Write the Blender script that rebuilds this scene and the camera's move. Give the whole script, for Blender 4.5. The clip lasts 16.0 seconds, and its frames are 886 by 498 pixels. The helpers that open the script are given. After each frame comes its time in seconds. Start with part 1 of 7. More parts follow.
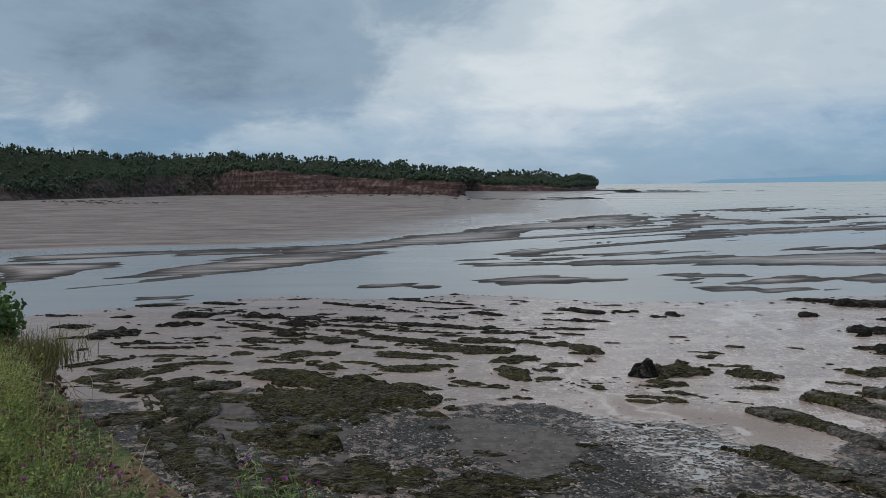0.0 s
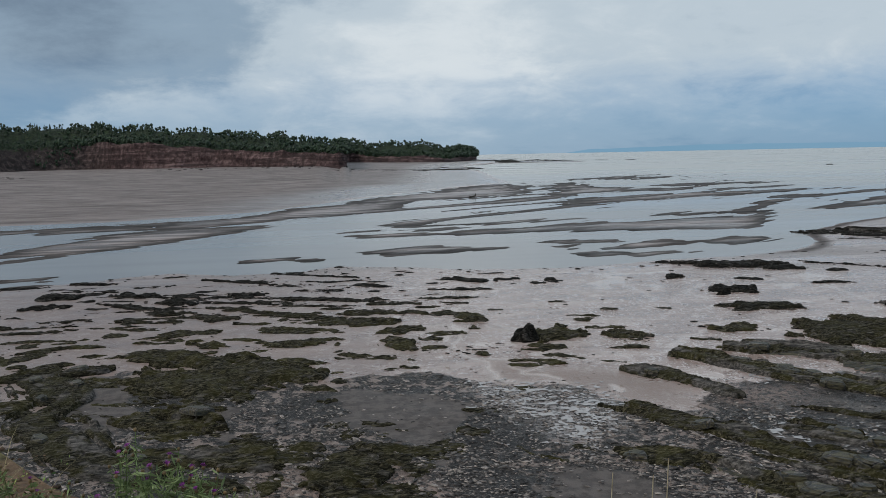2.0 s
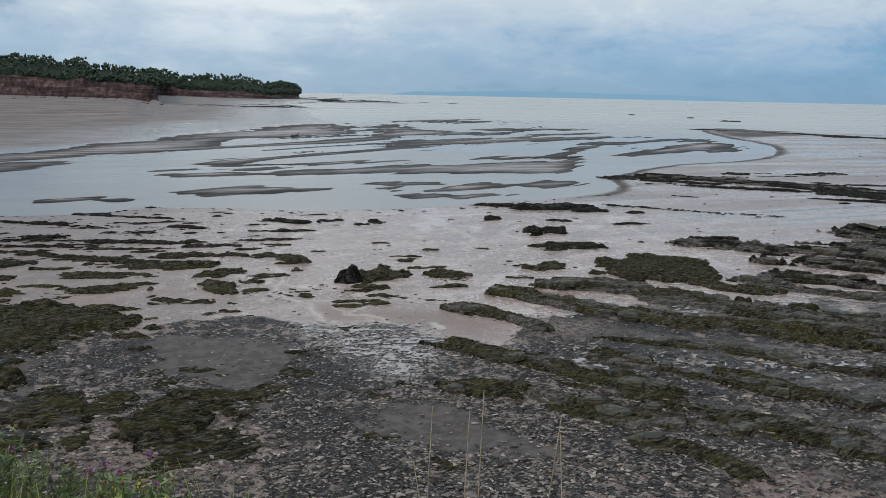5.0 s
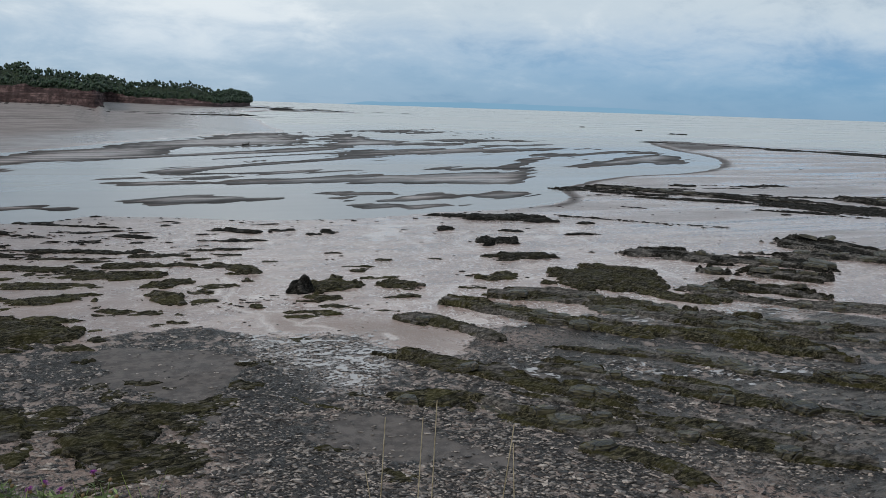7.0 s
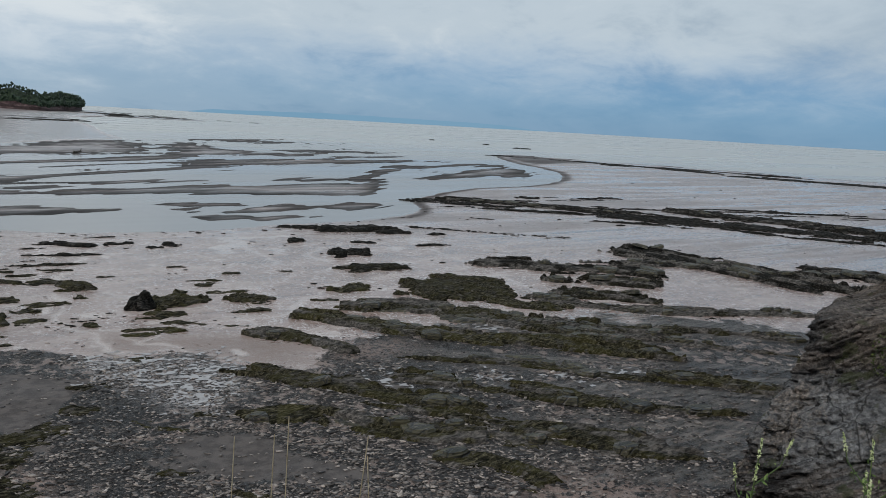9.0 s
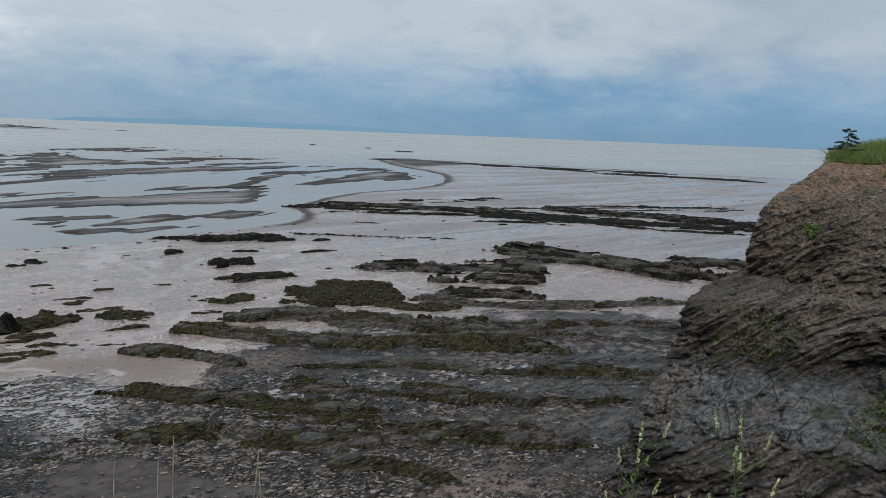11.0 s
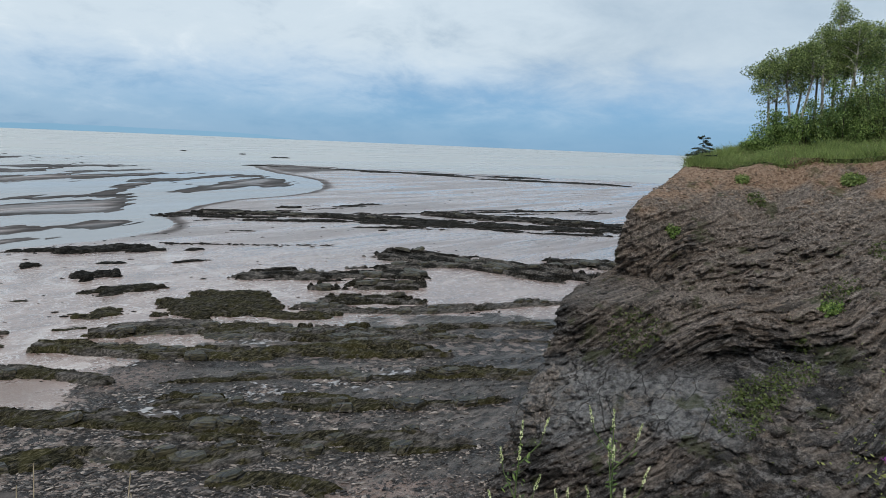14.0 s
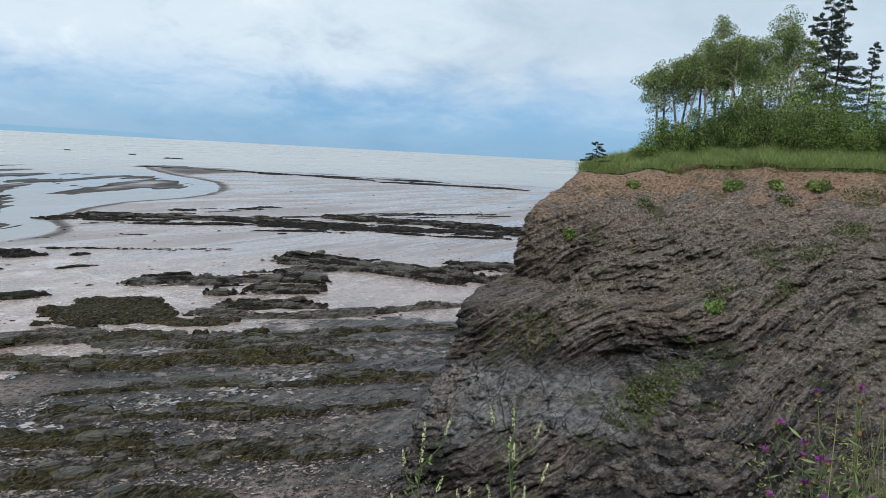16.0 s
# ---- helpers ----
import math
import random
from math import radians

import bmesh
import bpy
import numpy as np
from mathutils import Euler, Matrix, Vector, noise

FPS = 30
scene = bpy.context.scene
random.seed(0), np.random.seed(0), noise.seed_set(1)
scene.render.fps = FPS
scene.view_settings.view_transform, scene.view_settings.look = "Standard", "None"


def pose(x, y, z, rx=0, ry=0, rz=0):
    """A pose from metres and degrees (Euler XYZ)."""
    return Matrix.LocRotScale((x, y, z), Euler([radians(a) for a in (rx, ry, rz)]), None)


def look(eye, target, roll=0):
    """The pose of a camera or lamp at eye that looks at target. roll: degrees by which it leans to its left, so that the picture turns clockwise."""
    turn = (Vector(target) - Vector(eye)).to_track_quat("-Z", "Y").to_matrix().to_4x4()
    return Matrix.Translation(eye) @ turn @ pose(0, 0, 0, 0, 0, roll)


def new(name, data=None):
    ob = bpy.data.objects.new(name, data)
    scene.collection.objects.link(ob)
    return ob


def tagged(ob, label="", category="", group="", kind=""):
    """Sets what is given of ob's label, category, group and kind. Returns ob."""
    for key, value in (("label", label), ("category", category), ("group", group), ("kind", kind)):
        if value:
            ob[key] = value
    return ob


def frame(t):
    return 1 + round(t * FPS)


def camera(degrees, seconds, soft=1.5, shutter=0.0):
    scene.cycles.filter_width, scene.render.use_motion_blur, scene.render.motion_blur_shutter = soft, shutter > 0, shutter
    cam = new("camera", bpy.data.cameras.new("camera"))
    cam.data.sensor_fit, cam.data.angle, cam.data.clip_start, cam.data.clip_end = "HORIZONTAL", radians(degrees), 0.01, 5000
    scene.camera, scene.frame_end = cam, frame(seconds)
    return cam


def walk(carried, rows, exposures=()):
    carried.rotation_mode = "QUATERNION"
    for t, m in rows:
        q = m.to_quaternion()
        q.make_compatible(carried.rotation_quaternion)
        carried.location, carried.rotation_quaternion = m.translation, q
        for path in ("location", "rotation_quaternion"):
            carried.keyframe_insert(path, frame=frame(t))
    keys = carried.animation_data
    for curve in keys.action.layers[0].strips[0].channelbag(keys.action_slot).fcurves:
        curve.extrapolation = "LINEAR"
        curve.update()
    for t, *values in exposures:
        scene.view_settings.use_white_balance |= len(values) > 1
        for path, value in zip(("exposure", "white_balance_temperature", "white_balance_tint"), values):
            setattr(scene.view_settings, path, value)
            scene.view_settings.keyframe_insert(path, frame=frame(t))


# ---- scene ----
cam = camera(60.62, 16.0, soft=0.5)

PATH = [
    (0.0, 0.00, -4.88, 0.69),
    (0.5, -0.53, -4.91, 0.55),
    (1.0, -1.10, -4.82, 0.77),
    (1.2, -2.30, -4.97, 0.95),
    (1.5, -5.09, -5.25, 0.93),
    (2.0, -8.86, -7.18, 1.16),
    (2.5, -10.98, -8.44, 0.99),
    (3.0, -12.48, -9.36, 0.88),
    (3.5, -15.17, -10.64, 0.40),
    (4.0, -17.55, -11.48, -0.11),
    (4.5, -20.33, -11.72, -0.74),
    (5.0, -21.92, -11.60, -1.14),
    (5.2, -23.07, -11.53, -1.47),
    (7.3, -25.60, -10.69, -1.90),
    (7.5, -26.09, -10.66, -2.02),
    (8.0, -31.45, -10.23, -2.93),
    (8.5, -34.40, -9.81, -3.14),
    (9.0, -36.49, -9.39, -3.20),
    (9.2, -37.35, -9.30, -3.12),
    (11.3, -46.34, -8.60, -1.97),
    (11.5, -46.92, -8.51, -1.79),
    (12.0, -48.57, -8.26, -1.86),
    (12.5, -49.72, -8.09, -1.97),
    (13.0, -50.92, -8.12, -2.12),
    (13.5, -52.67, -8.13, -2.38),
    (14.0, -54.46, -7.91, -2.37),
    (14.5, -56.51, -7.54, -2.39),
    (15.0, -58.62, -7.40, -2.70),
    (15.5, -60.78, -7.33, -3.05),
    (16.0, -61.88, -7.32, -3.09),
]
walk(cam, [(t, pose(0, 0, 12, 90 + p, r, y)) for t, y, p, r in PATH],
     exposures=[(0.0, -0.08), (1.0, -0.08), (2.5, -0.08), (3.0, -0.09), (3.5, 0.02), (5.0, 0.10), (7.5, 0.10), (9.0, -0.07), (12.0, -0.10), (12.5, -0.06), (13.0, 0.12), (14.0, 0.28), (15.0, 0.35), (16.0, 0.44)])

# ---- world, sun ----
SUN_AZ, SUN_EL = 105.0, 46.0          # degrees left of straight ahead, degrees up


def sky_world():
    w = bpy.data.worlds.new("overcast_sky")
    scene.world = w
    w.use_nodes = True
    nt = w.node_tree
    nt.nodes.clear()
    N, L = nt.nodes.new, nt.links.new

    def math_(op, a, b=None, c=None):
        n = N("ShaderNodeMath")
        n.operation = op
        for i, v in enumerate((a, b, c)):
            if v is None:
                continue
            if isinstance(v, (int, float)):
                n.inputs[i].default_value = v
            else:
                L(v, n.inputs[i])
        return n.outputs[0]

    def ramp(fac, stops):
        n = N("ShaderNodeValToRGB")
        n.color_ramp.interpolation = "EASE"
        el = n.color_ramp.elements
        while len(el) < len(stops):
            el.new(0.5)
        for e, (p, c) in zip(el, stops):
            e.position, e.color = p, (*c, 1)
        L(fac, n.inputs[0])
        return n.outputs[0]

    def mixc(fac, a, b):
        n = N("ShaderNodeMix")
        n.data_type = "RGBA"
        for s, v in ((0, fac), (6, a), (7, b)):
            if isinstance(v, (int, float)):
                n.inputs[s].default_value = v
            elif isinstance(v, tuple):
                n.inputs[s].default_value = (*v, 1)
            else:
                L(v, n.inputs[s])
        return n.outputs[2]

    tc = N("ShaderNodeTexCoord").outputs["Generated"]
    sep = N("ShaderNodeSeparateXYZ")
    L(tc, sep.inputs[0])
    x, y, z = sep.outputs
    up = math_("MAXIMUM", z, 0.0)
    # a cloud deck seen in perspective
    den = math_("ADD", up, 0.30)
    comb = N("ShaderNodeCombineXYZ")
    L(math_("DIVIDE", x, den), comb.inputs[0])
    L(math_("DIVIDE", y, den), comb.inputs[1])

    def noise_tex(scale, detail, rough, off, distort=0.0):
        m = N("ShaderNodeMapping")
        m.inputs["Location"].default_value = off
        L(comb.outputs[0], m.inputs[0])
        n = N("ShaderNodeTexNoise")
        n.inputs["Scale"].default_value = scale
        n.inputs["Detail"].default_value = detail
        n.inputs["Roughness"].default_value = rough
        n.inputs["Distortion"].default_value = distort
        L(m.outputs[0], n.inputs["Vector"])
        return n.outputs[0]

    big = noise_tex(1.0, 3, 0.5, (3.1, 1.7, 0.0))
    mid = noise_tex(3.2, 9, 0.63, (0.4, 7.2, 0.0), 0.25)
    tone = math_("ADD", math_("MULTIPLY", big, 0.36), math_("MULTIPLY", mid, 0.48))
    tone = math_("ADD", tone, 0.115)

    # heavier cloud to the left of the bay, thinner and brighter straight out to sea
    def lobe(az, el, wide):
        a, e = radians(az), radians(el)
        d = N("ShaderNodeVectorMath")
        d.operation = "DOT_PRODUCT"
        L(tc, d.inputs[0])
        d.inputs[1].default_value = (-math.sin(a) * math.cos(e), math.cos(a) * math.cos(e), math.sin(e))
        r = N("ShaderNodeMapRange")
        r.interpolation_type = "SMOOTHERSTEP"
        r.inputs["From Min"].default_value = math.cos(radians(wide))
        r.inputs["From Max"].default_value = 1.0
        L(d.outputs["Value"], r.inputs[0])
        return r.outputs[0]

    tone = math_("MULTIPLY_ADD", lobe(27, 13, 19), -0.17, tone)
    tone = math_("MULTIPLY_ADD", lobe(12, 12, 12), -0.15, tone)
    tone = math_("MULTIPLY_ADD", lobe(-2, 17, 9), -0.17, tone)
    tone = math_("MULTIPLY_ADD", lobe(-7, 8, 12), 0.10, tone)
    tone = math_("MULTIPLY_ADD", lobe(-20, 16, 18), 0.04, tone)
    tone = math_("MULTIPLY_ADD", lobe(-82, 22, 40), -0.13, tone)
    tone = math_("MULTIPLY_ADD", lobe(-72, 9, 26), 0.02, tone)
    even = math_("MULTIPLY", lobe(-86, 12, 38), 0.75)
    tone = math_("ADD", math_("MULTIPLY", tone, math_("SUBTRACT", 1.0, even)), math_("MULTIPLY", even, 0.47))
    cloud = ramp(tone, [(0.08, (0.15, 0.212, 0.295)), (0.36, (0.285, 0.385, 0.49)), (0.54, (0.52, 0.61, 0.685)), (0.74, (0.70, 0.765, 0.81))])
    # clear blue strip between the deck and the sea, widest towards the open bay
    sky = N("ShaderNodeTexSky")
    sky.sky_type = "NISHITA"
    sky.sun_disc = False
    sky.sun_elevation, sky.sun_rotation = radians(SUN_EL), radians(-SUN_AZ)
    sky.air_density, sky.dust_density, sky.ozone_density = 1.6, 0.6, 2.0
    clear = N("ShaderNodeVectorMath")
    clear.operation = "MULTIPLY"
    L(sky.outputs[0], clear.inputs[0])
    clear.inputs[1].default_value = (0.020, 0.050, 0.125)
    blue = mixc(0.65, clear.outputs[0], (0.150, 0.325, 0.530))
    side = N("ShaderNodeMapRange")
    side.interpolation_type = "SMOOTHSTEP"
    side.inputs["From Min"].default_value, side.inputs["From Max"].default_value = 0.05, 0.85
    side.inputs["To Min"].default_value, side.inputs["To Max"].default_value = 0.50, 0.80
    L(x, side.inputs[0])
    low = N("ShaderNodeMapRange")
    low.interpolation_type = "SMOOTHSTEP"
    low.inputs["From Min"].default_value, low.inputs["From Max"].default_value = 0.015, 0.125
    low.inputs["To Min"].default_value, low.inputs["To Max"].default_value = 1.0, 0.0
    wob = math_("MULTIPLY_ADD", mid, 0.10, math_("SUBTRACT", z, 0.055))
    L(wob, low.inputs[0])
    fac = math_("MULTIPLY", low.outputs[0], side.outputs[0])
    col = mixc(fac, cloud, blue)
    bg = N("ShaderNodeBackground")
    bg.inputs["Strength"].default_value = 1.0
    L(col, bg.inputs[0])
    out = N("ShaderNodeOutputWorld")
    L(bg.outputs[0], out.inputs[0])


sky_world()
sun_data = bpy.data.lights.new("sun", "SUN")
sun_data.energy, sun_data.angle, sun_data.color = 1.4, radians(10), (1.0, 0.92, 0.82)
sun = new("sun", sun_data)
_a, _e = radians(SUN_AZ), radians(SUN_EL)
sun.matrix_world = look((-60 * math.sin(_a), 60 * math.cos(_a), 90), (0, 0, 90 - 60 * math.tan(_e)))

# ---- materials ----
def material(name):
    m = bpy.data.materials.new(name)
    m.use_nodes = True
    nt = m.node_tree
    return m, nt, nt.nodes["Principled BSDF"]


class Nodes:
    """Short hand for building one material's node tree."""

    def __init__(self, name):
        self.m, self.nt, self.bsdf = material(name)

    def put(self, sock, v):
        if v is None:
            return
        if isinstance(v, (int, float)):
            sock.default_value = v
        elif isinstance(v, tuple):
            sock.default_value = (*v, 1) if len(v) == 3 and sock.type == "RGBA" else v
        else:
            self.nt.links.new(v, sock)

    def node(self, kind, **props):
        n = self.nt.nodes.new(kind)
        for k, v in props.items():
            if k == "data_type":
                n.data_type = v
            elif k == "operation":
                n.operation = v
        return n

    def coord(self, scale=(1, 1, 1), turn=(0, 0, 0), space="Object"):
        c = self.node("ShaderNodeTexCoord").outputs[space]
        m = self.node("ShaderNodeMapping")
        self.put(m.inputs[0], c)
        m.inputs["Scale"].default_value = scale
        m.inputs["Rotation"].default_value = [radians(a) for a in turn]
        return m.outputs[0]

    def world(self, scale=(1, 1, 1), turn=0.0):
        c = self.node("ShaderNodeNewGeometry").outputs["Position"]
        m = self.node("ShaderNodeMapping")
        self.put(m.inputs[0], c)
        m.inputs["Scale"].default_value = scale
        m.inputs["Rotation"].default_value = (0, 0, radians(turn))
        return m.outputs[0]

    def noise(self, vec, scale, detail=4, rough=0.55, distort=0.0):
        n = self.node("ShaderNodeTexNoise")
        self.put(n.inputs["Vector"], vec)
        n.inputs["Scale"].default_value = scale
        n.inputs["Detail"].default_value = detail
        n.inputs["Roughness"].default_value = rough
        n.inputs["Distortion"].default_value = distort
        wide = self.node("ShaderNodeMath", operation="MULTIPLY_ADD")
        self.put(wide.inputs[0], n.outputs[0])
        wide.inputs[1].default_value, wide.inputs[2].default_value = 3.0, -1.0
        wide.use_clamp = True
        return wide.outputs[0]

    def voronoi(self, vec, scale, feature="F1", out="Distance"):
        n = self.node("ShaderNodeTexVoronoi")
        n.feature = feature
        self.put(n.inputs["Vector"], vec)
        n.inputs["Scale"].default_value = scale
        return n.outputs[out]

    def attr(self, name):
        n = self.node("ShaderNodeAttribute")
        n.attribute_name = name
        return n.outputs["Fac"]

    def attr_vec(self, name):
        n = self.node("ShaderNodeAttribute")
        n.attribute_name = name
        return n.outputs["Vector"]

    def rand(self):
        return self.node("ShaderNodeObjectInfo").outputs["Random"]

    def island(self):
        return self.node("ShaderNodeNewGeometry").outputs["Random Per Island"]

    def math(self, op, a, b=None, c=None):
        n = self.node("ShaderNodeMath", operation=op)
        for i, v in enumerate((a, b, c)):
            self.put(n.inputs[i], v)
        return n.outputs[0]

    def span(self, v, a, b, c=0.0, d=1.0):
        n = self.node("ShaderNodeMapRange")
        n.interpolation_type = "SMOOTHSTEP"
        for i, q in enumerate((v, a, b, c, d)):
            self.put(n.inputs[i], q)
        return n.outputs[0]

    def mix(self, f, a, b):
        n = self.node("ShaderNodeMix", data_type="RGBA")
        self.put(n.inputs[0], f)
        self.put(n.inputs[6], a)
        self.put(n.inputs[7], b)
        return n.outputs[2]

    def ramp(self, f, stops, mode="LINEAR"):
        n = self.node("ShaderNodeValToRGB")
        n.color_ramp.interpolation = mode
        el = n.color_ramp.elements
        while len(el) < len(stops):
            el.new(0.5)
        for e, (p, c) in zip(el, stops):
            e.position, e.color = p, (*c, 1)
        self.put(n.inputs[0], f)
        return n.outputs[0]

    def bump(self, h, strength, dist=0.05, chain=None):
        n = self.node("ShaderNodeBump")
        n.inputs["Strength"].default_value = strength
        n.inputs["Distance"].default_value = dist
        self.put(n.inputs["Height"], h)
        if chain is not None:
            self.put(n.inputs["Normal"], chain)
        return n.outputs[0]

    def done(self, color=None, rough=None, normal=None, metal=None, spec=None, ior=None):
        b = self.bsdf
        self.put(b.inputs["Base Color"], color)
        self.put(b.inputs["Roughness"], rough)
        self.put(b.inputs["Metallic"], metal)
        self.put(b.inputs["Normal"], normal)
        self.put(b.inputs["Specular IOR Level"], spec)
        self.put(b.inputs["IOR"], ior)
        return self.m


def mat_shore():
    """Wet mud, shingle bed, dark silt and grey sand, by where each lies on the shore."""
    n = Nodes("wet_shore")
    w = n.world()
    shingle, silt, sand, film, bar, far = (n.attr(a) for a in ("shingle", "silt", "sand", "film", "bar", "far"))
    rim, runnel, outer, sheen, bedrock = (n.attr(a) for a in ("rim", "runnel", "outer", "sheen", "bedrock"))
    fine, mid, big = n.noise(w, 14, 5, 0.65), n.noise(w, 1.6, 5, 0.6), n.noise(w, 0.12, 4, 0.6)
    broad = n.noise(n.world((0.35, 0.8, 1.0), 20), 0.5, 5, 0.6, 0.5)
    # pale ripple crests and short pale trails on the mud
    crest = n.noise(n.world((0.7, 0.8, 1.0), -12), 1.0, 5, 0.65, 1.0)
    crest = n.span(n.math("ABSOLUTE", n.math("SUBTRACT", crest, 0.5)), 0.0, 0.10, 1.0, 0.0)
    crest = n.math("MULTIPLY", crest, n.span(n.noise(w, 0.9, 3, 0.6), 0.45, 0.7))
    streak = n.noise(n.world((0.02, 0.16, 1.0), -8), 1.0, 6, 0.7, 0.3)
    sheet = n.noise(n.world((0.018, 0.11, 1.0), 32), 1.0, 6, 0.72, 0.6)
    line = n.noise(n.world((0.012, 0.5, 1.0), 36), 1.0, 5, 0.7, 0.2)
    mud = n.ramp(broad, [(0.1, (0.22, 0.156, 0.136)), (0.5, (0.32, 0.240, 0.215)), (0.9, (0.415, 0.335, 0.31))])
    mud = n.mix(n.math("MULTIPLY", n.span(mid, 0.5, 0.8), 0.25), mud, (0.24, 0.18, 0.16))
    mud = n.mix(n.math("MULTIPLY", n.span(big, 0.5, 0.72), 0.30), mud, (0.27, 0.195, 0.165))
    mud = n.mix(n.math("MULTIPLY", n.attr("damp"), n.span(n.noise(n.world((0.10, 0.9, 1.0), -4), 1.0, 5, 0.65, 0.5), 0.35, 0.6, 0.85, 0.2)), mud, (0.105, 0.085, 0.078))
    mud = n.mix(n.math("MULTIPLY", n.attr("lee"), n.span(mid, 0.3, 0.7, 0.85, 0.5)), mud, (0.170, 0.117, 0.096))
    mud = n.mix(n.math("MULTIPLY", crest, n.math("MULTIPLY_ADD", n.attr("lee"), -0.45, 0.75)), mud, (0.66, 0.61, 0.60))
    fleck = n.math("MULTIPLY", n.span(n.noise(n.world((0.8, 0.55, 1.0), -14), 2.6, 4, 0.7, 1.5), 0.66, 0.80), n.span(big, 0.2, 0.55, 0.35, 1.0))
    fleck = n.math("MULTIPLY", fleck, n.math("SUBTRACT", 1.0, n.math("MULTIPLY", n.attr("lee"), 0.8)))
    mud = n.mix(n.math("MULTIPLY", fleck, 0.6), mud, (0.64, 0.59, 0.58))
    dim = n.span(n.noise(n.world((0.5, 0.6, 1.0), -14), 3.1, 4, 0.7, 1.0), 0.68, 0.82)
    mud = n.mix(n.math("MULTIPLY", dim, 0.45), mud, (0.15, 0.115, 0.102))
    # outer flat: bluish sky reflection put into the colour of the wetter sheets
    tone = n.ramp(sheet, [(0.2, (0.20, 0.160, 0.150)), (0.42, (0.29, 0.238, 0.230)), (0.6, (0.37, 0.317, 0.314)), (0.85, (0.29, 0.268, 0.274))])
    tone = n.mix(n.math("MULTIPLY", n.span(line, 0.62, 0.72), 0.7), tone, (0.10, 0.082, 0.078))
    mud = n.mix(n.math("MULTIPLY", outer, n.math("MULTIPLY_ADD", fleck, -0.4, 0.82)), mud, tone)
    flat = n.ramp(n.math("ADD", n.math("MULTIPLY", n.noise(n.world((0.05, 0.12, 1.0), 10), 1.0, 7, 0.75), 0.65), n.math("MULTIPLY", streak, 0.35)), [(0.2, (0.105, 0.086, 0.080)), (0.5, (0.185, 0.155, 0.146)), (0.8, (0.27, 0.228, 0.217))])
    mud = n.mix(far, mud, flat)
    trail = n.noise(n.world((0.03, 0.30, 1.0), 33), 1.0, 5, 0.7, 0.4)
    greysand = n.ramp(trail, [(0.3, (0.065, 0.054, 0.051)), (0.5, (0.135, 0.110, 0.104)), (0.72, (0.30, 0.250, 0.238))])
    greysand = n.mix(n.span(rim, 0.25, 0.70), greysand, n.ramp(trail, [(0.3, (0.024, 0.021, 0.020)), (0.7, (0.075, 0.063, 0.059))]))
    col = n.mix(bar, mud, greysand)
    brown = n.ramp(fine, [(0.3, (0.165, 0.112, 0.091)), (0.7, (0.245, 0.172, 0.143))])
    col = n.mix(n.math("MULTIPLY", sand, 0.85), col, brown)
    col = n.mix(n.math("MULTIPLY", runnel, 0.6), col, (0.56, 0.49, 0.46))
    # shingle bed: small chips under the stones, near-black gap shade put into their colour
    cell = n.voronoi(n.world((0.8, 2.0, 1.0), 20), 12.0, out="Color")
    sepc = n.node("ShaderNodeSeparateColor")
    n.put(sepc.inputs[0], cell)
    edge = n.voronoi(n.world((0.8, 2.0, 1.0), 20), 12.0, "DISTANCE_TO_EDGE")
    chip = n.ramp(sepc.outputs[0], [(0.0, (0.006, 0.006, 0.006)), (0.5, (0.024, 0.021, 0.021)), (0.8, (0.065, 0.058, 0.054)), (0.97, (0.20, 0.178, 0.160))])
    chip = n.mix(n.span(edge, 0.0, 0.14), (0.012, 0.011, 0.011), chip)
    pinkish = n.mix(n.span(mid, 0.50, 0.72), chip, (0.27, 0.212, 0.188))
    edgy = n.span(n.math("ADD", shingle, n.math("MULTIPLY", n.math("SUBTRACT", mid, 0.5), 0.5)), 0.4, 0.62)
    col = n.mix(edgy, col, n.mix(n.span(big, 0.36, 0.55), chip, pinkish))
    col = n.mix(n.math("MULTIPLY", film, n.span(n.noise(n.world((0.7, 1.2, 1.0), 10), 4.5, 5, 0.7), 0.40, 0.56)), col, (0.34, 0.31, 0.305))
    soil = n.math("MULTIPLY", n.attr("pink"), n.span(n.noise(w, 3.0, 5, 0.7), 0.35, 0.55))
    col = n.mix(n.math("MULTIPLY", soil, 0.85), col, n.ramp(fine, [(0.2, (0.20, 0.135, 0.11)), (0.8, (0.37, 0.275, 0.235))]))
    rock = n.ramp(n.noise(n.world((0.3, 1.8, 1.0), 38), 1.5, 6, 0.7), [(0.2, (0.030, 0.028, 0.027)), (0.5, (0.105, 0.095, 0.088)), (0.85, (0.24, 0.214, 0.195))])
    col = n.mix(n.math("MULTIPLY", bedrock, 0.75), col, rock)
    dark = n.ramp(mid, [(0.3, (0.062, 0.052, 0.048)), (0.7, (0.105, 0.088, 0.081))])
    silty = n.span(n.math("ADD", silt, n.math("MULTIPLY", n.math("SUBTRACT", mid, 0.5), 0.35)), 0.4, 0.65)
    col = n.mix(silty, col, dark)
    # gloss: standing film on the mud, drier shingle and sand
    rough = n.math("MULTIPLY_ADD", n.attr("lee"), 0.14, n.math("MULTIPLY_ADD", broad, 0.16, 0.15))
    rough = n.math("ADD", rough, n.math("MULTIPLY", edgy, 0.20))
    rough = n.math("ADD", rough, n.math("MULTIPLY", sand, 0.16))
    rough = n.math("ADD", rough, n.math("MULTIPLY", bar, n.span(rim, 0.1, 0.7, 0.10, 0.45)))
    rough = n.math("ADD", rough, n.math("MULTIPLY", far, n.span(sheen, 0.0, 1.0, 0.22, -0.06)))
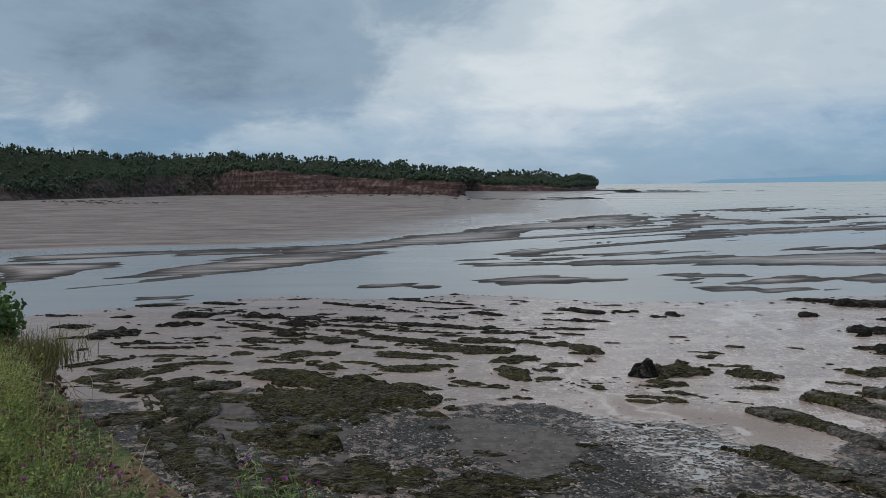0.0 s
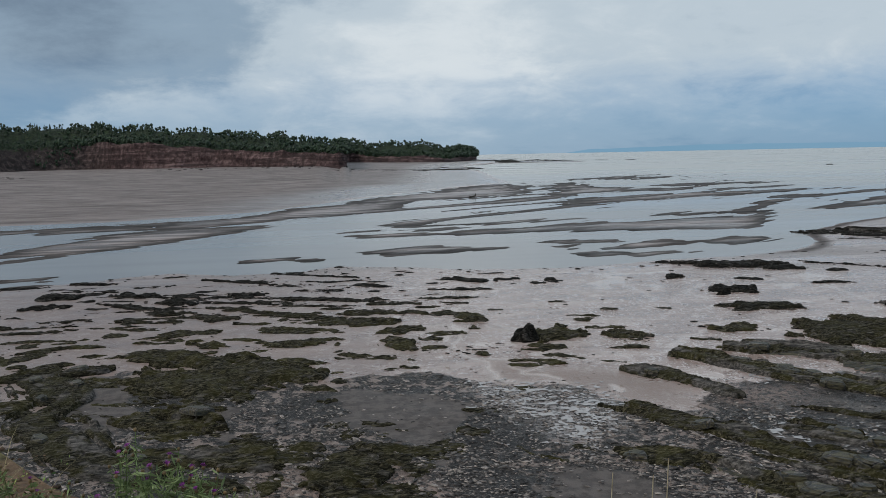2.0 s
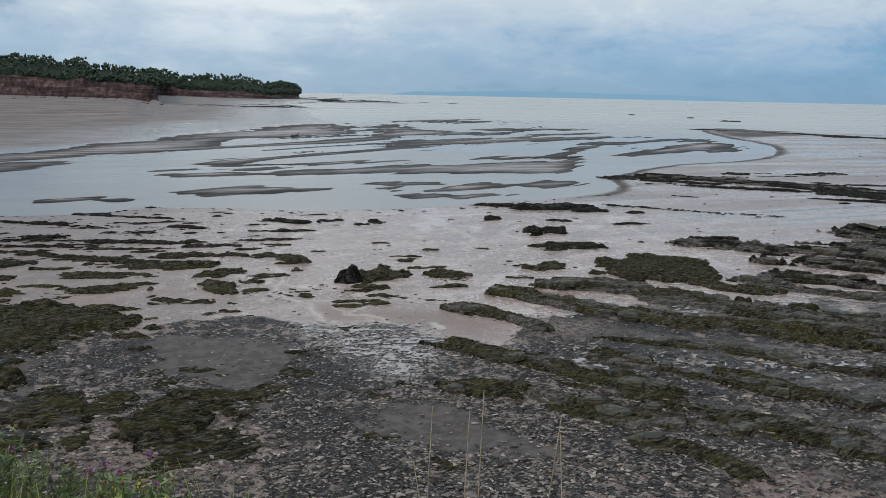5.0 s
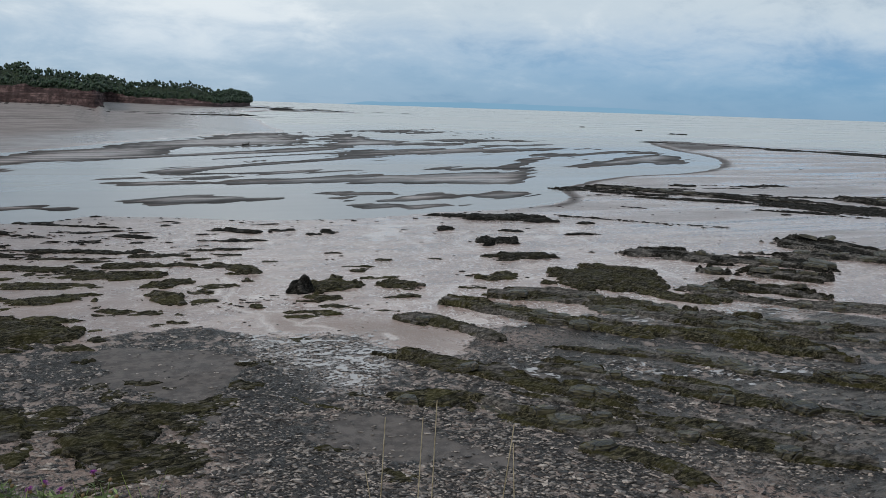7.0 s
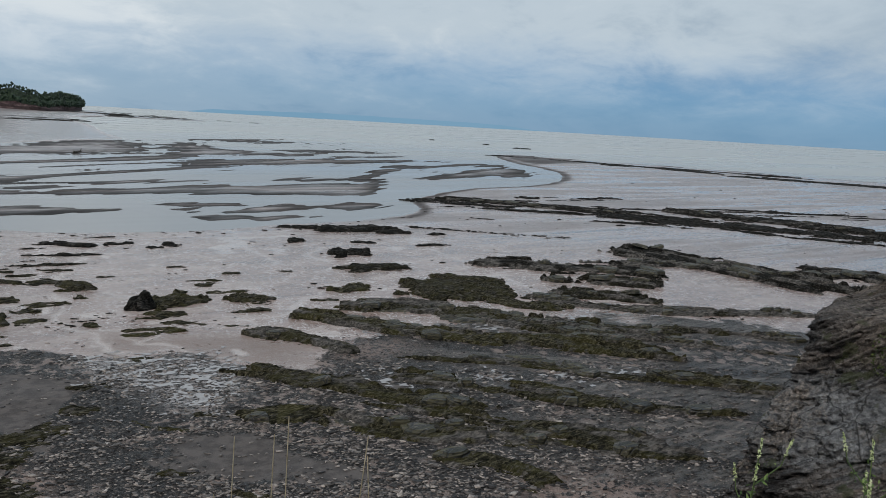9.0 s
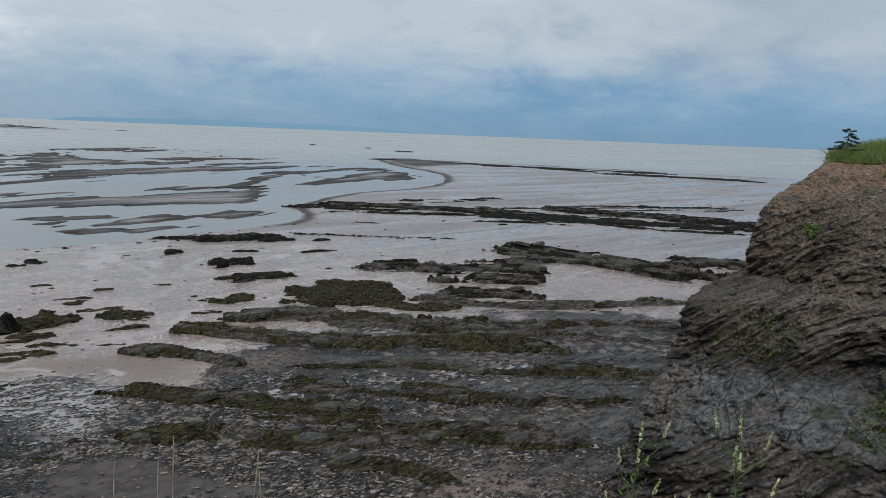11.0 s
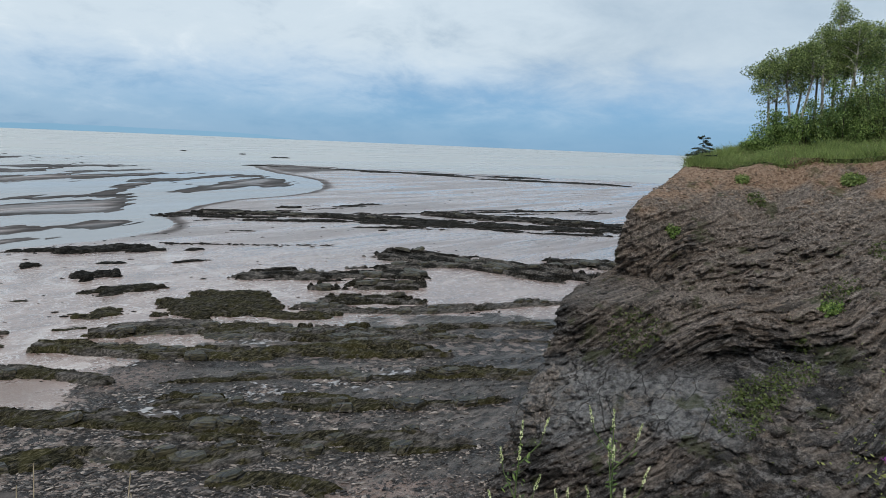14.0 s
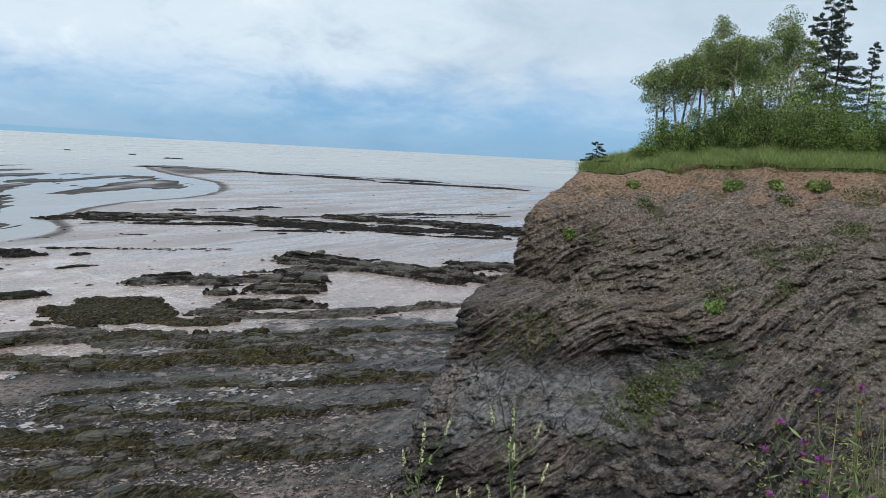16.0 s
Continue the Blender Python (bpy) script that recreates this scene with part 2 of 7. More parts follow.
    rough = n.math("SUBTRACT", rough, n.math("MULTIPLY", n.math("MULTIPLY", film, n.span(mid, 0.42, 0.52)), 0.40))
    rough = n.math("ADD", rough, n.math("MULTIPLY", outer, n.span(sheet, 0.3, 0.8, 0.12, -0.10)))
    rough = n.math("SUBTRACT", rough, n.math("MULTIPLY", runnel, 0.10))
    rough = n.math("ADD", rough, n.math("MULTIPLY", silty, 0.18))
    rough = n.math("MAXIMUM", rough, 0.06)
    h1 = n.math("MULTIPLY", n.math("MULTIPLY", n.span(edge, 0.0, 0.3), edgy), n.math("SUBTRACT", 1.0, silty))
    nor = n.bump(broad, 0.25, 0.10)
    nor = n.bump(crest, 0.35, 0.04, nor)
    nor = n.bump(fleck, 0.3, 0.04, nor)
    nor = n.bump(n.noise(n.world((0.45, 1.3, 1.0), 12), 3.2, 4, 0.6, 0.5), 0.18, 0.04, nor)
    nor = n.bump(fine, 0.20, 0.012, nor)
    nor = n.bump(h1, 0.8, 0.035, nor)
    dry = n.math("MAXIMUM", n.math("MAXIMUM", n.math("MULTIPLY", bar, rim), n.math("MULTIPLY", far, n.span(sheen, 0.0, 1.0, 1.0, 0.3))), n.math("MULTIPLY", edgy, 0.5))
    return n.done(col, rough, nor, spec=n.math("MULTIPLY_ADD", dry, -0.54, 0.6))


def mat_water():
    n = Nodes("tidal_water")
    d = n.noise(n.world((0.5, 1.0, 1.0), 15), 1.4, 4, 0.6, 0.4)
    lane = n.noise(n.world((0.004, 0.03, 1.0), 25), 1.0, 4, 0.6)
    # silt-laden open water is paler than the shallow channels; cloud reflection painted in too
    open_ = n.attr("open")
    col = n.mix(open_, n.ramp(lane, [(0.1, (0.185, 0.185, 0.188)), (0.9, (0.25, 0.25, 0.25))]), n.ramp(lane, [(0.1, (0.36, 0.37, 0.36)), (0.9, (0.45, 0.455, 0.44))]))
    nor = n.bump(d, 0.03, 0.04)
    rough = n.math("MULTIPLY_ADD", open_, 0.12, n.span(lane, 0.1, 0.9, 0.14, 0.24))
    return n.done(col, rough, nor, ior=1.33)


def mat_puddle():
    n = Nodes("standing_water")
    a = n.noise(n.world((0.6, 1.2, 1.0), 10), 2.5, 4, 0.6)
    # pale base: silt below, plus bright cloud reflection put into the colour
    m = n.done(n.mix(a, (0.26, 0.245, 0.245), (0.36, 0.34, 0.335)), 0.26, n.bump(a, 0.06, 0.03), spec=0.8)
    return m


def mat_weed():
    """Rockweed: matted olive to black fronds."""
    n = Nodes("rockweed")
    w = n.world()
    far = n.attr("far")
    a = n.noise(n.world((0.45, 1.6, 1.6), -18), 5.5, 6, 0.7, 0.8)
    b = n.noise(w, 0.9, 4, 0.6)
    col = n.ramp(a, [(0.12, (0.005, 0.005, 0.003)), (0.42, (0.021, 0.019, 0.011)), (0.64, (0.056, 0.050, 0.029)), (0.9, (0.145, 0.126, 0.080))])
    warm = n.mix(n.span(b, 0.45, 0.7), col, n.mix(0.3, col, (0.080, 0.074, 0.023)))
    black = n.ramp(a, [(0.25, (0.003, 0.003, 0.003)), (0.55, (0.012, 0.011, 0.009)), (0.85, (0.040, 0.036, 0.030))])
    col = n.mix(far, warm, black)
    col = n.mix(n.math("MULTIPLY", n.rand(), 0.35), col, black)
    bare = n.span(n.noise(n.world((0.6, 1.5, 1.0), -18), 1.9, 5, 0.7), 0.68, 0.82)
    bare = n.math("MAXIMUM", n.math("MULTIPLY", bare, 0.6), n.attr("bare"))
    stone = n.ramp(n.noise(n.world((0.6, 2.2, 3.0), -30), 2.6, 6, 0.7), [(0.2, (0.030, 0.029, 0.028)), (0.5, (0.085, 0.078, 0.072)), (0.85, (0.19, 0.172, 0.158))])
    col = n.mix(bare, col, stone)
    nor = n.bump(a, 0.7, 0.06)
    nor = n.bump(n.noise(w, 26, 3, 0.6), 0.5, 0.02, nor)
    return n.done(col, n.span(a, 0.3, 0.8, 0.9, 0.65), nor, spec=0.08)


def mat_slate(name="slate_stone", island=True):
    n = Nodes(name)
    w = n.world()
    r = n.island() if island else n.rand()
    a = n.noise(w, 7, 5, 0.6)
    col = n.ramp(r, [(0.0, (0.012, 0.011, 0.012)), (0.35, (0.045, 0.040, 0.039)), (0.58, (0.175, 0.152, 0.140)), (0.86, (0.32, 0.278, 0.252)), (1.0, (0.48, 0.41, 0.365))])
    col = n.mix(n.math("MULTIPLY", n.span(a, 0.4, 0.7), 0.45), col, (0.055, 0.05, 0.048))
    nor = n.bump(a, 0.4, 0.02)
    return n.done(col, n.span(a, 0.3, 0.7, 0.45, 0.7), nor, spec=0.35)


def mat_ledge():
    n = Nodes("grey_ledge_rock")
    w = n.world()
    a, b = n.noise(w, 3.2, 6, 0.65), n.noise(n.world((0.4, 2.6, 6.0), -18), 2.2, 5, 0.6)
    weed = n.noise(n.world((0.5, 1.4, 1.4), -18), 2.4, 5, 0.7)
    col = n.ramp(b, [(0.1, (0.012, 0.012, 0.012)), (0.5, (0.05, 0.046, 0.043)), (0.9, (0.17, 0.152, 0.14))])
    col = n.mix(n.span(a, 0.5, 0.75), col, (0.14, 0.115, 0.095))
    col = n.mix(n.span(weed, 0.20, 0.36), col, n.ramp(b, [(0.2, (0.010, 0.010, 0.006)), (0.8, (0.075, 0.066, 0.036))]))
    crack = n.voronoi(n.world((0.6, 1.6, 1.0), -18), 1.1, "DISTANCE_TO_EDGE")
    col = n.mix(n.span(crack, 0.0, 0.05), (0.02, 0.02, 0.02), col)
    nor = n.bump(n.span(crack, 0.0, 0.06), 0.6, 0.08)
    nor = n.bump(a, 0.5, 0.06, nor)
    return n.done(col, 0.55, nor)


def mat_shale():
    """The near cliff: laminated dark shale, grey scree and orange soil under the turf."""
    n = Nodes("shale_cliff")
    w = n.world()
    s, v, slab, ln = (n.attr(a) for a in ("strata", "rise", "slab", "along"))
    st = n.node("ShaderNodeCombineXYZ")
    n.put(st.inputs[0], n.math("MULTIPLY", ln, 0.26))
    n.put(st.inputs[1], s)
    bed = n.noise(st.outputs[0], 0.9, 4, 0.6, 0.2)
    a, b = n.noise(w, 4.5, 6, 0.7), n.noise(w, 0.55, 4, 0.6)
    lam = n.math("ADD", n.math("MULTIPLY", n.noise(st.outputs[0], 5.5, 8, 0.8, 0.25), 0.56), n.math("MULTIPLY", n.noise(w, 8, 7, 0.8), 0.44))
    grit = n.noise(w, 7.5, 6, 0.8)
    shale = n.ramp(lam, [(0.20, (0.006, 0.006, 0.007)), (0.36, (0.070, 0.060, 0.057)), (0.54, (0.25, 0.21, 0.19)), (0.76, (0.62, 0.53, 0.47))])
    rust = n.ramp(lam, [(0.14, (0.010, 0.008, 0.007)), (0.48, (0.17, 0.13, 0.104)), (0.82, (0.50, 0.39, 0.31))])
    shale = n.mix(n.span(bed, 0.45, 0.75), shale, rust)
    coal_and_shade = n.ramp(lam, [(0.25, (0.006, 0.006, 0.007)), (0.48, (0.060, 0.057, 0.058)), (0.74, (0.30, 0.285, 0.28))])
    # shade of the hollow put into the colour; black nose block shares the mask
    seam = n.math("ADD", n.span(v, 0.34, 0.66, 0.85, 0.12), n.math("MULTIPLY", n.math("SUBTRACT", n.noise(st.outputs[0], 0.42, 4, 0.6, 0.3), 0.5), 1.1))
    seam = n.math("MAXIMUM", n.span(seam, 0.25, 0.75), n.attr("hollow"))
    shale = n.mix(n.math("MULTIPLY", seam, 0.9), shale, coal_and_shade)
    # single beds differ: pale silty ones between dark fissile ones
    band = n.noise(st.outputs[0], 2.3, 3, 0.6, 0.3)
    shale = n.mix(n.span(band, 0.58, 0.78, 0.0, 0.55), shale, n.ramp(lam, [(0.2, (0.06, 0.05, 0.045)), (0.7, (0.42, 0.345, 0.295))]))
    shale = n.mix(n.span(band, 0.20, 0.42, 0.8, 0.0), shale, n.ramp(lam, [(0.25, (0.008, 0.008, 0.008)), (0.8, (0.085, 0.076, 0.072))]))
    shale = n.mix(n.math("MULTIPLY", n.attr("hollow"), 0.9), shale, coal_and_shade)
    grey = n.ramp(a, [(0.1, (0.085, 0.086, 0.092)), (0.5, (0.25, 0.247, 0.252)), (0.9, (0.42, 0.415, 0.415))])
    joint = n.voronoi(n.world((1.0, 1.0, 0.45), 30), 1.0, "DISTANCE_TO_EDGE")
    grey = n.mix(n.math("MULTIPLY_ADD", n.span(joint, 0.0, 0.035), 0.7, 0.3), (0.014, 0.014, 0.015), grey)
    shale = n.mix(slab, shale, grey)
    scree = n.ramp(grit, [(0.1, (0.05, 0.042, 0.037)), (0.5, (0.25, 0.208, 0.178)), (0.85, (0.60, 0.50, 0.425))])
    patchy = n.math("ADD", n.math("MULTIPLY", b, 0.5), n.math("MULTIPLY", a, 0.3))
    hold = n.math("ADD", n.math("MULTIPLY", v, 0.62), patchy)
    col = n.mix(n.math("MULTIPLY", n.math("MULTIPLY", n.span(hold, 0.58, 0.84), 0.72), n.math("SUBTRACT", 1.0, n.attr("hollow"))), shale, scree)
    soil = n.ramp(grit, [(0.1, (0.16, 0.098, 0.064)), (0.5, (0.42, 0.275, 0.19)), (0.9, (0.60, 0.45, 0.34))])
    col = n.mix(n.span(n.math("ADD", v, n.math("MULTIPLY", n.math("SUBTRACT", b, 0.5), 0.16)), 0.86, 0.96), col, soil)
    moss = n.span(n.noise(w, 0.8, 5, 0.65), 0.74, 0.92)
    col = n.mix(n.math("MULTIPLY", moss, 0.6), col, (0.085, 0.10, 0.04))
    nor = n.bump(lam, 1.0, 0.20)
    nor = n.bump(n.math("MULTIPLY", slab, n.span(joint, 0.0, 0.08)), 0.8, 0.08, nor)
    nor = n.bump(a, 0.5, 0.06, nor)
    nor = n.bump(grit, 0.5, 0.025, nor)
    return n.done(col, n.span(lam, 0.3, 0.7, 0.6, 0.85), nor, spec=0.22)


def mat_redcliff():
    n = Nodes("red_sandstone")
    w = n.world()
    bed = n.noise(n.world((0.012, 0.012, 0.22)), 1.0, 5, 0.6, 0.6)
    a, gul = n.noise(w, 0.22, 6, 0.7), n.noise(n.world((0.16, 0.16, 0.09)), 1.0, 6, 0.75)
    red = n.ramp(n.math("ADD", n.math("MULTIPLY", bed, 0.45), n.math("MULTIPLY", a, 0.55)), [(0.2, (0.045, 0.027, 0.027)), (0.5, (0.135, 0.082, 0.080)), (0.8, (0.32, 0.215, 0.205))])
    red = n.mix(n.math("MULTIPLY", n.span(gul, 0.55, 0.8), 0.5), red, (0.04, 0.028, 0.027))
    red = n.mix(n.span(n.noise(n.world((0.02, 0.02, 0.5)), 1.0, 4, 0.6, 0.4), 0.55, 0.7, 0.0, 0.7), red, (0.055, 0.036, 0.036))
    dull = n.ramp(a, [(0.3, (0.04, 0.033, 0.032)), (0.6, (0.095, 0.074, 0.070)), (0.8, (0.17, 0.13, 0.12))])
    green = n.ramp(a, [(0.3, (0.016, 0.026, 0.014)), (0.7, (0.04, 0.062, 0.026))])
    col = n.mix(n.attr("red"), dull, red)
    col = n.mix(n.span(n.math("ADD", n.attr("green"), n.math("MULTIPLY", n.math("SUBTRACT", a, 0.5), 0.7)), 0.45, 0.6), col, green)
    nor = n.bump(a, 1.0, 1.6)
    nor = n.bump(gul, 0.9, 2.0, nor)
    return n.done(col, 0.85, nor, spec=0.2)


def mat_leaf(name, dark, light, trans=0.25, island=True):
    n = Nodes(name)
    r = n.island() if island else n.rand()
    col = n.mix(n.math("POWER", r, 1.3), dark, light)
    col = n.mix(n.math("MULTIPLY", n.noise(n.world(), 0.7, 3), 0.35), col, dark)
    m = n.done(col, 0.55, spec=0.35)
    n.bsdf.inputs["Subsurface Weight"].default_value = 0.0
    t = n.node("ShaderNodeBsdfTranslucent")
    n.put(t.inputs[0], col)
    x = n.node("ShaderNodeMixShader")
    x.inputs[0].default_value = trans
    n.nt.links.new(n.bsdf.outputs[0], x.inputs[1])
    n.nt.links.new(t.outputs[0], x.inputs[2])
    n.nt.links.new(x.outputs[0], n.nt.nodes["Material Output"].inputs[0])
    return m


def mat_bark(name, dark, light, scale=6.0):
    n = Nodes(name)
    a = n.noise(n.world((1, 1, 0.35)), scale, 5, 0.65)
    return n.done(n.mix(n.span(a, 0.35, 0.65), dark, light), 0.85, n.bump(a, 0.5, 0.03), spec=0.2)


def mat_turf():
    n = Nodes("turf")
    w = n.world()
    a, b = n.noise(w, 3.5, 6, 0.7), n.noise(w, 0.35, 4, 0.6)
    col = n.ramp(a, [(0.3, (0.028, 0.042, 0.014)), (0.55, (0.06, 0.085, 0.026)), (0.8, (0.13, 0.135, 0.055))])
    col = n.mix(n.span(b, 0.4, 0.65), col, n.ramp(a, [(0.2, (0.045, 0.028, 0.018)), (0.8, (0.19, 0.125, 0.08))]))
    return n.done(col, 0.85, n.bump(a, 0.8, 0.05), spec=0.2)


def mat_plain(name, c1, c2, scale=30.0, rough=0.6):
    n = Nodes(name)
    a = n.noise(n.world(), scale, 4, 0.6)
    return n.done(n.mix(a, c1, c2), rough, n.bump(a, 0.3, 0.005), spec=0.3)


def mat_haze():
    """Hills across the bay: self-lit, with the pale blue of distance haze put into the colour."""
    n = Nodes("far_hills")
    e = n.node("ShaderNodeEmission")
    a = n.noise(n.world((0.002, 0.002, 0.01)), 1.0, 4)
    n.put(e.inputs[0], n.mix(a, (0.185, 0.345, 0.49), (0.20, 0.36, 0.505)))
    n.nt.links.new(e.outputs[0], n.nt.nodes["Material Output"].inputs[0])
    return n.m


SHORE, WATER, WEED, LEDGE, PUDDLE = mat_shore(), mat_water(), mat_weed(), mat_ledge(), mat_puddle()
SLATE, SLATE_ONE = mat_slate(), mat_slate("slate_slab", False)
SHALE, RED, TURF, HAZE = mat_shale(), mat_redcliff(), mat_turf(), mat_haze()
LEAF_ASPEN = mat_leaf("aspen_leaf", (0.05, 0.085, 0.032), (0.46, 0.56, 0.20), 0.36)
LEAF_BUSH = mat_leaf("bush_leaf", (0.045, 0.095, 0.025), (0.42, 0.56, 0.17), 0.36)
LEAF_DARK = mat_leaf("dark_leaf", (0.045, 0.085, 0.024), (0.18, 0.26, 0.08), 0.3)
NEEDLE = mat_leaf("spruce_needles", (0.025, 0.042, 0.030), (0.075, 0.105, 0.065), 0.2)
FOREST = mat_leaf("far_wood_leaf", (0.012, 0.026, 0.014), (0.045, 0.078, 0.036), 0.1)
RIM_GREEN = mat_leaf("rim_grass_blade", (0.10, 0.155, 0.045), (0.46, 0.55, 0.20), 0.45)
GRASS = mat_leaf("grass_blade", (0.10, 0.14, 0.036), (0.46, 0.52, 0.17), 0.45)
HERB = mat_leaf("herb_leaf", (0.10, 0.13, 0.036), (0.52, 0.55, 0.19), 0.45)
STRAW = mat_leaf("dry_grass", (0.16, 0.125, 0.06), (0.40, 0.33, 0.19), 0.2)
BARK_PALE = mat_bark("aspen_bark", (0.16, 0.15, 0.125), (0.42, 0.40, 0.35))
BARK_DARK = mat_bark("spruce_bark", (0.035, 0.028, 0.024), (0.10, 0.085, 0.075))
STEM = mat_plain("green_stem", (0.06, 0.10, 0.03), (0.13, 0.18, 0.06))
DRYSTEM = mat_plain("dry_stem", (0.24, 0.19, 0.12), (0.46, 0.39, 0.28))
PURPLE = mat_plain("purple_floret", (0.15, 0.025, 0.16), (0.34, 0.08, 0.34))
BRACT = mat_plain("brown_bract", (0.07, 0.05, 0.025), (0.20, 0.13, 0.06))
WHITE_FL = mat_plain("white_floret", (0.38, 0.46, 0.18), (0.78, 0.80, 0.52))
YELLOW_FL = mat_plain("yellow_floret", (0.55, 0.42, 0.03), (0.80, 0.66, 0.10))
EARTH = mat_plain("bare_earth", (0.030, 0.019, 0.012), (0.16, 0.10, 0.06), 9.0, 0.95)
DRIFT = mat_plain("dark_wet_wood", (0.02, 0.017, 0.014), (0.06, 0.05, 0.04), 4.0, 0.6)


# ---- small tools ----
def mesh_of(name, verts, faces, mat, smooth=True):
    me = bpy.data.meshes.new(name)
    verts = np.asarray(verts, dtype=np.float64)
    if isinstance(faces, np.ndarray):
        k = faces.shape[1]
        me.vertices.add(len(verts))
        me.vertices.foreach_set("co", verts.astype(np.float32).ravel())
        me.loops.add(faces.size)
        me.loops.foreach_set("vertex_index", faces.astype(np.int32).ravel())
        me.polygons.add(len(faces))
        me.polygons.foreach_set("loop_start", np.arange(0, faces.size, k, dtype=np.int32))
        me.update(calc_edges=True)
        me.validate()
    else:
        me.from_pydata(verts.tolist(), [], faces)
    if smooth:
        me.polygons.foreach_set("use_smooth", [True] * len(me.polygons))
    me.materials.append(mat)
    return me


def give(me, name, values):
    a = me.attributes.new(name, "FLOAT", "POINT")
    a.data.foreach_set("value", np.asarray(values, dtype=np.float32).ravel())


def piece(name, me, parent=None, label=""):
    ob = new(name, me)
    if parent is not None:
        ob.parent = parent
    if label:
        ob["label"] = label
    return ob


def thing(name, label, category, group="", kind="", at=(0, 0, 0), turn=0.0):
    ob = new(name)
    ob.empty_display_size = 0.2
    ob.matrix_basis = pose(*at, 0, 0, turn)
    return tagged(ob, label, category, group, kind)


def grid_faces(nu, nv, wrap=False):
    i, j = np.meshgrid(np.arange(nu if wrap else nu - 1), np.arange(nv - 1), indexing="ij")
    i2 = (i + 1) % nu
    return np.stack([i * nv + j, i2 * nv + j, i2 * nv + j + 1, i * nv + j + 1], -1).reshape(-1, 4)


def _hash(ix, iy, iz, seed):
    h = (ix * 374761393 + iy * 668265263 + iz * 2147483647 + seed * 1274126177) & 0xFFFFFFFF
    h = ((h ^ (h >> 13)) * 1274126177) & 0xFFFFFFFF
    h = ((h ^ (h >> 16)) * 2246822519) & 0xFFFFFFFF
    return ((h ^ (h >> 15)) & 0xFFFF) / 65535.0


def vnoise(x, y, z=None, seed=0):
    """Smooth lattice noise, 0 to 1, on arrays."""
    x, y = np.asarray(x, float), np.asarray(y, float)
    z = np.zeros_like(x) if z is None else np.asarray(z, float)
    ix, iy, iz = np.floor(x).astype(np.int64), np.floor(y).astype(np.int64), np.floor(z).astype(np.int64)
    fx, fy, fz = x - ix, y - iy, z - iz
    fx, fy, fz = (f * f * (3 - 2 * f) for f in (fx, fy, fz))
    out = 0
    for a in (0, 1):
        for b in (0, 1):
            for c in (0, 1):
                k = (fx if a else 1 - fx) * (fy if b else 1 - fy) * (fz if c else 1 - fz)
                out = out + k * _hash(ix + a, iy + b, iz + c, seed)
    return out


def fbm(x, y, z=None, octaves=4, seed=0, gain=0.5):
    tot, amp, norm, f = 0, 1.0, 0.0, 1.0
    for o in range(octaves):
        tot = tot + amp * vnoise(np.asarray(x) * f, np.asarray(y) * f, None if z is None else np.asarray(z) * f, seed + o * 17)
        norm, amp, f = norm + amp, amp * gain, f * 2.03
    return tot / norm


def inside_distance(poly, x, y):
    """Distance to a polygon's edge, positive inside."""
    px, py = np.array(poly, float).T
    d2 = np.full(x.shape, 1e18)
    odd = np.zeros(x.shape, bool)
    for i in range(len(px)):
        ax, ay, bx, by = px[i - 1], py[i - 1], px[i], py[i]
        ex, ey = bx - ax, by - ay
        t = np.clip(((x - ax) * ex + (y - ay) * ey) / (ex * ex + ey * ey + 1e-9), 0, 1)
        d2 = np.minimum(d2, (x - ax - t * ex) ** 2 + (y - ay - t * ey) ** 2)
        if ay != by:
            odd ^= ((ay > y) != (by > y)) & (x < (bx - ax) * (y - ay) / (by - ay) + ax)
    return np.where(odd, 1, -1) * np.sqrt(d2)


def step(v, a, b):
    t = np.clip((np.asarray(v, float) - a) / (b - a), 0, 1)
    return t * t * (3 - 2 * t)


rng = np.random.default_rng(7)

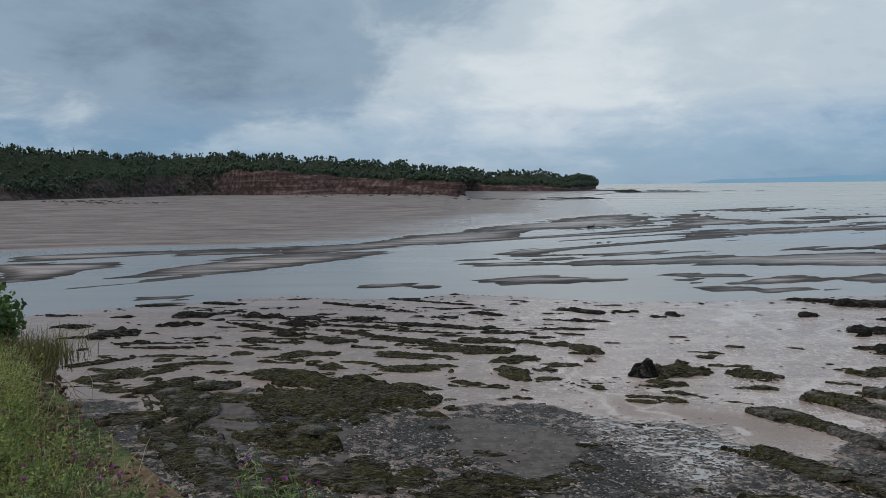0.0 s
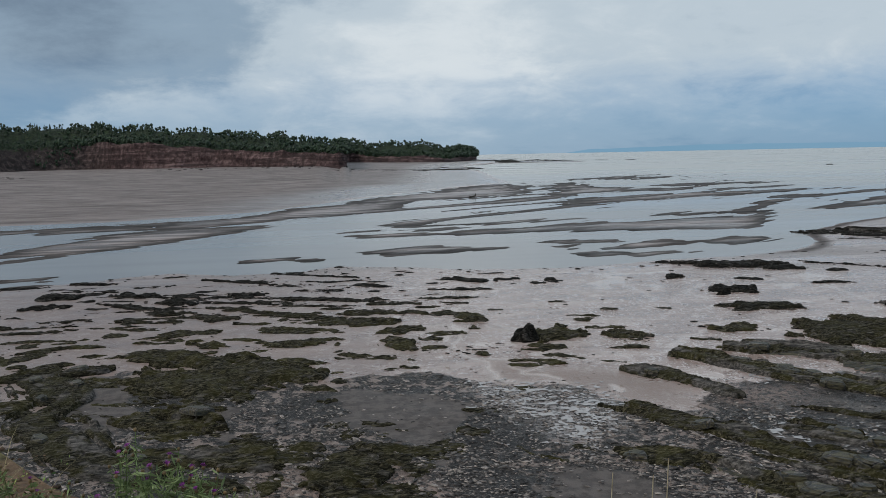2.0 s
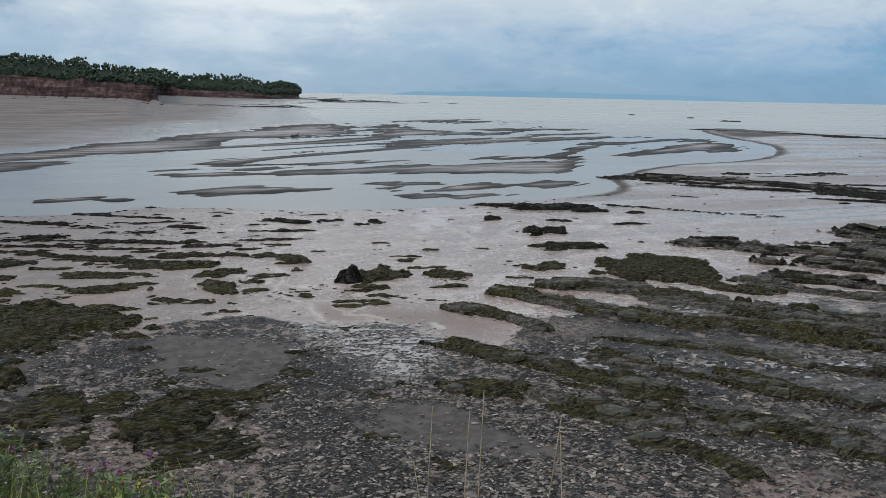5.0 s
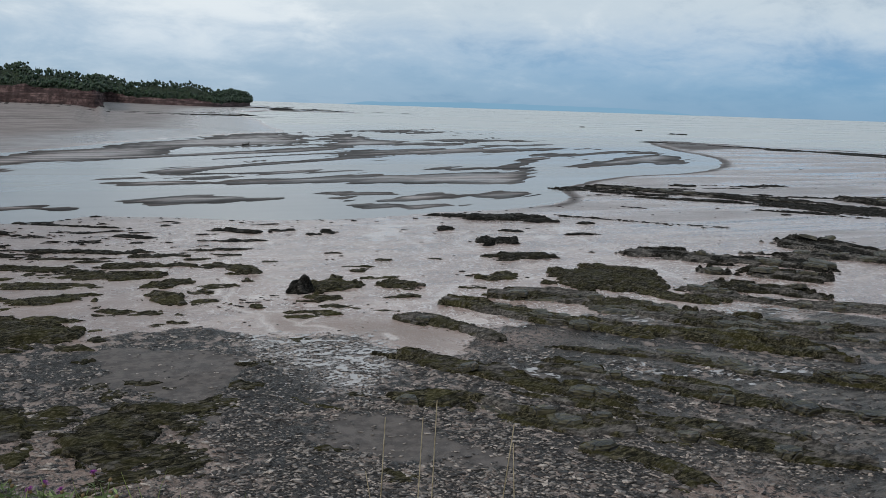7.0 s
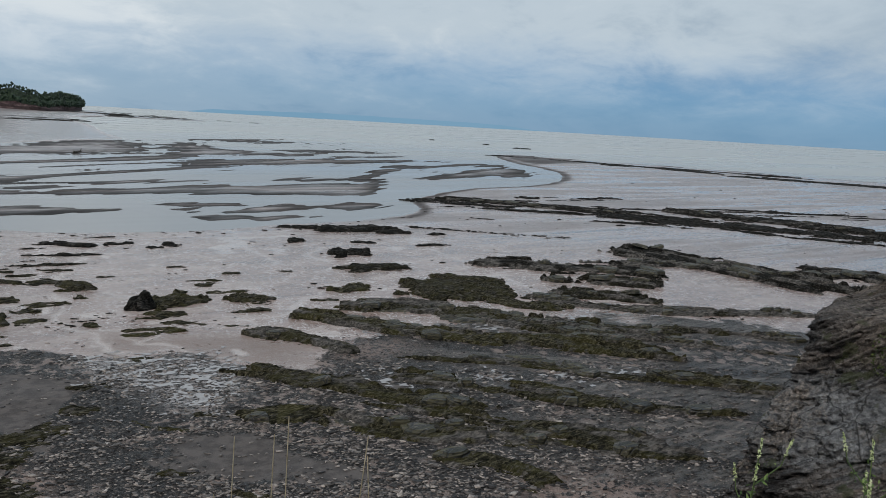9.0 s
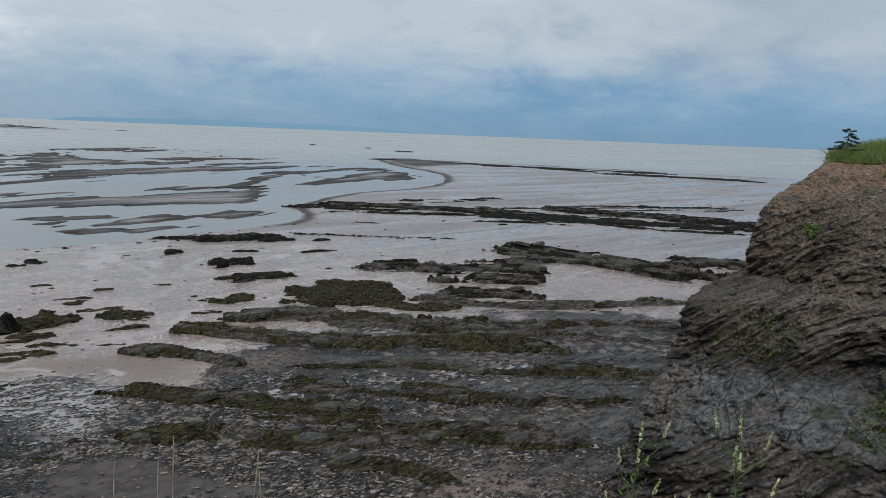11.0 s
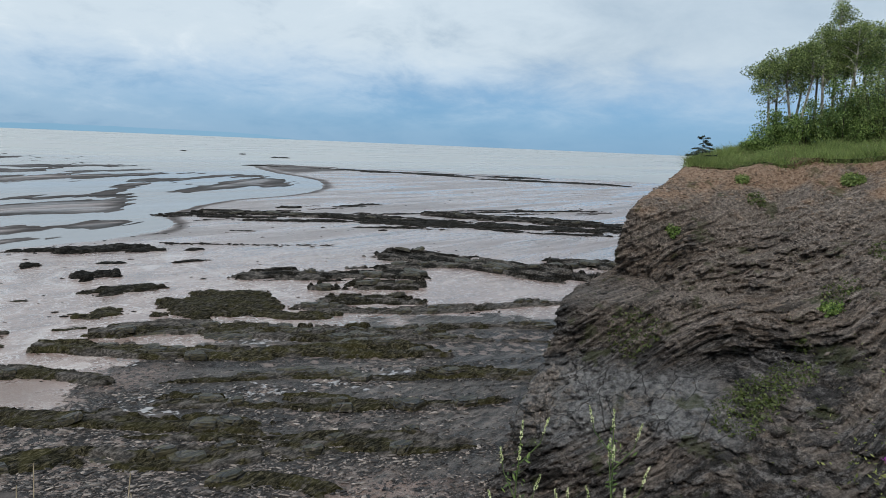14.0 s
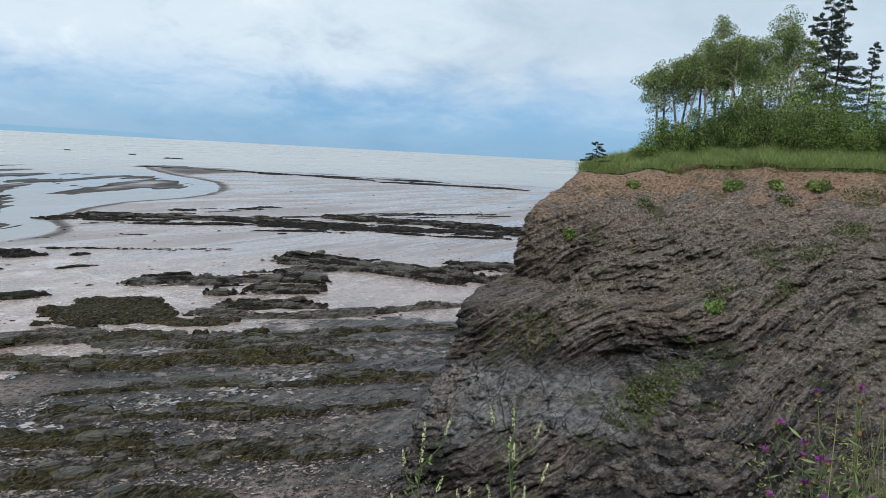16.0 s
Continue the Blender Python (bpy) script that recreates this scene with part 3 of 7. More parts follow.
# ---- the shore: mud flats, channels, sand bars, shingle ----
WATER_Z = -0.10
BARS = [
    [(-78, 138), (-58, 141), (-39, 147), (-29, 152), (-27.2, 146.2), (-47.9, 140.1), (-60.0, 132.4), (-71.3, 126.5)],
    [(-72.9, 119.9), (-68.6, 121.7), (-58.4, 122.8), (-51.8, 124.5), (-50.4, 116.7), (-51.8, 108.8), (-53.2, 100.7), (-55.1, 97.6), (-57.7, 94.7)],
    [(-45.4, 101.5), (-44.1, 105.8), (-41.6, 113.9), (-39.6, 120.9), (-34.7, 129.4), (-26.3, 135.4), (-12.3, 137.6), (-8.1, 135.7), (-11.6, 129.8), (-22.5, 115.9), (-29.0, 107.8), (-35.1, 102.1), (-33.5, 104.4), (-39.5, 103.9)],
    [(-46.8, 89.0), (-45.4, 92.2), (-40.0, 95.7), (-38.6, 99.5), (-35.3, 102.7), (-31.7, 103.5), (-37.2, 97.6), (-42.3, 92.9)],
    [(-48.6, 139.1), (-29.6, 141.7), (-29, 150), (-16, 157), (-8, 179), (3, 187), (21, 199), (18, 171), (3, 156), (-7, 152), (-13.0, 145.0), (-20.7, 139.0), (-45.6, 133.2)],
    [(4, 193), (16, 216), (22, 227), (47, 262), (63, 281), (70, 268), (63, 226), (56, 212), (36, 203), (21, 199), (4, 189)],
    [(3, 167), (18, 170), (40, 185), (58, 200), (71, 214), (81, 220), (66, 198), (46, 181), (31, 172), (11, 161), (3, 158)],
    [(9.2, 129.5), (12.3, 136.8), (20.2, 141.6), (34, 153), (47, 160), (57, 172), (69, 187), (87, 195), (102, 196), (116, 190), (101, 181), (86, 178), (69, 170), (53, 159), (38, 149), (25.4, 140.7), (16.8, 131.5), (11.5, 128.1)],
    [(72, 241), (88, 277), (93, 281), (87, 258), (100, 225), (118, 227), (95, 213), (77, 209), (66, 209)],
    [(106, 312), (132, 331), (142, 318), (118, 301)],
    [(112, 245), (152, 249), (147, 242), (112, 232)],
    [(2.2, 121.8), (12.8, 122.0), (20.7, 122.6), (16.2, 119.6), (8.0, 119.1), (2.1, 119.1)],
    [(2.1, 117.3), (10.4, 115.2), (18.7, 113.2), (13.4, 111.5), (2.0, 113.2)],
    [(11.3, 126.1), (18.3, 128.1), (46.4, 130.9), (37.3, 127.0), (22.8, 126.3), (14.8, 123.6)],
    [(17.6, 111.7), (20.9, 116.2), (35.1, 119.4), (46.0, 124.5), (54.4, 122.1), (63.9, 122.5), (75.7, 123.7), (66.0, 107.7), (62.2, 105.2), (56.6, 108.4), (44.9, 110.1), (32.4, 110.3), (19.9, 110.6)],
    [(3.2, 94.9), (6.4, 95.6), (11.8, 98.5), (17.7, 98.3), (19.4, 95.7), (24.0, 93.9), (22.7, 91.3), (17.3, 92.0), (14.9, 90.2), (6.7, 89.6), (6.2, 92.3)],
    [(27.6, 97.7), (30.1, 99.9), (36.2, 97.8), (38.5, 96.2), (30.2, 95.5)],
    [(28.7, 92.8), (31.9, 94.1), (29.7, 90.5)],
    [(36.7, 95.2), (44.7, 95.4), (42.6, 93.9)],
    [(34.4, 89.4), (40.0, 89.7), (45.7, 92.9), (48.0, 93.2), (45.3, 90.7), (40.6, 88.1)],
    [(29.3, 85.4), (32.3, 85.6), (43.8, 83.7), (45.4, 83.1), (39.7, 81.9), (35.4, 80.7), (32.1, 83.3)],
    [(48.7, 91.9), (55.6, 95.2), (57.8, 94.3), (58.9, 92.4), (54.6, 89.0), (50.9, 88.4)],
    [(-8.9, 90.5), (-1.4, 90.6), (-1.7, 89.1)],
    [(-30.3, 77.8), (-25.7, 77.7), (-25.3, 76.6)],
    [(-33.6, 83.2), (-29.3, 83.2), (-29.1, 81.9)],
    [(44.3, 109.5), (62.1, 106.0), (65.9, 108.9), (72.4, 116.8), (76.9, 125.2), (80, 128), (80, 131), (74.5, 123.2), (63.5, 125.0), (49.7, 122.8)],
    [(57.6, 129.5), (64.6, 127.2), (74, 131), (81, 132), (93, 147), (103, 160), (100, 159), (87, 145), (77, 138), (62.4, 135.0)],
    [(94, 135), (104, 146), (116, 161), (115, 153), (135, 166), (149, 169), (150, 162), (149, 158), (131, 142), (124, 138), (123, 145), (112, 140), (96, 132)],
    [(109, 174), (131, 178), (152, 192), (164, 186), (155, 178), (126, 171), (105, 166)],
    [(94, 192), (116, 196), (137, 198), (148, 198), (112, 186), (91, 183)],
    [(89, 218), (101, 224), (114, 214), (150, 220), (129, 211), (96, 208)],
    [(50.5, 92.2), (53.5, 93.6), (57.1, 94.3), (57.4, 91.4), (53.9, 88.9), (49.9, 87.3)],
    [(34.5, 85.1), (45.5, 83.1), (40.4, 82.1), (33.0, 81.4)],
    [(29.4, 83.8), (34.5, 85.1), (33.2, 81.8)],
    [(37.7, 93.1), (43.5, 93.8), (49.6, 93.8), (44.1, 89.8), (37.1, 88.4)],
]
RUNNELS = [
    [(14.1, 67.3), (9.4, 55.9), (9.4, 53.5), (8.4, 51.4), (8.5, 48.8), (8.3, 46.5), (7.7, 45.2), (7.8, 43.1), (8.5, 41.6), (8.7, 39.8), (8.7, 38.7), (9.2, 37.9)],
    [(7.7, 43.2), (9.9, 41.8), (10.7, 39.7), (11.5, 38.3), (12.2, 36.4), (12.9, 34.7)],
    [(16.5, 39.0), (17.2, 41.5), (18.5, 41.1), (20.7, 42.6), (22.5, 44.4), (24.4, 45.6), (26.4, 47.7)],
    [(30.1, 78.1), (27.1, 68.8), (26.3, 64.0), (26.3, 58.7), (25.3, 55.8)],
    [(35.6, 63.0), (32.8, 62.2), (30.1, 59.9), (29.6, 57.2), (30.2, 55.7)],
    [(44.3, 66.1), (42.9, 61.0), (41.9, 55.1), (40.9, 50.1), (40.4, 46.7), (39.5, 41.8), (39.5, 39.1)],
    [(10.5, 39.8), (11.4, 40.1), (12.5, 41.6), (14.2, 42.4)],
    [(11.3, 51.4), (12.8, 49.1), (13.0, 45.7)],
]
NEAR_SHORE = [(-39.6, 69.7), (-38.9, 72.3), (-34.3, 75.1), (-30.0, 77.1), (-25.3, 78.4), (-19.0, 81.6), (-16.2, 82.6), (-9.7, 79.8), (-3.7, 80.0), (1.4, 82.7), (8.4, 80.3), (13.9, 77.3), (19.5, 76.0), (25.2, 75.3), (30.8, 76.0), (35.9, 77.3), (47.6, 78.3), (54.6, 80.4), (58.8, 83.4), (62.0, 87.7), (64.7, 93.4), (69.8, 99.4), (81.1, 108.0), (93.3, 114.3), (110, 118), (122, 123), (135, 132), (145, 141), (159, 157), (169, 175), (175, 191), (192, 220), (212, 249), (229, 254), (239, 228), (257, 200), (284, 128), (299, 98)]
FAR_EDGE = [(-90, 148), (-84, 150), (-70, 154), (-42, 157), (-26, 165), (-15, 173), (4, 206), (15, 223), (23, 234), (49, 270), (74, 299), (80, 354), (96, 450), (112, 599)]
SPIT = [(212, 249), (229, 254), (239, 228), (222, 200), (192, 190), (176, 188), (192, 220)]
SHINGLE = [(-22.7, 43.3), (-18.3, 40.9), (-13.5, 38.7), (-12.0, 44.1), (-9.0, 44.0), (-4.8, 42.6), (-1.1, 40.5), (2.3, 41.3), (5.4, 40.0), (8.3, 37.7), (9.2, 36.4), (11.8, 35.1), (13.1, 33.7), (14.2, 33.3), (15.9, 31.8), (18.5, 31.9), (19.8, 35.6), (24.2, 35.6), (30.2, 36.0), (34.6, 34.5), (41.0, 30.5), (48.9, 24.6)]
SILT_A = [(0.0, 38.8), (3.6, 36.8), (7.1, 34.8), (6.1, 32.6), (4.7, 30.2), (4.1, 28.0), (2.5, 30.4), (0.8, 32.9), (0.2, 35.4)]
SILT_B = [(7.6, 26.7), (10.8, 25.9), (12.8, 21.8), (12.8, 20.9), (10.9, 21.5), (8.9, 22.7), (7.3, 24.2)]
SILT_C = [(17.8, 28.6), (20.2, 27.1), (18.2, 26.4), (16.5, 28.3)]
SILT_D = [(-13.7, 44.2), (-11.7, 44.1), (-9.7, 38.5), (-9.2, 33.5), (-10.8, 34.3), (-12.7, 38.7)]
SILT_E = [(-6.1, 36.8), (-4.7, 36.3), (-4.5, 32.8), (-5.6, 33.1)]
SAND = [(9.3, 42.0), (11.0, 40.8), (13.2, 39.5), (16.3, 38.5), (17.6, 35.2), (16.8, 32.4), (15.2, 33.0), (12.9, 34.7), (11.1, 37.9), (9.0, 38.0), (8.4, 40.5)]
PINK = [[(-2.7, 28.5), (1.9, 27.8), (4.0, 25.2), (3.1, 22.8), (-1.2, 22.9), (-3.6, 26.2)], [(17.2, 17.6), (20.2, 16.9), (21.6, 14.8), (21.6, 13.9), (17.3, 15.9)], [(17.7, 32.6), (19.9, 33.8), (22.4, 33.9), (22.8, 32.0), (20.0, 31.2)]]
FILM = [(7.2, 37.6), (9.1, 37.0), (12.4, 36.0), (13.4, 33.7), (13.0, 31.4), (12.0, 29.6), (10.7, 28.6), (9.4, 29.8), (8.6, 32.0), (7.6, 34.6)]
NEAR_LAND = NEAR_SHORE + [(330, 40), (420, -300), (0, -900), (-900, -500), (-400, 20), (-100, 52)]
FAR_LAND = FAR_EDGE + [(130, 700), (190, 840), (230, 862), (300, 850), (306, 872), (240, 930), (275, 1250), (100, 1700), (-1800, 1700), (-1800, 60), (-260, 118)]
# the coast across the bay: degrees left of ahead, distance, height of the bare cliff, height of the tree tops
COAST = [(62, 520, 14, 55), (45, 560, 15, 55), (37, 575, 15, 54), (30.3, 595, 14, 52.5), (27, 637, 16, 49.5), (23.5, 674, 20, 47.5), (19.8, 739, 24, 49), (16, 764, 26, 51), (15, 742, 28, 50), (12, 690, 26, 46.5), (7.8, 674, 20, 42), (3.6, 622, 16.5, 36.5), (0.4, 590, 15, 31), (-1.4, 572, 14, 28), (-1.7, 600, 14, 28), (-1.2, 760, 14, 30), (-1.8, 900, 14, 33), (-4.9, 850, 9, 28), (-9.1, 860, 7, 24), (-10.6, 1000, 7, 23), (-11.4, 1240, 7, 20), (-9, 1500, 8, 20), (-2, 1700, 8, 22)]


def line_distance(line, x, y):
    """Distance to an open run of straight pieces."""
    d2 = np.full(x.shape, 1e18)
    for (ax, ay), (bx, by) in zip(line[:-1], line[1:]):
        ex, ey = bx - ax, by - ay
        t = np.clip(((x - ax) * ex + (y - ay) * ey) / (ex * ex + ey * ey), 0, 1)
        d2 = np.minimum(d2, (x - ax - t * ex) ** 2 + (y - ay - t * ey) ** 2)
    return np.sqrt(d2)


def shore_height(x, y):
    """Height of the ground and where each kind of surface lies."""
    r = np.hypot(x, y)
    near, far = inside_distance(NEAR_LAND, x, y), inside_distance(FAR_LAND, x, y)
    wig = (fbm(x / 9, y / 9, octaves=4, seed=3) - 0.5)
    wig_far = (fbm(x / 30, y / 14, octaves=4, seed=5) - 0.5)
    rag = fbm(x / 1.6, y / 1.6, octaves=3, seed=6) - 0.5
    h_near = np.clip(WATER_Z + 0.06 * (0.4 + near + (2.2 - 0.9 * step(r, 80, 110)) * wig + 1.2 * rag), -0.8, 0.0)
    h_far = np.clip(WATER_Z + 0.02 * (far + 4 * wig_far), -0.8, 0.02)
    az = np.degrees(np.arctan2(-x, y))
    ca, cd = np.array([c[0] for c in COAST[:17]])[::-1], np.array([c[1] for c in COAST[:17]])[::-1]
    order = np.argsort(ca)
    coast = np.interp(az, ca[order], cd[order])
    rise = 4.2 * step(r / coast, 0.50, 1.0) * step(az, -22, 2) * (far > 0)
    h_far = h_far + rise
    h_bar, rim = np.full(x.shape, -0.8), np.zeros(x.shape)
    stretch = 0.55 + (r / 120) ** 2 * 0.9
    su, sv = 0.84 * x + 0.54 * y, -0.54 * x + 0.84 * y
    streaks = 0.55 * fbm(su / 34, sv / 4.5, octaves=4, seed=9) + 0.45 * fbm(su / 22, sv / 1.6, octaves=4, seed=10)
    for poly in BARS:
        px, py = np.array(poly).T
        m = (x > px.min() - 12) & (x < px.max() + 12) & (y > py.min() - 25) & (y < py.max() + 25)
        if m.any():
            sd = inside_distance(poly, x[m], y[m]) / stretch[m] + 7.5 * (streaks[m] - 0.47)
            hb = np.clip(WATER_Z + 0.035 * sd, -0.8, 0.06)
            rim[m] = np.where(hb > h_bar[m], np.exp(-np.clip(sd, 0, 99) / 2.4), rim[m])
            h_bar[m] = np.maximum(h_bar[m], hb)
    delta = step(inside_distance(DELTA, x, y), -5, 25)
    h_thin = WATER_Z - 0.032 + delta * 0.42 * (streaks - 0.55)
    rim = np.where(h_thin > h_bar, 0.75, rim)
    h_bar = np.maximum(h_bar, h_thin)
    h = np.maximum(np.maximum(h_near, h_far), h_bar)
    bar_in = (h_bar > np.maximum(h_near, h_far)).astype(float)
    spit = step(inside_distance(SPIT, x, y) + 8 * wig, -1, 6)
    lip = np.clip(np.exp(-(((near - 0.5) / (0.5 + r / 150)) ** 2)) * step(r, 84, 96) * step(x, 40, 60), 0, 1)
    bar_in = np.maximum(bar_in, np.maximum(0.9 * lip, 0.85 * spit))
    rim = np.maximum(rim * (h_bar > np.maximum(h_near, h_far)), np.maximum(lip, 0.7 * spit))
    # runnels and low relief
    land = step(h, WATER_Z, 0.0)
    close = step(90 - r, 0, 40)
    sh = inside_distance(SHINGLE_LAND, x, y)
    shingle = step(sh + 5 * (fbm(x / 3, y / 3, octaves=3, seed=41) - 0.5), -1.2, 1.2)
    h = h + land * ((fbm(x / 2.2, y / 2.2, octaves=4, seed=31) - 0.5) * 0.09 * close * (0.3 + 0.7 * shingle) + (fbm(x / 14, y / 6, octaves=3, seed=33) - 0.5) * 0.05)
    runnel = np.zeros(x.shape)
    wx, wy = x + 1.1 * (fbm(x / 1.3, y / 1.3, octaves=3, seed=35) - 0.5), y + 1.8 * (fbm(x / 1.3, y / 1.3, octaves=3, seed=36) - 0.5)
    for line in RUNNELS:
        lx, ly = np.array(line).T
        m = (x > lx.min() - 3) & (x < lx.max() + 3) & (y > ly.min() - 3) & (y < ly.max() + 3)
        if m.any():
            runnel[m] = np.maximum(runnel[m], np.exp(-((line_distance(line, wx[m], wy[m]) / (0.05 + 0.0020 * r[m])) ** 2) * step(fbm(x[m] / 2.4, y[m] / 2.4, octaves=2, seed=37), 0.25, 0.6)))
    h = h - 0.02 * runnel
    soft = lambda poly, w: step(inside_distance(poly, x, y) + 2.2 * (fbm(x / 1.6, y / 1.6, octaves=3, seed=43) - 0.5), -w, w)
    silt = np.maximum.reduce([soft(p, 0.6) for p in (SILT_A, SILT_B, SILT_C, SILT_D, SILT_E)])
    bu, bv = 0.78 * x - 0.62 * y, 0.62 * x + 0.78 * y
    bedrock = shingle * (1 - silt) * step(fbm(bu / 9, bv / 0.8, octaves=4, seed=47), 0.50, 0.58) * step(x - 0.2 * y, 10, 24)
    foot = step(fbm(bu / 4, bv / 2, octaves=3, seed=49), 0.45, 0.62) * step(58 - r, 0, 16) * step(x, -30, 4) * step(20 - x, 0, 8)
    pink = np.maximum.reduce([soft(p, 1.4) for p in PINK])
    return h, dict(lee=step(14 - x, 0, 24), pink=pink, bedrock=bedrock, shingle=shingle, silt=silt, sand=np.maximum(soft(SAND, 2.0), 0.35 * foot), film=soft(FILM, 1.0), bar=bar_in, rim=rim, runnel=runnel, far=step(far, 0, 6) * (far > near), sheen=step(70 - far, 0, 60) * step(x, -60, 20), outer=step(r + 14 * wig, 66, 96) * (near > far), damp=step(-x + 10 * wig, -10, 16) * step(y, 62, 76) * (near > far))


# braided shallows between the channels
DELTA = [(-30, 128), (10, 128), (70, 125), (110, 160), (150, 230), (210, 330), (150, 380), (70, 330), (20, 215), (-20, 160)]
SHINGLE_LAND = SHINGLE + [(60, 10), (60, -40), (-80, -40), (-60, 30), (-30, 40)]


def build_shore():
    az = np.radians(np.concatenate([np.linspace(-97, 36, 560), np.linspace(40, 259, 60)]))
    el = np.concatenate([np.linspace(0.143, 1.5, 34)[:-1], np.linspace(1.5, 8, 135)[:-1], np.linspace(8, 18, 190)[:-1], np.linspace(18, 34, 110)[:-1], np.linspace(34, 70, 16)])[::-1]
    r = 12 / np.tan(np.radians(el))
    A, R = np.meshgrid(az, r, indexing="ij")
    x, y = -np.sin(A) * R, np.cos(A) * R
    h, masks = shore_height(x, y)
    v = np.stack([x, y, h], -1).reshape(-1, 3)
    f = grid_faces(len(az), len(r), wrap=True)[:, ::-1]
    # centre cap
    v = np.vstack([v, [[0, 0, 0]]])
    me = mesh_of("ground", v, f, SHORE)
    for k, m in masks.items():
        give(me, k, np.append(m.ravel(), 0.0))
    ob = new("ground", me)
    return tagged(ob, "wet pinkish mud flats, sand bars and grey shingle at low tide", "ground", kind="structure")


ground = build_shore()


def build_sea():
    az = np.radians(np.linspace(0, 360, 181)[:-1])
    r = np.array([0.0, 30, 60, 120, 170, 230, 300, 420, 600, 1000, 2000, 3400, 4800])
    A, R = np.meshgrid(az, r, indexing="ij")
    v = np.stack([-np.sin(A) * R, np.cos(A) * R, np.full(A.shape, WATER_Z)], -1).reshape(-1, 3)
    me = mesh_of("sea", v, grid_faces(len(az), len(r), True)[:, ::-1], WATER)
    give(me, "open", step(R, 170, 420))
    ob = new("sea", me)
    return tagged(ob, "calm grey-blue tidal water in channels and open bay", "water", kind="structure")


build_sea()


# ---- distance: hills across the bay ----
def far_hills():
    az = np.linspace(-44, -18, 160)
    top = 12 + 4700 * np.tan(np.radians(0.08 + 0.20 * np.exp(-(((az + 29) / 6.5) ** 2)) + 0.10 * np.exp(-(((az + 38) / 4) ** 2)) + 0.06 * (fbm(az * 0.9, az * 0, octaves=4, seed=2) - 0.5)))
    top = top * step(az, -45, -40) * step(-az, 17.5, 20)
    a = np.radians(az)
    rows = []
    for d, k in ((4600, 0.0), (4660, 0.55), (4720, 0.9), (4760, 1.0), (4780, 0.0)):
        rows.append(np.stack([-np.sin(a) * d, np.cos(a) * d, WATER_Z - 0.5 + k * top], -1))
    v = np.stack(rows, 1).reshape(-1, 3)
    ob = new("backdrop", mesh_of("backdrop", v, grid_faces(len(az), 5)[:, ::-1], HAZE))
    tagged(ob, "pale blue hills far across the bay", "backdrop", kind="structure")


far_hills()


# ---- the red cliffs and wood across the bay ----
def coast_curve(step_m=4.0):
    c = np.array(COAST, float)
    a = np.radians(c[:, 0])
    p = np.stack([-np.sin(a) * c[:, 1], np.cos(a) * c[:, 1]], -1)
    seg = np.hypot(*np.diff(p, axis=0).T)
    s = np.concatenate([[0], np.cumsum(seg)])
    q = np.arange(0, s[-1], step_m)
    x, y = np.interp(q, s, p[:, 0]), np.interp(q, s, p[:, 1])
    k = np.ones(5) / 5
    for _ in range(2):
        x[2:-2], y[2:-2] = np.convolve(x, k, "valid"), np.convolve(y, k, "valid")
    cliff, tree, az = np.interp(q, s, c[:, 2]), np.interp(q, s, c[:, 3]), np.interp(q, s, c[:, 0])
    tx, ty = np.gradient(x), np.gradient(y)
    n = np.hypot(tx, ty)
    return q, x, y, -ty / n, tx / n, cliff, tree, az


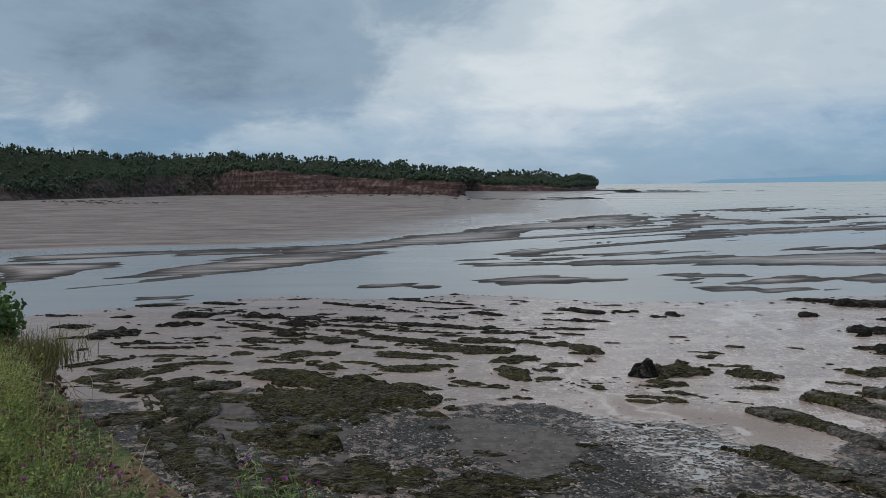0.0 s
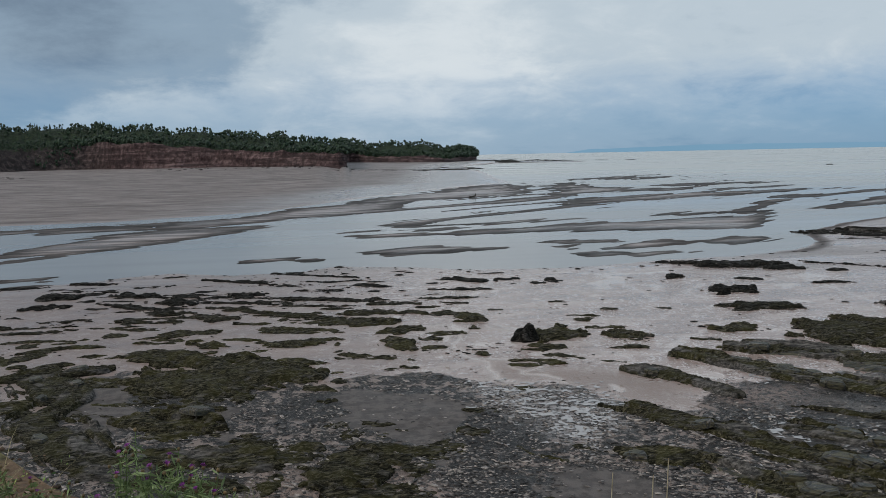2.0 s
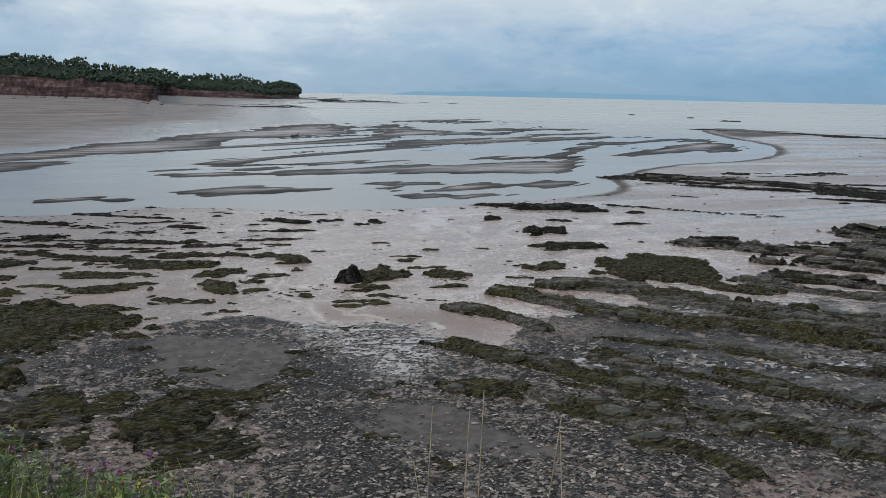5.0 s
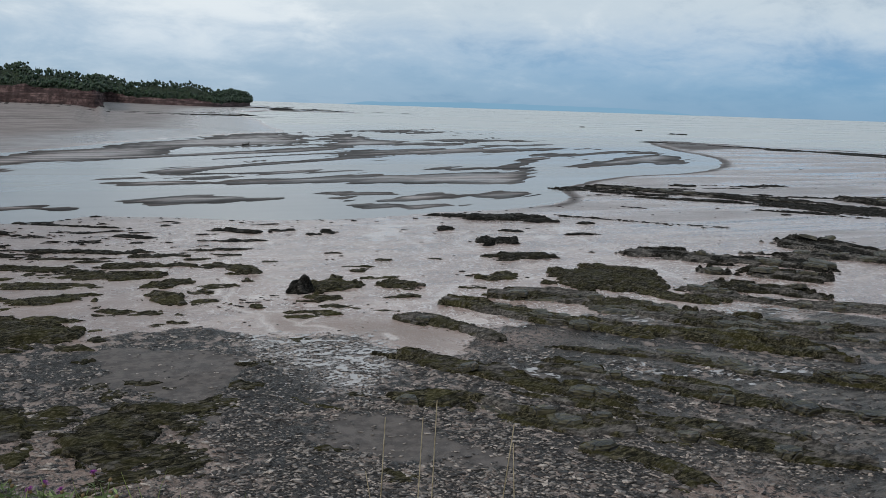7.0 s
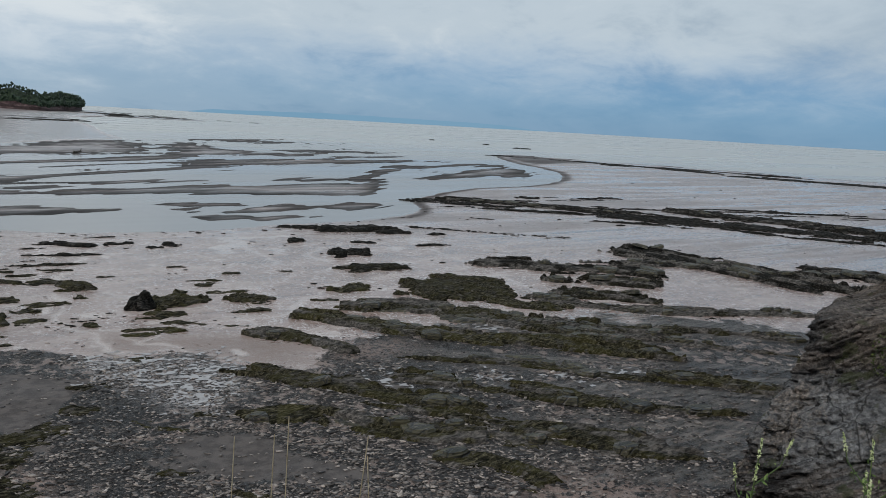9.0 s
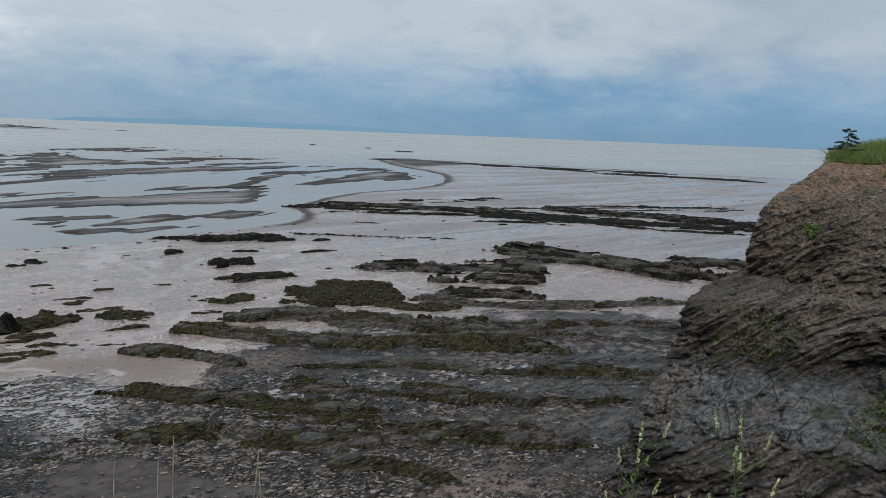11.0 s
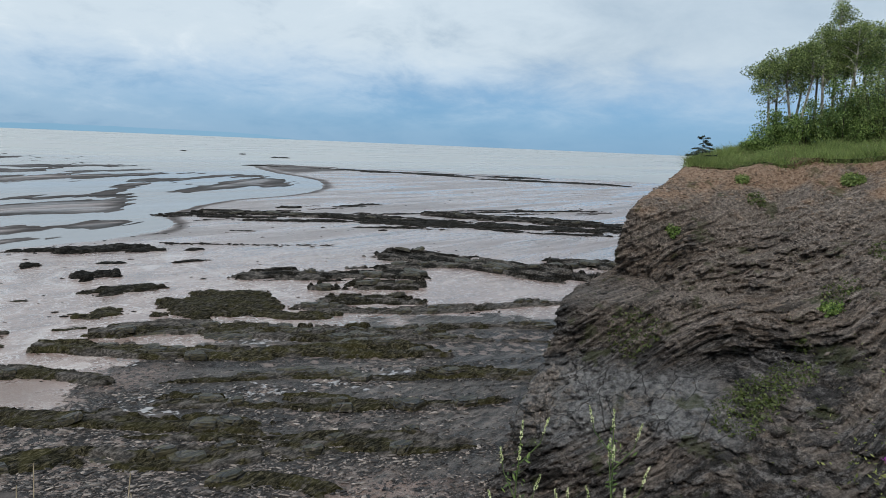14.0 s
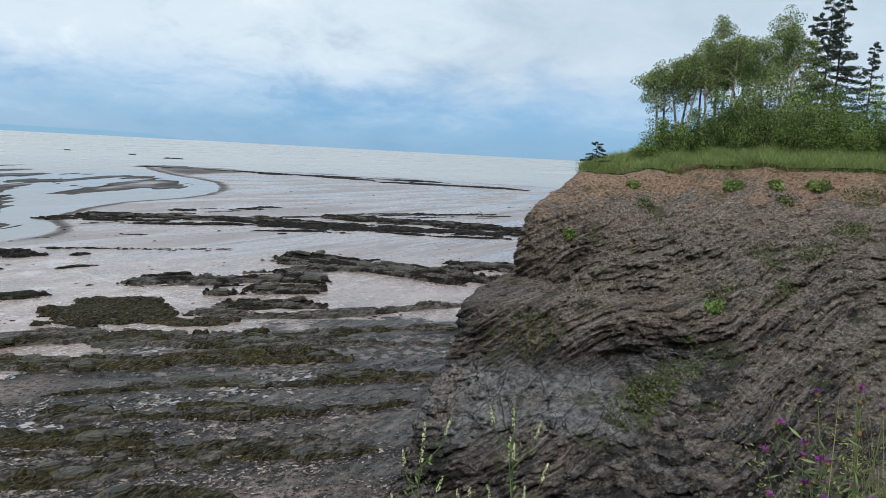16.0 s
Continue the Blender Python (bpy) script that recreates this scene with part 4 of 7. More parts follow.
def far_coast():
    q, x, y, nx, ny, cliff, tree, az = coast_curve()
    # inland is away from the bay
    nx, ny = x / np.hypot(x, y), y / np.hypot(x, y)
    back = np.array([-6, 0, 1.5, 2.5, 3.5, 4.5, 5.5, 6.5, 7.5, 9, 12, 20, 40, 70, 110, 170, 260])
    frac = np.array([-0.35, 0, 0.14, 0.28, 0.42, 0.56, 0.7, 0.83, 0.93, 1.0])
    slope = step(az, 15.5, 18)             # wooded slopes in place of a bare face
    rows, red, green = [], [], []
    base = 3.6 - 3.0 * step(-az, 4, 10)
    for j, b in enumerate(back):
        if j < len(frac):
            z = base + (cliff - base) * frac[j]
            d = b * (1 + 1.8 * slope)
        else:
            t = step(b, 9, 95)
            z = cliff + (tree - 6.0 - cliff) * t
            d = b + 9 * 1.8 * slope
        gully = (fbm(q / 45, q * 0 + 0.3, octaves=3, seed=51) - 0.5) * 14 + (fbm(q / 11, q * 0 + j * 0.13, octaves=4, seed=52, gain=0.6) - 0.5) * 9
        fade = np.clip(1 - max(b - 9, 0) / 30, 0, 1)
        d = d + gully * fade
        z = z + (fbm(q / 16, q * 0 + 0.5, octaves=4, seed=53, gain=0.6) - 0.5) * (7.0 if j > 7 else (3.0 if j > 4 else 0.0)) * (1 if b < 60 else 2)
        rows.append(np.stack([x + nx * d, y + ny * d, z], -1))
        red.append(1 - step(az, 13.5, 18) * 0.85)
        g = np.full(len(q), 1.0 if j > 9 else 0.0) + (0.34 * slope * step(fbm(q / 40, q * 0 + 2, octaves=2, seed=58), 0.35, 0.6)) * (0.4 + 0.09 * j)
        green.append(np.clip(g + 0.12 * (j > 7), 0, 1))
    v = np.stack(rows, 1)
    me = mesh_of("far_cliff", v.reshape(-1, 3), grid_faces(len(q), len(back)), RED)
    give(me, "red", np.stack(red, 1))
    give(me, "green", np.stack(green, 1))
    ob = new("cliff_far", me)
    tagged(ob, "long red sandstone sea cliff under a wood", "cliff", kind="structure")
    # the wood on top and on the slopes
    vs, fs, k = [], [], 0
    for i in range(0, len(q)):
        nb = (11 if az[i] < 14 else 19) if az[i] < 35 else 3
        stand = float(fbm(np.array([q[i] / 20]), np.array([0.7]), octaves=3, seed=66)[0])
        for m in range(nb):
            b = rng.choice([rng.uniform(5, 30), rng.uniform(20, 100), rng.uniform(80, 125)], p=[0.35, 0.35, 0.30])
            sl = slope[i]
            low = sl > 0.3 and rng.random() < 0.55
            if low:
                jj = 1.5 + 8 * rng.uniform(0, 1) ** 0.6
            else:
                jj = np.interp(b, back, np.arange(len(back)))
                if jj < 9:
                    jj = rng.uniform(8.0 if rng.random() < 0.3 else 9.0, 11)
            j0 = int(jj)
            p = v[i, j0] * (1 - (jj - j0)) + v[i, min(j0 + 1, len(back) - 1)] * (jj - j0)
            p = p + np.array([rng.uniform(-2, 2), rng.uniform(-2, 2), 0])
            if low and fbm(q[i] / 22, jj / 9, octaves=2, seed=61) < 0.55:
                continue
            h = rng.uniform(3.0, 6.0) if low else rng.uniform(3.6, 5.6) * (0.8 + 0.5 * stand)
            conifer = rng.random() < (0.55 if az[i] > 9 else 0.3)
            if conifer:
                h *= rng.uniform(0.9, 1.2)
                n_t, rr = 4, h * 0.2
                for t in range(n_t):
                    z0, z1 = p[2] + h * (0.12 + 0.80 * t / n_t), p[2] + h * (0.12 + 0.80 * (t + 1.6) / n_t)
                    z1 = min(z1, p[2] + h * 1.05)
                    rad = rr * (1.0 - 0.8 * t / n_t) * rng.uniform(0.8, 1.2)
                    a0 = rng.uniform(0, 6.28)
                    ring = [(p[0] + rad * rng.uniform(0.6, 1.15) * math.cos(a0 + 6.283 * w / 6), p[1] + rad * rng.uniform(0.6, 1.15) * math.sin(a0 + 6.283 * w / 6), z0 - rng.uniform(0, 0.06) * h) for w in range(6)]
                    vs += ring + [(p[0], p[1], z1)]
                    fs += [(k + w, k + (w + 1) % 6, k + 6) for w in range(6)]
                    k += 7
            else:
                for t in range(3):
                    c = p + np.array([rng.normal(0, 1.3), rng.normal(0, 1.5), h * rng.uniform(0.3, 0.9)])
                    rad = h * rng.uniform(0.15, 0.28)
                    for (ux, uy, uz) in BALL:
                        g = rad * rng.uniform(0.7, 1.25)
                        vs.append((c[0] + ux * g, c[1] + uy * g, c[2] + uz * g * 1.1))
                    fs += [tuple(k + w for w in tri) for tri in BALL_F]
                    k += len(BALL)
    me = mesh_of("far_wood", vs, fs, FOREST, smooth=False)
    tagged(new("far_wood", me), "dense dark green mixed wood of spruce and broadleaf trees", "wood", kind="stuff")


def unit_ball():
    bm = bmesh.new()
    bmesh.ops.create_icosphere(bm, subdivisions=1, radius=1.0)
    bm.verts.index_update()
    v, f = [tuple(q.co) for q in bm.verts], [tuple(w.index for w in p.verts) for p in bm.faces]
    bm.free()
    return v, f


BALL, BALL_F = unit_ball()
far_coast()



def film_pools():
    """Thin standing water on the shingle, broken by stones."""
    for name, poly in (("film_pool", FILM), ("film_pool", RUNNEL), ("film_pool", RUNNEL_B)):
        px, py = np.array(poly).T
        gx, gy = np.meshgrid(np.arange(px.min() - 1, px.max() + 1, 0.075), np.arange(py.min() - 1, py.max() + 1, 0.075), indexing="ij")
        ok = np.clip(inside_distance(poly, gx, gy), -2, 0.8) + 11.0 * (fbm(gx / 0.36, gy / 0.24, octaves=4, seed=44, gain=0.7) - 0.52) > 0
        f = grid_faces(*gx.shape)
        f = f[ok.ravel()[f].all(1)]
        used = np.unique(f)
        back = np.zeros(gx.size, int)
        back[used] = np.arange(len(used))
        v = np.stack([gx, gy, np.full(gx.shape, 0.030)], -1).reshape(-1, 3)[used]
        tagged(new(name, mesh_of(name, v, back[f], PUDDLE)), "thin film of water shining among grey stones", "water", kind="structure")


RUNNEL = [(16, 29), (20, 27.4), (26, 25), (32, 23), (32, 23.6), (26, 25.8), (20, 28.4), (17, 30)]
RUNNEL_B = [(22, 35.4), (28, 33), (36, 32.6), (44, 31), (44, 31.8), (36, 33.6), (28, 34.2), (23, 36.4)]
film_pools()

# ---- rocks and ledges on the shore ----
def ground_at(x, y):
    return float(shore_height(np.array([[x]], float), np.array([[y]], float))[0][0, 0])


ROCK_COUNT = [0]


def rock_arrays(length, width, height, dist, seed, bare):
    """A low flat-topped outcrop, long in x, with tapering ends, a ragged outline and its skirt under the mud."""
    width, height = width * 1.25, height * (0.50 if bare else 0.42)
    px = max(0.085, dist / 1344 * 3.1)
    nu = int(np.clip(length * 1.3 / px, 16, 170))
    nv = int(np.clip(width * 1.7 / px, 10, 64))
    u, v = np.meshgrid(np.linspace(-1, 1, nu), np.linspace(-1, 1, nv), indexing="ij")
    x, y = u * length / 2 * 1.32, v * width / 2 * 1.55
    s = seed * 13.7
    # the axis wanders, so that no two outlines are alike
    sway = (fbm(x / (0.45 * length) + s, 0 * y + s, octaves=2, seed=seed + 2) - 0.5) * width * 0.9
    y = y + sway * (1 - u ** 2)
    rho = np.abs(u) ** 1.7 + np.abs(v) ** 1.6
    wob = fbm(x / (0.30 * width + 0.6) + s, y / (0.22 * width + 0.25) + s, octaves=4, seed=seed)
    lanes = fbm(x / (0.5 * length + 1) + s, y / (0.16 * width + 0.12) + s, octaves=3, seed=seed + 7)
    rag = fbm(x / 0.42 + s, y / 0.22 + s, octaves=3, seed=seed + 9) - 0.5
    env = np.clip(0.88 - rho + (wob - 0.5) * 2.1 + (lanes - 0.5) * 1.2 + rag * 0.9, -0.4, 1.2)
    body = np.clip(env / 0.75, 0, 1) ** 0.55
    lump = fbm(x / 0.7 + s, y / 0.36 + s, octaves=4, seed=seed + 3) - 0.5
    frond = fbm(x / 0.20 + s, y / 0.11 + s, octaves=2, seed=seed + 4) - 0.5
    bed_ = vnoise(x / 2.4 + s, y / 0.30 + 0.8 * wob, seed=seed + 5) - 0.5
    if bare:
        tilt = 0.5 + 0.5 * np.clip(v * 1.3, -1, 1)
        z = height * body * (0.55 + 0.7 * tilt) * (0.7 + 0.7 * wob) + (0.20 * bed_ + 0.12 * lump) * body
        z = np.where(env > 0, np.round(z / 0.10) * 0.10 * 0.75 + z * 0.25, -0.25)
    else:
        z = height * body * (0.55 + 0.9 * np.clip(wob, 0, 1)) + (0.20 * lump + 0.14 * bed_ + 0.08 * frond) * body
        z = np.where(env > 0, z - 0.03 * (1 - body), -0.22 + 0.3 * env)
    z[0, :] = z[-1, :] = z[:, 0] = z[:, -1] = -0.35
    p = np.stack([x, y, z], -1).reshape(-1, 3)
    return p, grid_faces(nu, nv), np.full(len(p), float(step(dist, 50, 68)))


def rock_mesh(length, width, height, dist, seed, mat, bare):
    p, f, far = rock_arrays(length, width, height, dist, seed, bare)
    me = mesh_of("rock", p, f, mat)
    give(me, "far", far)
    return me


def weed_rock(x, y, length, width, height, turn):
    ROCK_COUNT[0] += 1
    d = math.hypot(x, y)
    me = rock_mesh(length, width, height, d, ROCK_COUNT[0], WEED, False)
    ob = new("seaweed_rock", me)
    ob.matrix_basis = pose(x, y, -0.02, 0, 0, turn)
    look_ = "low rock matted with olive-brown rockweed on grey shingle" if d < 42 else ("black weed-covered rock lying in wet pink mud" if d < 90 else "low black reef rock on the outer mud flat")
    return tagged(ob, look_, "rock", group="seaweed rocks on the shore")


def ledge(x, y, length, width, height, turn):
    ROCK_COUNT[0] += 1
    me = rock_mesh(length, width * 0.75, height, math.hypot(x, y), ROCK_COUNT[0], LEDGE, True)
    ob = new("rock_ledge", me)
    ob.matrix_basis = pose(x, y, -0.02, 0, 0, turn)
    return tagged(ob, "bare cracked grey rock ledge patched with seaweed", "rock", group="bare ledges on the shore")


# seaweed rocks in the mud and shingle: x, y, length, width, height, turn
weed_rock(-16.3, 69.3, 4.6, 1.2, 0.57, -23)
weed_rock(-16.2, 64, 6.4, 0.7, 0.45, -40)
weed_rock(-12.7, 64.8, 3.2, 1.1, 0.5, -21)
weed_rock(-12.2, 60.5, 3, 1, 0.44, -21)
weed_rock(-11.5, 67.5, 2.7, 0.5, 0.29, -39)
weed_rock(-13.4, 57.9, 4.5, 0.7, 0.28, -17)
weed_rock(-8.5, 58, 3.1, 1.3, 0.5, -17)
weed_rock(-10.5, 53.1, 4.9, 1, 0.31, 15)
weed_rock(-14.7, 53.8, 1.5, 0.8, 0.32, -17)
weed_rock(-15.1, 56.3, 2.5, 0.5, 0.23, -28)
weed_rock(-7.8, 49.6, 2.7, 0.9, 0.3, -17)
weed_rock(-10.2, 47.6, 5.1, 1.4, 0.43, -8)
weed_rock(-7.2, 63.5, 5.3, 0.7, 0.3, -24)
weed_rock(-7.2, 67.1, 2.7, 1.3, 0.5, -7)
weed_rock(-6.7, 60.4, 6.3, 0.8, 0.41, -34)
weed_rock(-1.9, 57, 6.4, 0.9, 0.4, -38)
weed_rock(-5.3, 55.2, 2.8, 0.7, 0.23, -10)
weed_rock(-2.2, 52.5, 5.3, 1, 0.32, -13)
weed_rock(-1.8, 48.8, 3.9, 1.2, 0.37, -13)
weed_rock(0.1, 63.2, 8.4, 0.9, 0.34, -20)
weed_rock(-1, 60.9, 6.4, 0.5, 0.21, -13)
weed_rock(-8.6, 74.9, 7.5, 0.8, 0.36, -32)
weed_rock(-1.2, 76.9, 9.4, 0.6, 0.27, -30)
weed_rock(3.2, 69.3, 4.5, 0.7, 0.27, -21)
weed_rock(3.1, 57.1, 4.2, 1.3, 0.45, -14)
weed_rock(2.1, 53.8, 4.7, 1.4, 0.45, -2)
weed_rock(0.4, 46.3, 1, 0.5, 0.14, 14)
weed_rock(2.7, 43.8, 4.5, 0.9, 0.25, -28)
weed_rock(-6.0, 41.6, 8.6, 5.0, 0.9, -20)
weed_rock(-6.7, 33.7, 3.2, 1.2, 0.33, -22)
weed_rock(-0.6, 38.8, 2.2, 0.7, 0.21, -36)
weed_rock(4.9, 60.3, 4, 0.9, 0.36, -14)
weed_rock(6.3, 56.5, 1.9, 0.7, 0.25, -11)
weed_rock(8.4, 55.4, 2.7, 0.9, 0.31, -8)
weed_rock(10.2, 53.5, 2.5, 1.5, 0.6, -45)
weed_rock(9.9, 50.4, 0.9, 0.5, 0.16, -6)
weed_rock(10.4, 61.3, 5.5, 0.7, 0.26, -10)
weed_rock(13.1, 70, 4.8, 1.1, 0.45, -37)
weed_rock(11.6, 65.4, 4.8, 0.7, 0.26, -14)
weed_rock(16.7, 69.7, 2.3, 0.8, 0.3, -18)
weed_rock(19, 66.7, 1.3, 0.6, 0.23, -17)
weed_rock(20.6, 67.4, 1.8, 1, 0.39, -7)
weed_rock(4.5, 50.8, 3.2, 1.1, 0.36, 14)
weed_rock(4.1, 47, 3.2, 1.2, 0.54, -58)
weed_rock(6.6, 48.1, 1.6, 0.8, 0.23, 0)
weed_rock(6.4, 45.5, 1.6, 0.9, 0.25, 3)
weed_rock(7.5, 44.8, 0.5, 0.2, 0.12, -17)
weed_rock(3.1, 41.5, 1.2, 0.4, 0.12, -11)
weed_rock(4.5, 41.6, 1.3, 0.4, 0.12, -17)
weed_rock(8.9, 43.4, 1.1, 0.6, 0.16, -30)
weed_rock(14.6, 47.3, 4, 1.9, 0.7, 20)
weed_rock(13, 44.3, 2.3, 1.1, 0.3, -17)
weed_rock(18, 51.3, 1.7, 0.7, 0.23, 3)
weed_rock(18.6, 48.4, 2.4, 0.5, 0.16, -9)
weed_rock(19.1, 46, 2.7, 1.8, 0.55, -34)
weed_rock(11.4, 41.1, 3.3, 0.9, 0.22, -14)
weed_rock(13.9, 41.8, 2.8, 0.6, 0.16, -30)
weed_rock(15.6, 40.4, 1.8, 0.3, 0.12, -25)
weed_rock(36.1, 75.1, 3.5, 0.7, 0.26, -18)
weed_rock(41.1, 72.5, 9, 2.1, 0.79, -18)
weed_rock(44.9, 68.9, 3.9, 1.5, 0.56, -24)
weed_rock(32.5, 66.8, 1.4, 1.3, 0.53, -46)
weed_rock(33.5, 58.8, 3.8, 1.8, 0.8, 4)
weed_rock(37.9, 63.8, 2.6, 0.7, 0.26, -18)
weed_rock(44.5, 60.3, 3.6, 0.8, 0.3, -18)
weed_rock(48.5, 66.2, 2.3, 0.9, 0.36, -18)
weed_rock(32.1, 52, 5.2, 1.5, 0.57, -20)
weed_rock(26.9, 46.1, 3.2, 1.2, 0.39, -17)
weed_rock(23.5, 43.9, 1.6, 0.6, 0.19, -33)
weed_rock(25, 53.5, 1.4, 0.4, 0.17, -45)
weed_rock(25.2, 41.2, 3.6, 1.1, 0.32, -21)
weed_rock(34.4, 43.4, 7, 5.1, 0.8, -53)
weed_rock(35.6, 37.6, 5.4, 1.5, 0.48, -57)
weed_rock(-3.5, 31.1, 1.9, 1.9, 0.42, -3)
weed_rock(-1.8, 29.8, 2.2, 1.6, 0.34, -9)
weed_rock(0.2, 27.8, 2.9, 2.5, 0.61, -35)
weed_rock(2.6, 29.4, 2.9, 1.6, 0.35, -24)
weed_rock(0.1, 33, 0.9, 0.5, 0.13, -35)
weed_rock(0.8, 31.9, 1.1, 0.7, 0.17, -23)
weed_rock(-2.5, 27.4, 1, 0.9, 0.2, -2)
weed_rock(0.8, 24.5, 1.5, 0.7, 0.14, -24)
weed_rock(-4.9, 27.6, 2.9, 1.3, 0.38, -33)
weed_rock(8.2, 28.1, 2.2, 0.5, 0.12, -48)
weed_rock(10.1, 28.1, 1.3, 0.6, 0.12, -24)
weed_rock(7.5, 23.9, 1.2, 0.2, 0.12, -27)
weed_rock(8.7, 21.3, 2.2, 0.6, 0.13, -35)
weed_rock(-32.2, 65, 3.3, 1.1, 0.46, 5)
weed_rock(-27.5, 61.6, 3.9, 1.9, 0.74, 4)
weed_rock(-29.6, 60.2, 3.1, 0.5, 0.23, -3)
weed_rock(-24.4, 57.7, 2.7, 1, 0.43, -8)
weed_rock(-27.1, 55.7, 0.8, 0.4, 0.17, 11)
weed_rock(-24.4, 51.3, 4.7, 0.8, 0.28, 36)
weed_rock(-20.8, 47.6, 6, 1.2, 0.39, 36)
weed_rock(-17.6, 50.5, 3.4, 0.8, 0.26, 19)
weed_rock(-20.7, 45.3, 3.9, 0.7, 0.22, 1)
weed_rock(-18.4, 42.8, 2.2, 0.5, 0.16, 4)
weed_rock(-17.3, 44.9, 4.4, 1.5, 0.43, 29)
weed_rock(-23.7, 70.3, 3.4, 1.5, 0.61, -9)
weed_rock(-23.2, 65.6, 3.3, 1.3, 0.54, -4)
weed_rock(-30, 69.9, 1.9, 0.7, 0.31, -4)
weed_rock(-22.5, 77.3, 3.9, 1, 0.42, -15)
weed_rock(-28.7, 76.6, 4.8, 0.6, 0.24, -4)
weed_rock(-36.6, 71.3, 4.3, 0.7, 0.33, -12)
weed_rock(67.8, 44, 1.8, 0.7, 0.3, -29)
# low black reef further out
weed_rock(71.7, 90.9, 14.5, 1.6, 0.49, -47)
weed_rock(77.7, 81.2, 15.5, 1.6, 0.48, -38)
weed_rock(91, 69, 18.2, 2.9, 0.64, -33)
weed_rock(96.2, 59.2, 15.3, 3.5, 0.64, -50)
weed_rock(102.8, 49.6, 15, 3.5, 0.64, -51)
weed_rock(82.4, 66.4, 9.6, 1.1, 0.34, -42)
weed_rock(97.2, 46.6, 12.9, 1.1, 0.35, -53)
weed_rock(90.9, 97.1, 3.8, 1.8, 0.53, -44)
weed_rock(107.6, 93.7, 5.1, 1.3, 0.46, -14)
weed_rock(227.5, 192.8, 13.3, 6.7, 0.64, -43)
weed_rock(233.6, 172.6, 30.5, 5.5, 0.64, -85)
weed_rock(238.4, 134, 29.2, 7.6, 0.64, -63)
weed_rock(246.1, 112.9, 23.8, 7.3, 0.64, -76)
weed_rock(63.2, 76.3, 3.5, 0.7, 0.22, -44)
weed_rock(90.6, 81.3, 12.7, 1.5, 0.45, -55)
# bare grey ledges
ledge(26.9, 39.2, 5.9, 0.8, 0.33, -27)
ledge(30.6, 34.5, 5.6, 1.2, 0.46, -38)
ledge(32.9, 30, 4.2, 0.8, 0.33, -29)
ledge(31.8, 22.3, 2.2, 0.8, 0.28, -45)
ledge(14.6, 24.9, 1.1, 0.6, 0.19, -61)
ledge(27.1, 28.1, 1.8, 0.5, 0.16, -39)

def strew(n, x0, y0, x1, y1, spread, length, width, height, seed, label, mat, bare=False):
    """Broken pieces of a bed strewn along a line of outcrop."""
    rnd = np.random.default_rng(seed)
    along = math.atan2(y1 - y0, x1 - x0)
    V, F, D, k = [], [], [], 0
    for i in range(n):
        t, o, a = rnd.random(), rnd.normal(0, spread), along + rnd.normal(0, 0.07)
        x, y = x0 + (x1 - x0) * t - math.sin(along) * o, y0 + (y1 - y0) * t + math.cos(along) * o
        p, f, far = rock_arrays(length * rnd.uniform(0.4, 1.3), width * rnd.uniform(0.5, 1.3), height * rnd.uniform(0.5, 1.1), math.hypot(x, y), 1000 + seed * 50 + i, bare)
        q = p.copy()
        q[:, 0], q[:, 1] = p[:, 0] * math.cos(a) - p[:, 1] * math.sin(a) + x, p[:, 0] * math.sin(a) + p[:, 1] * math.cos(a) + y
        q[:, 2] += max(ground_at(x, y), -0.1) - 0.02
        V.append(q)
        F.append(f + k)
        D.append(far)
        k += len(q)
    name = "rubble_ledge" if bare else "weed_patch"
    me = mesh_of(name, np.concatenate(V), np.concatenate(F), mat)
    give(me, "far", np.concatenate(D))
    tagged(new(name, me), label, "rocks", kind="stuff")


# outer reef
REEF = "thin black reef beds on the outer flat"
strew(26, 66, 99, 92, 80, 2.2, 6, 0.7, 0.3, 1, REEF, WEED)
strew(34, 86, 80, 98, 52, 3.0, 9, 1.0, 0.4, 2, REEF, WEED)
strew(16, 66, 96, 110, 92, 3.0, 7, 0.6, 0.22, 3, REEF, WEED)
strew(16, 96, 78, 140, 60, 3.0, 10, 1.0, 0.35, 15, REEF, WEED)
strew(14, 208, 246, 232, 206, 2.0, 9, 1.2, 0.4, 16, "low reef along the outer edge of the flat", WEED)
strew(24, 222, 214, 262, 134, 3.5, 14, 1.8, 0.55, 4, "low reef along the outer edge of the flat", WEED)
# reefs and boulders off the far headland
strew(30, 285, 1330, 308, 850, 26, 30, 5, 1.2, 19, "low dark reef running out from the headland", WEED)
strew(26, 195, 1000, 290, 900, 30, 34, 5, 1.2, 20, "low dark reef running out from the headland", WEED)
strew(26, 30, 560, 112, 560, 26, 16, 2.2, 0.7, 21, "dark rocks strewn along the far beach", WEED)
strew(60, -262, 520, -190, 486, 16, 2.6, 1.3, 0.9, 22, "dark rocks strewn along the far beach", WEED)
strew(40, -120, 610, 20, 560, 14, 2.6, 1.3, 0.9, 23, "dark rocks strewn along the far beach", WEED)
# beds between the mud and the cliff
W_MAT = "broken low beds matted with rockweed"
strew(8, 0.6, 29.2, 4.5, 28.8, 0.8, 2.4, 1.0, 0.22, 31, W_MAT, WEED)
strew(8, 0.3, 25.2, 2.6, 25.4, 0.8, 2.2, 1.0, 0.22, 32, W_MAT, WEED)
strew(12, -24, 60, 4, 58, 4.0, 6.5, 0.7, 0.2, 35, W_MAT, WEED)
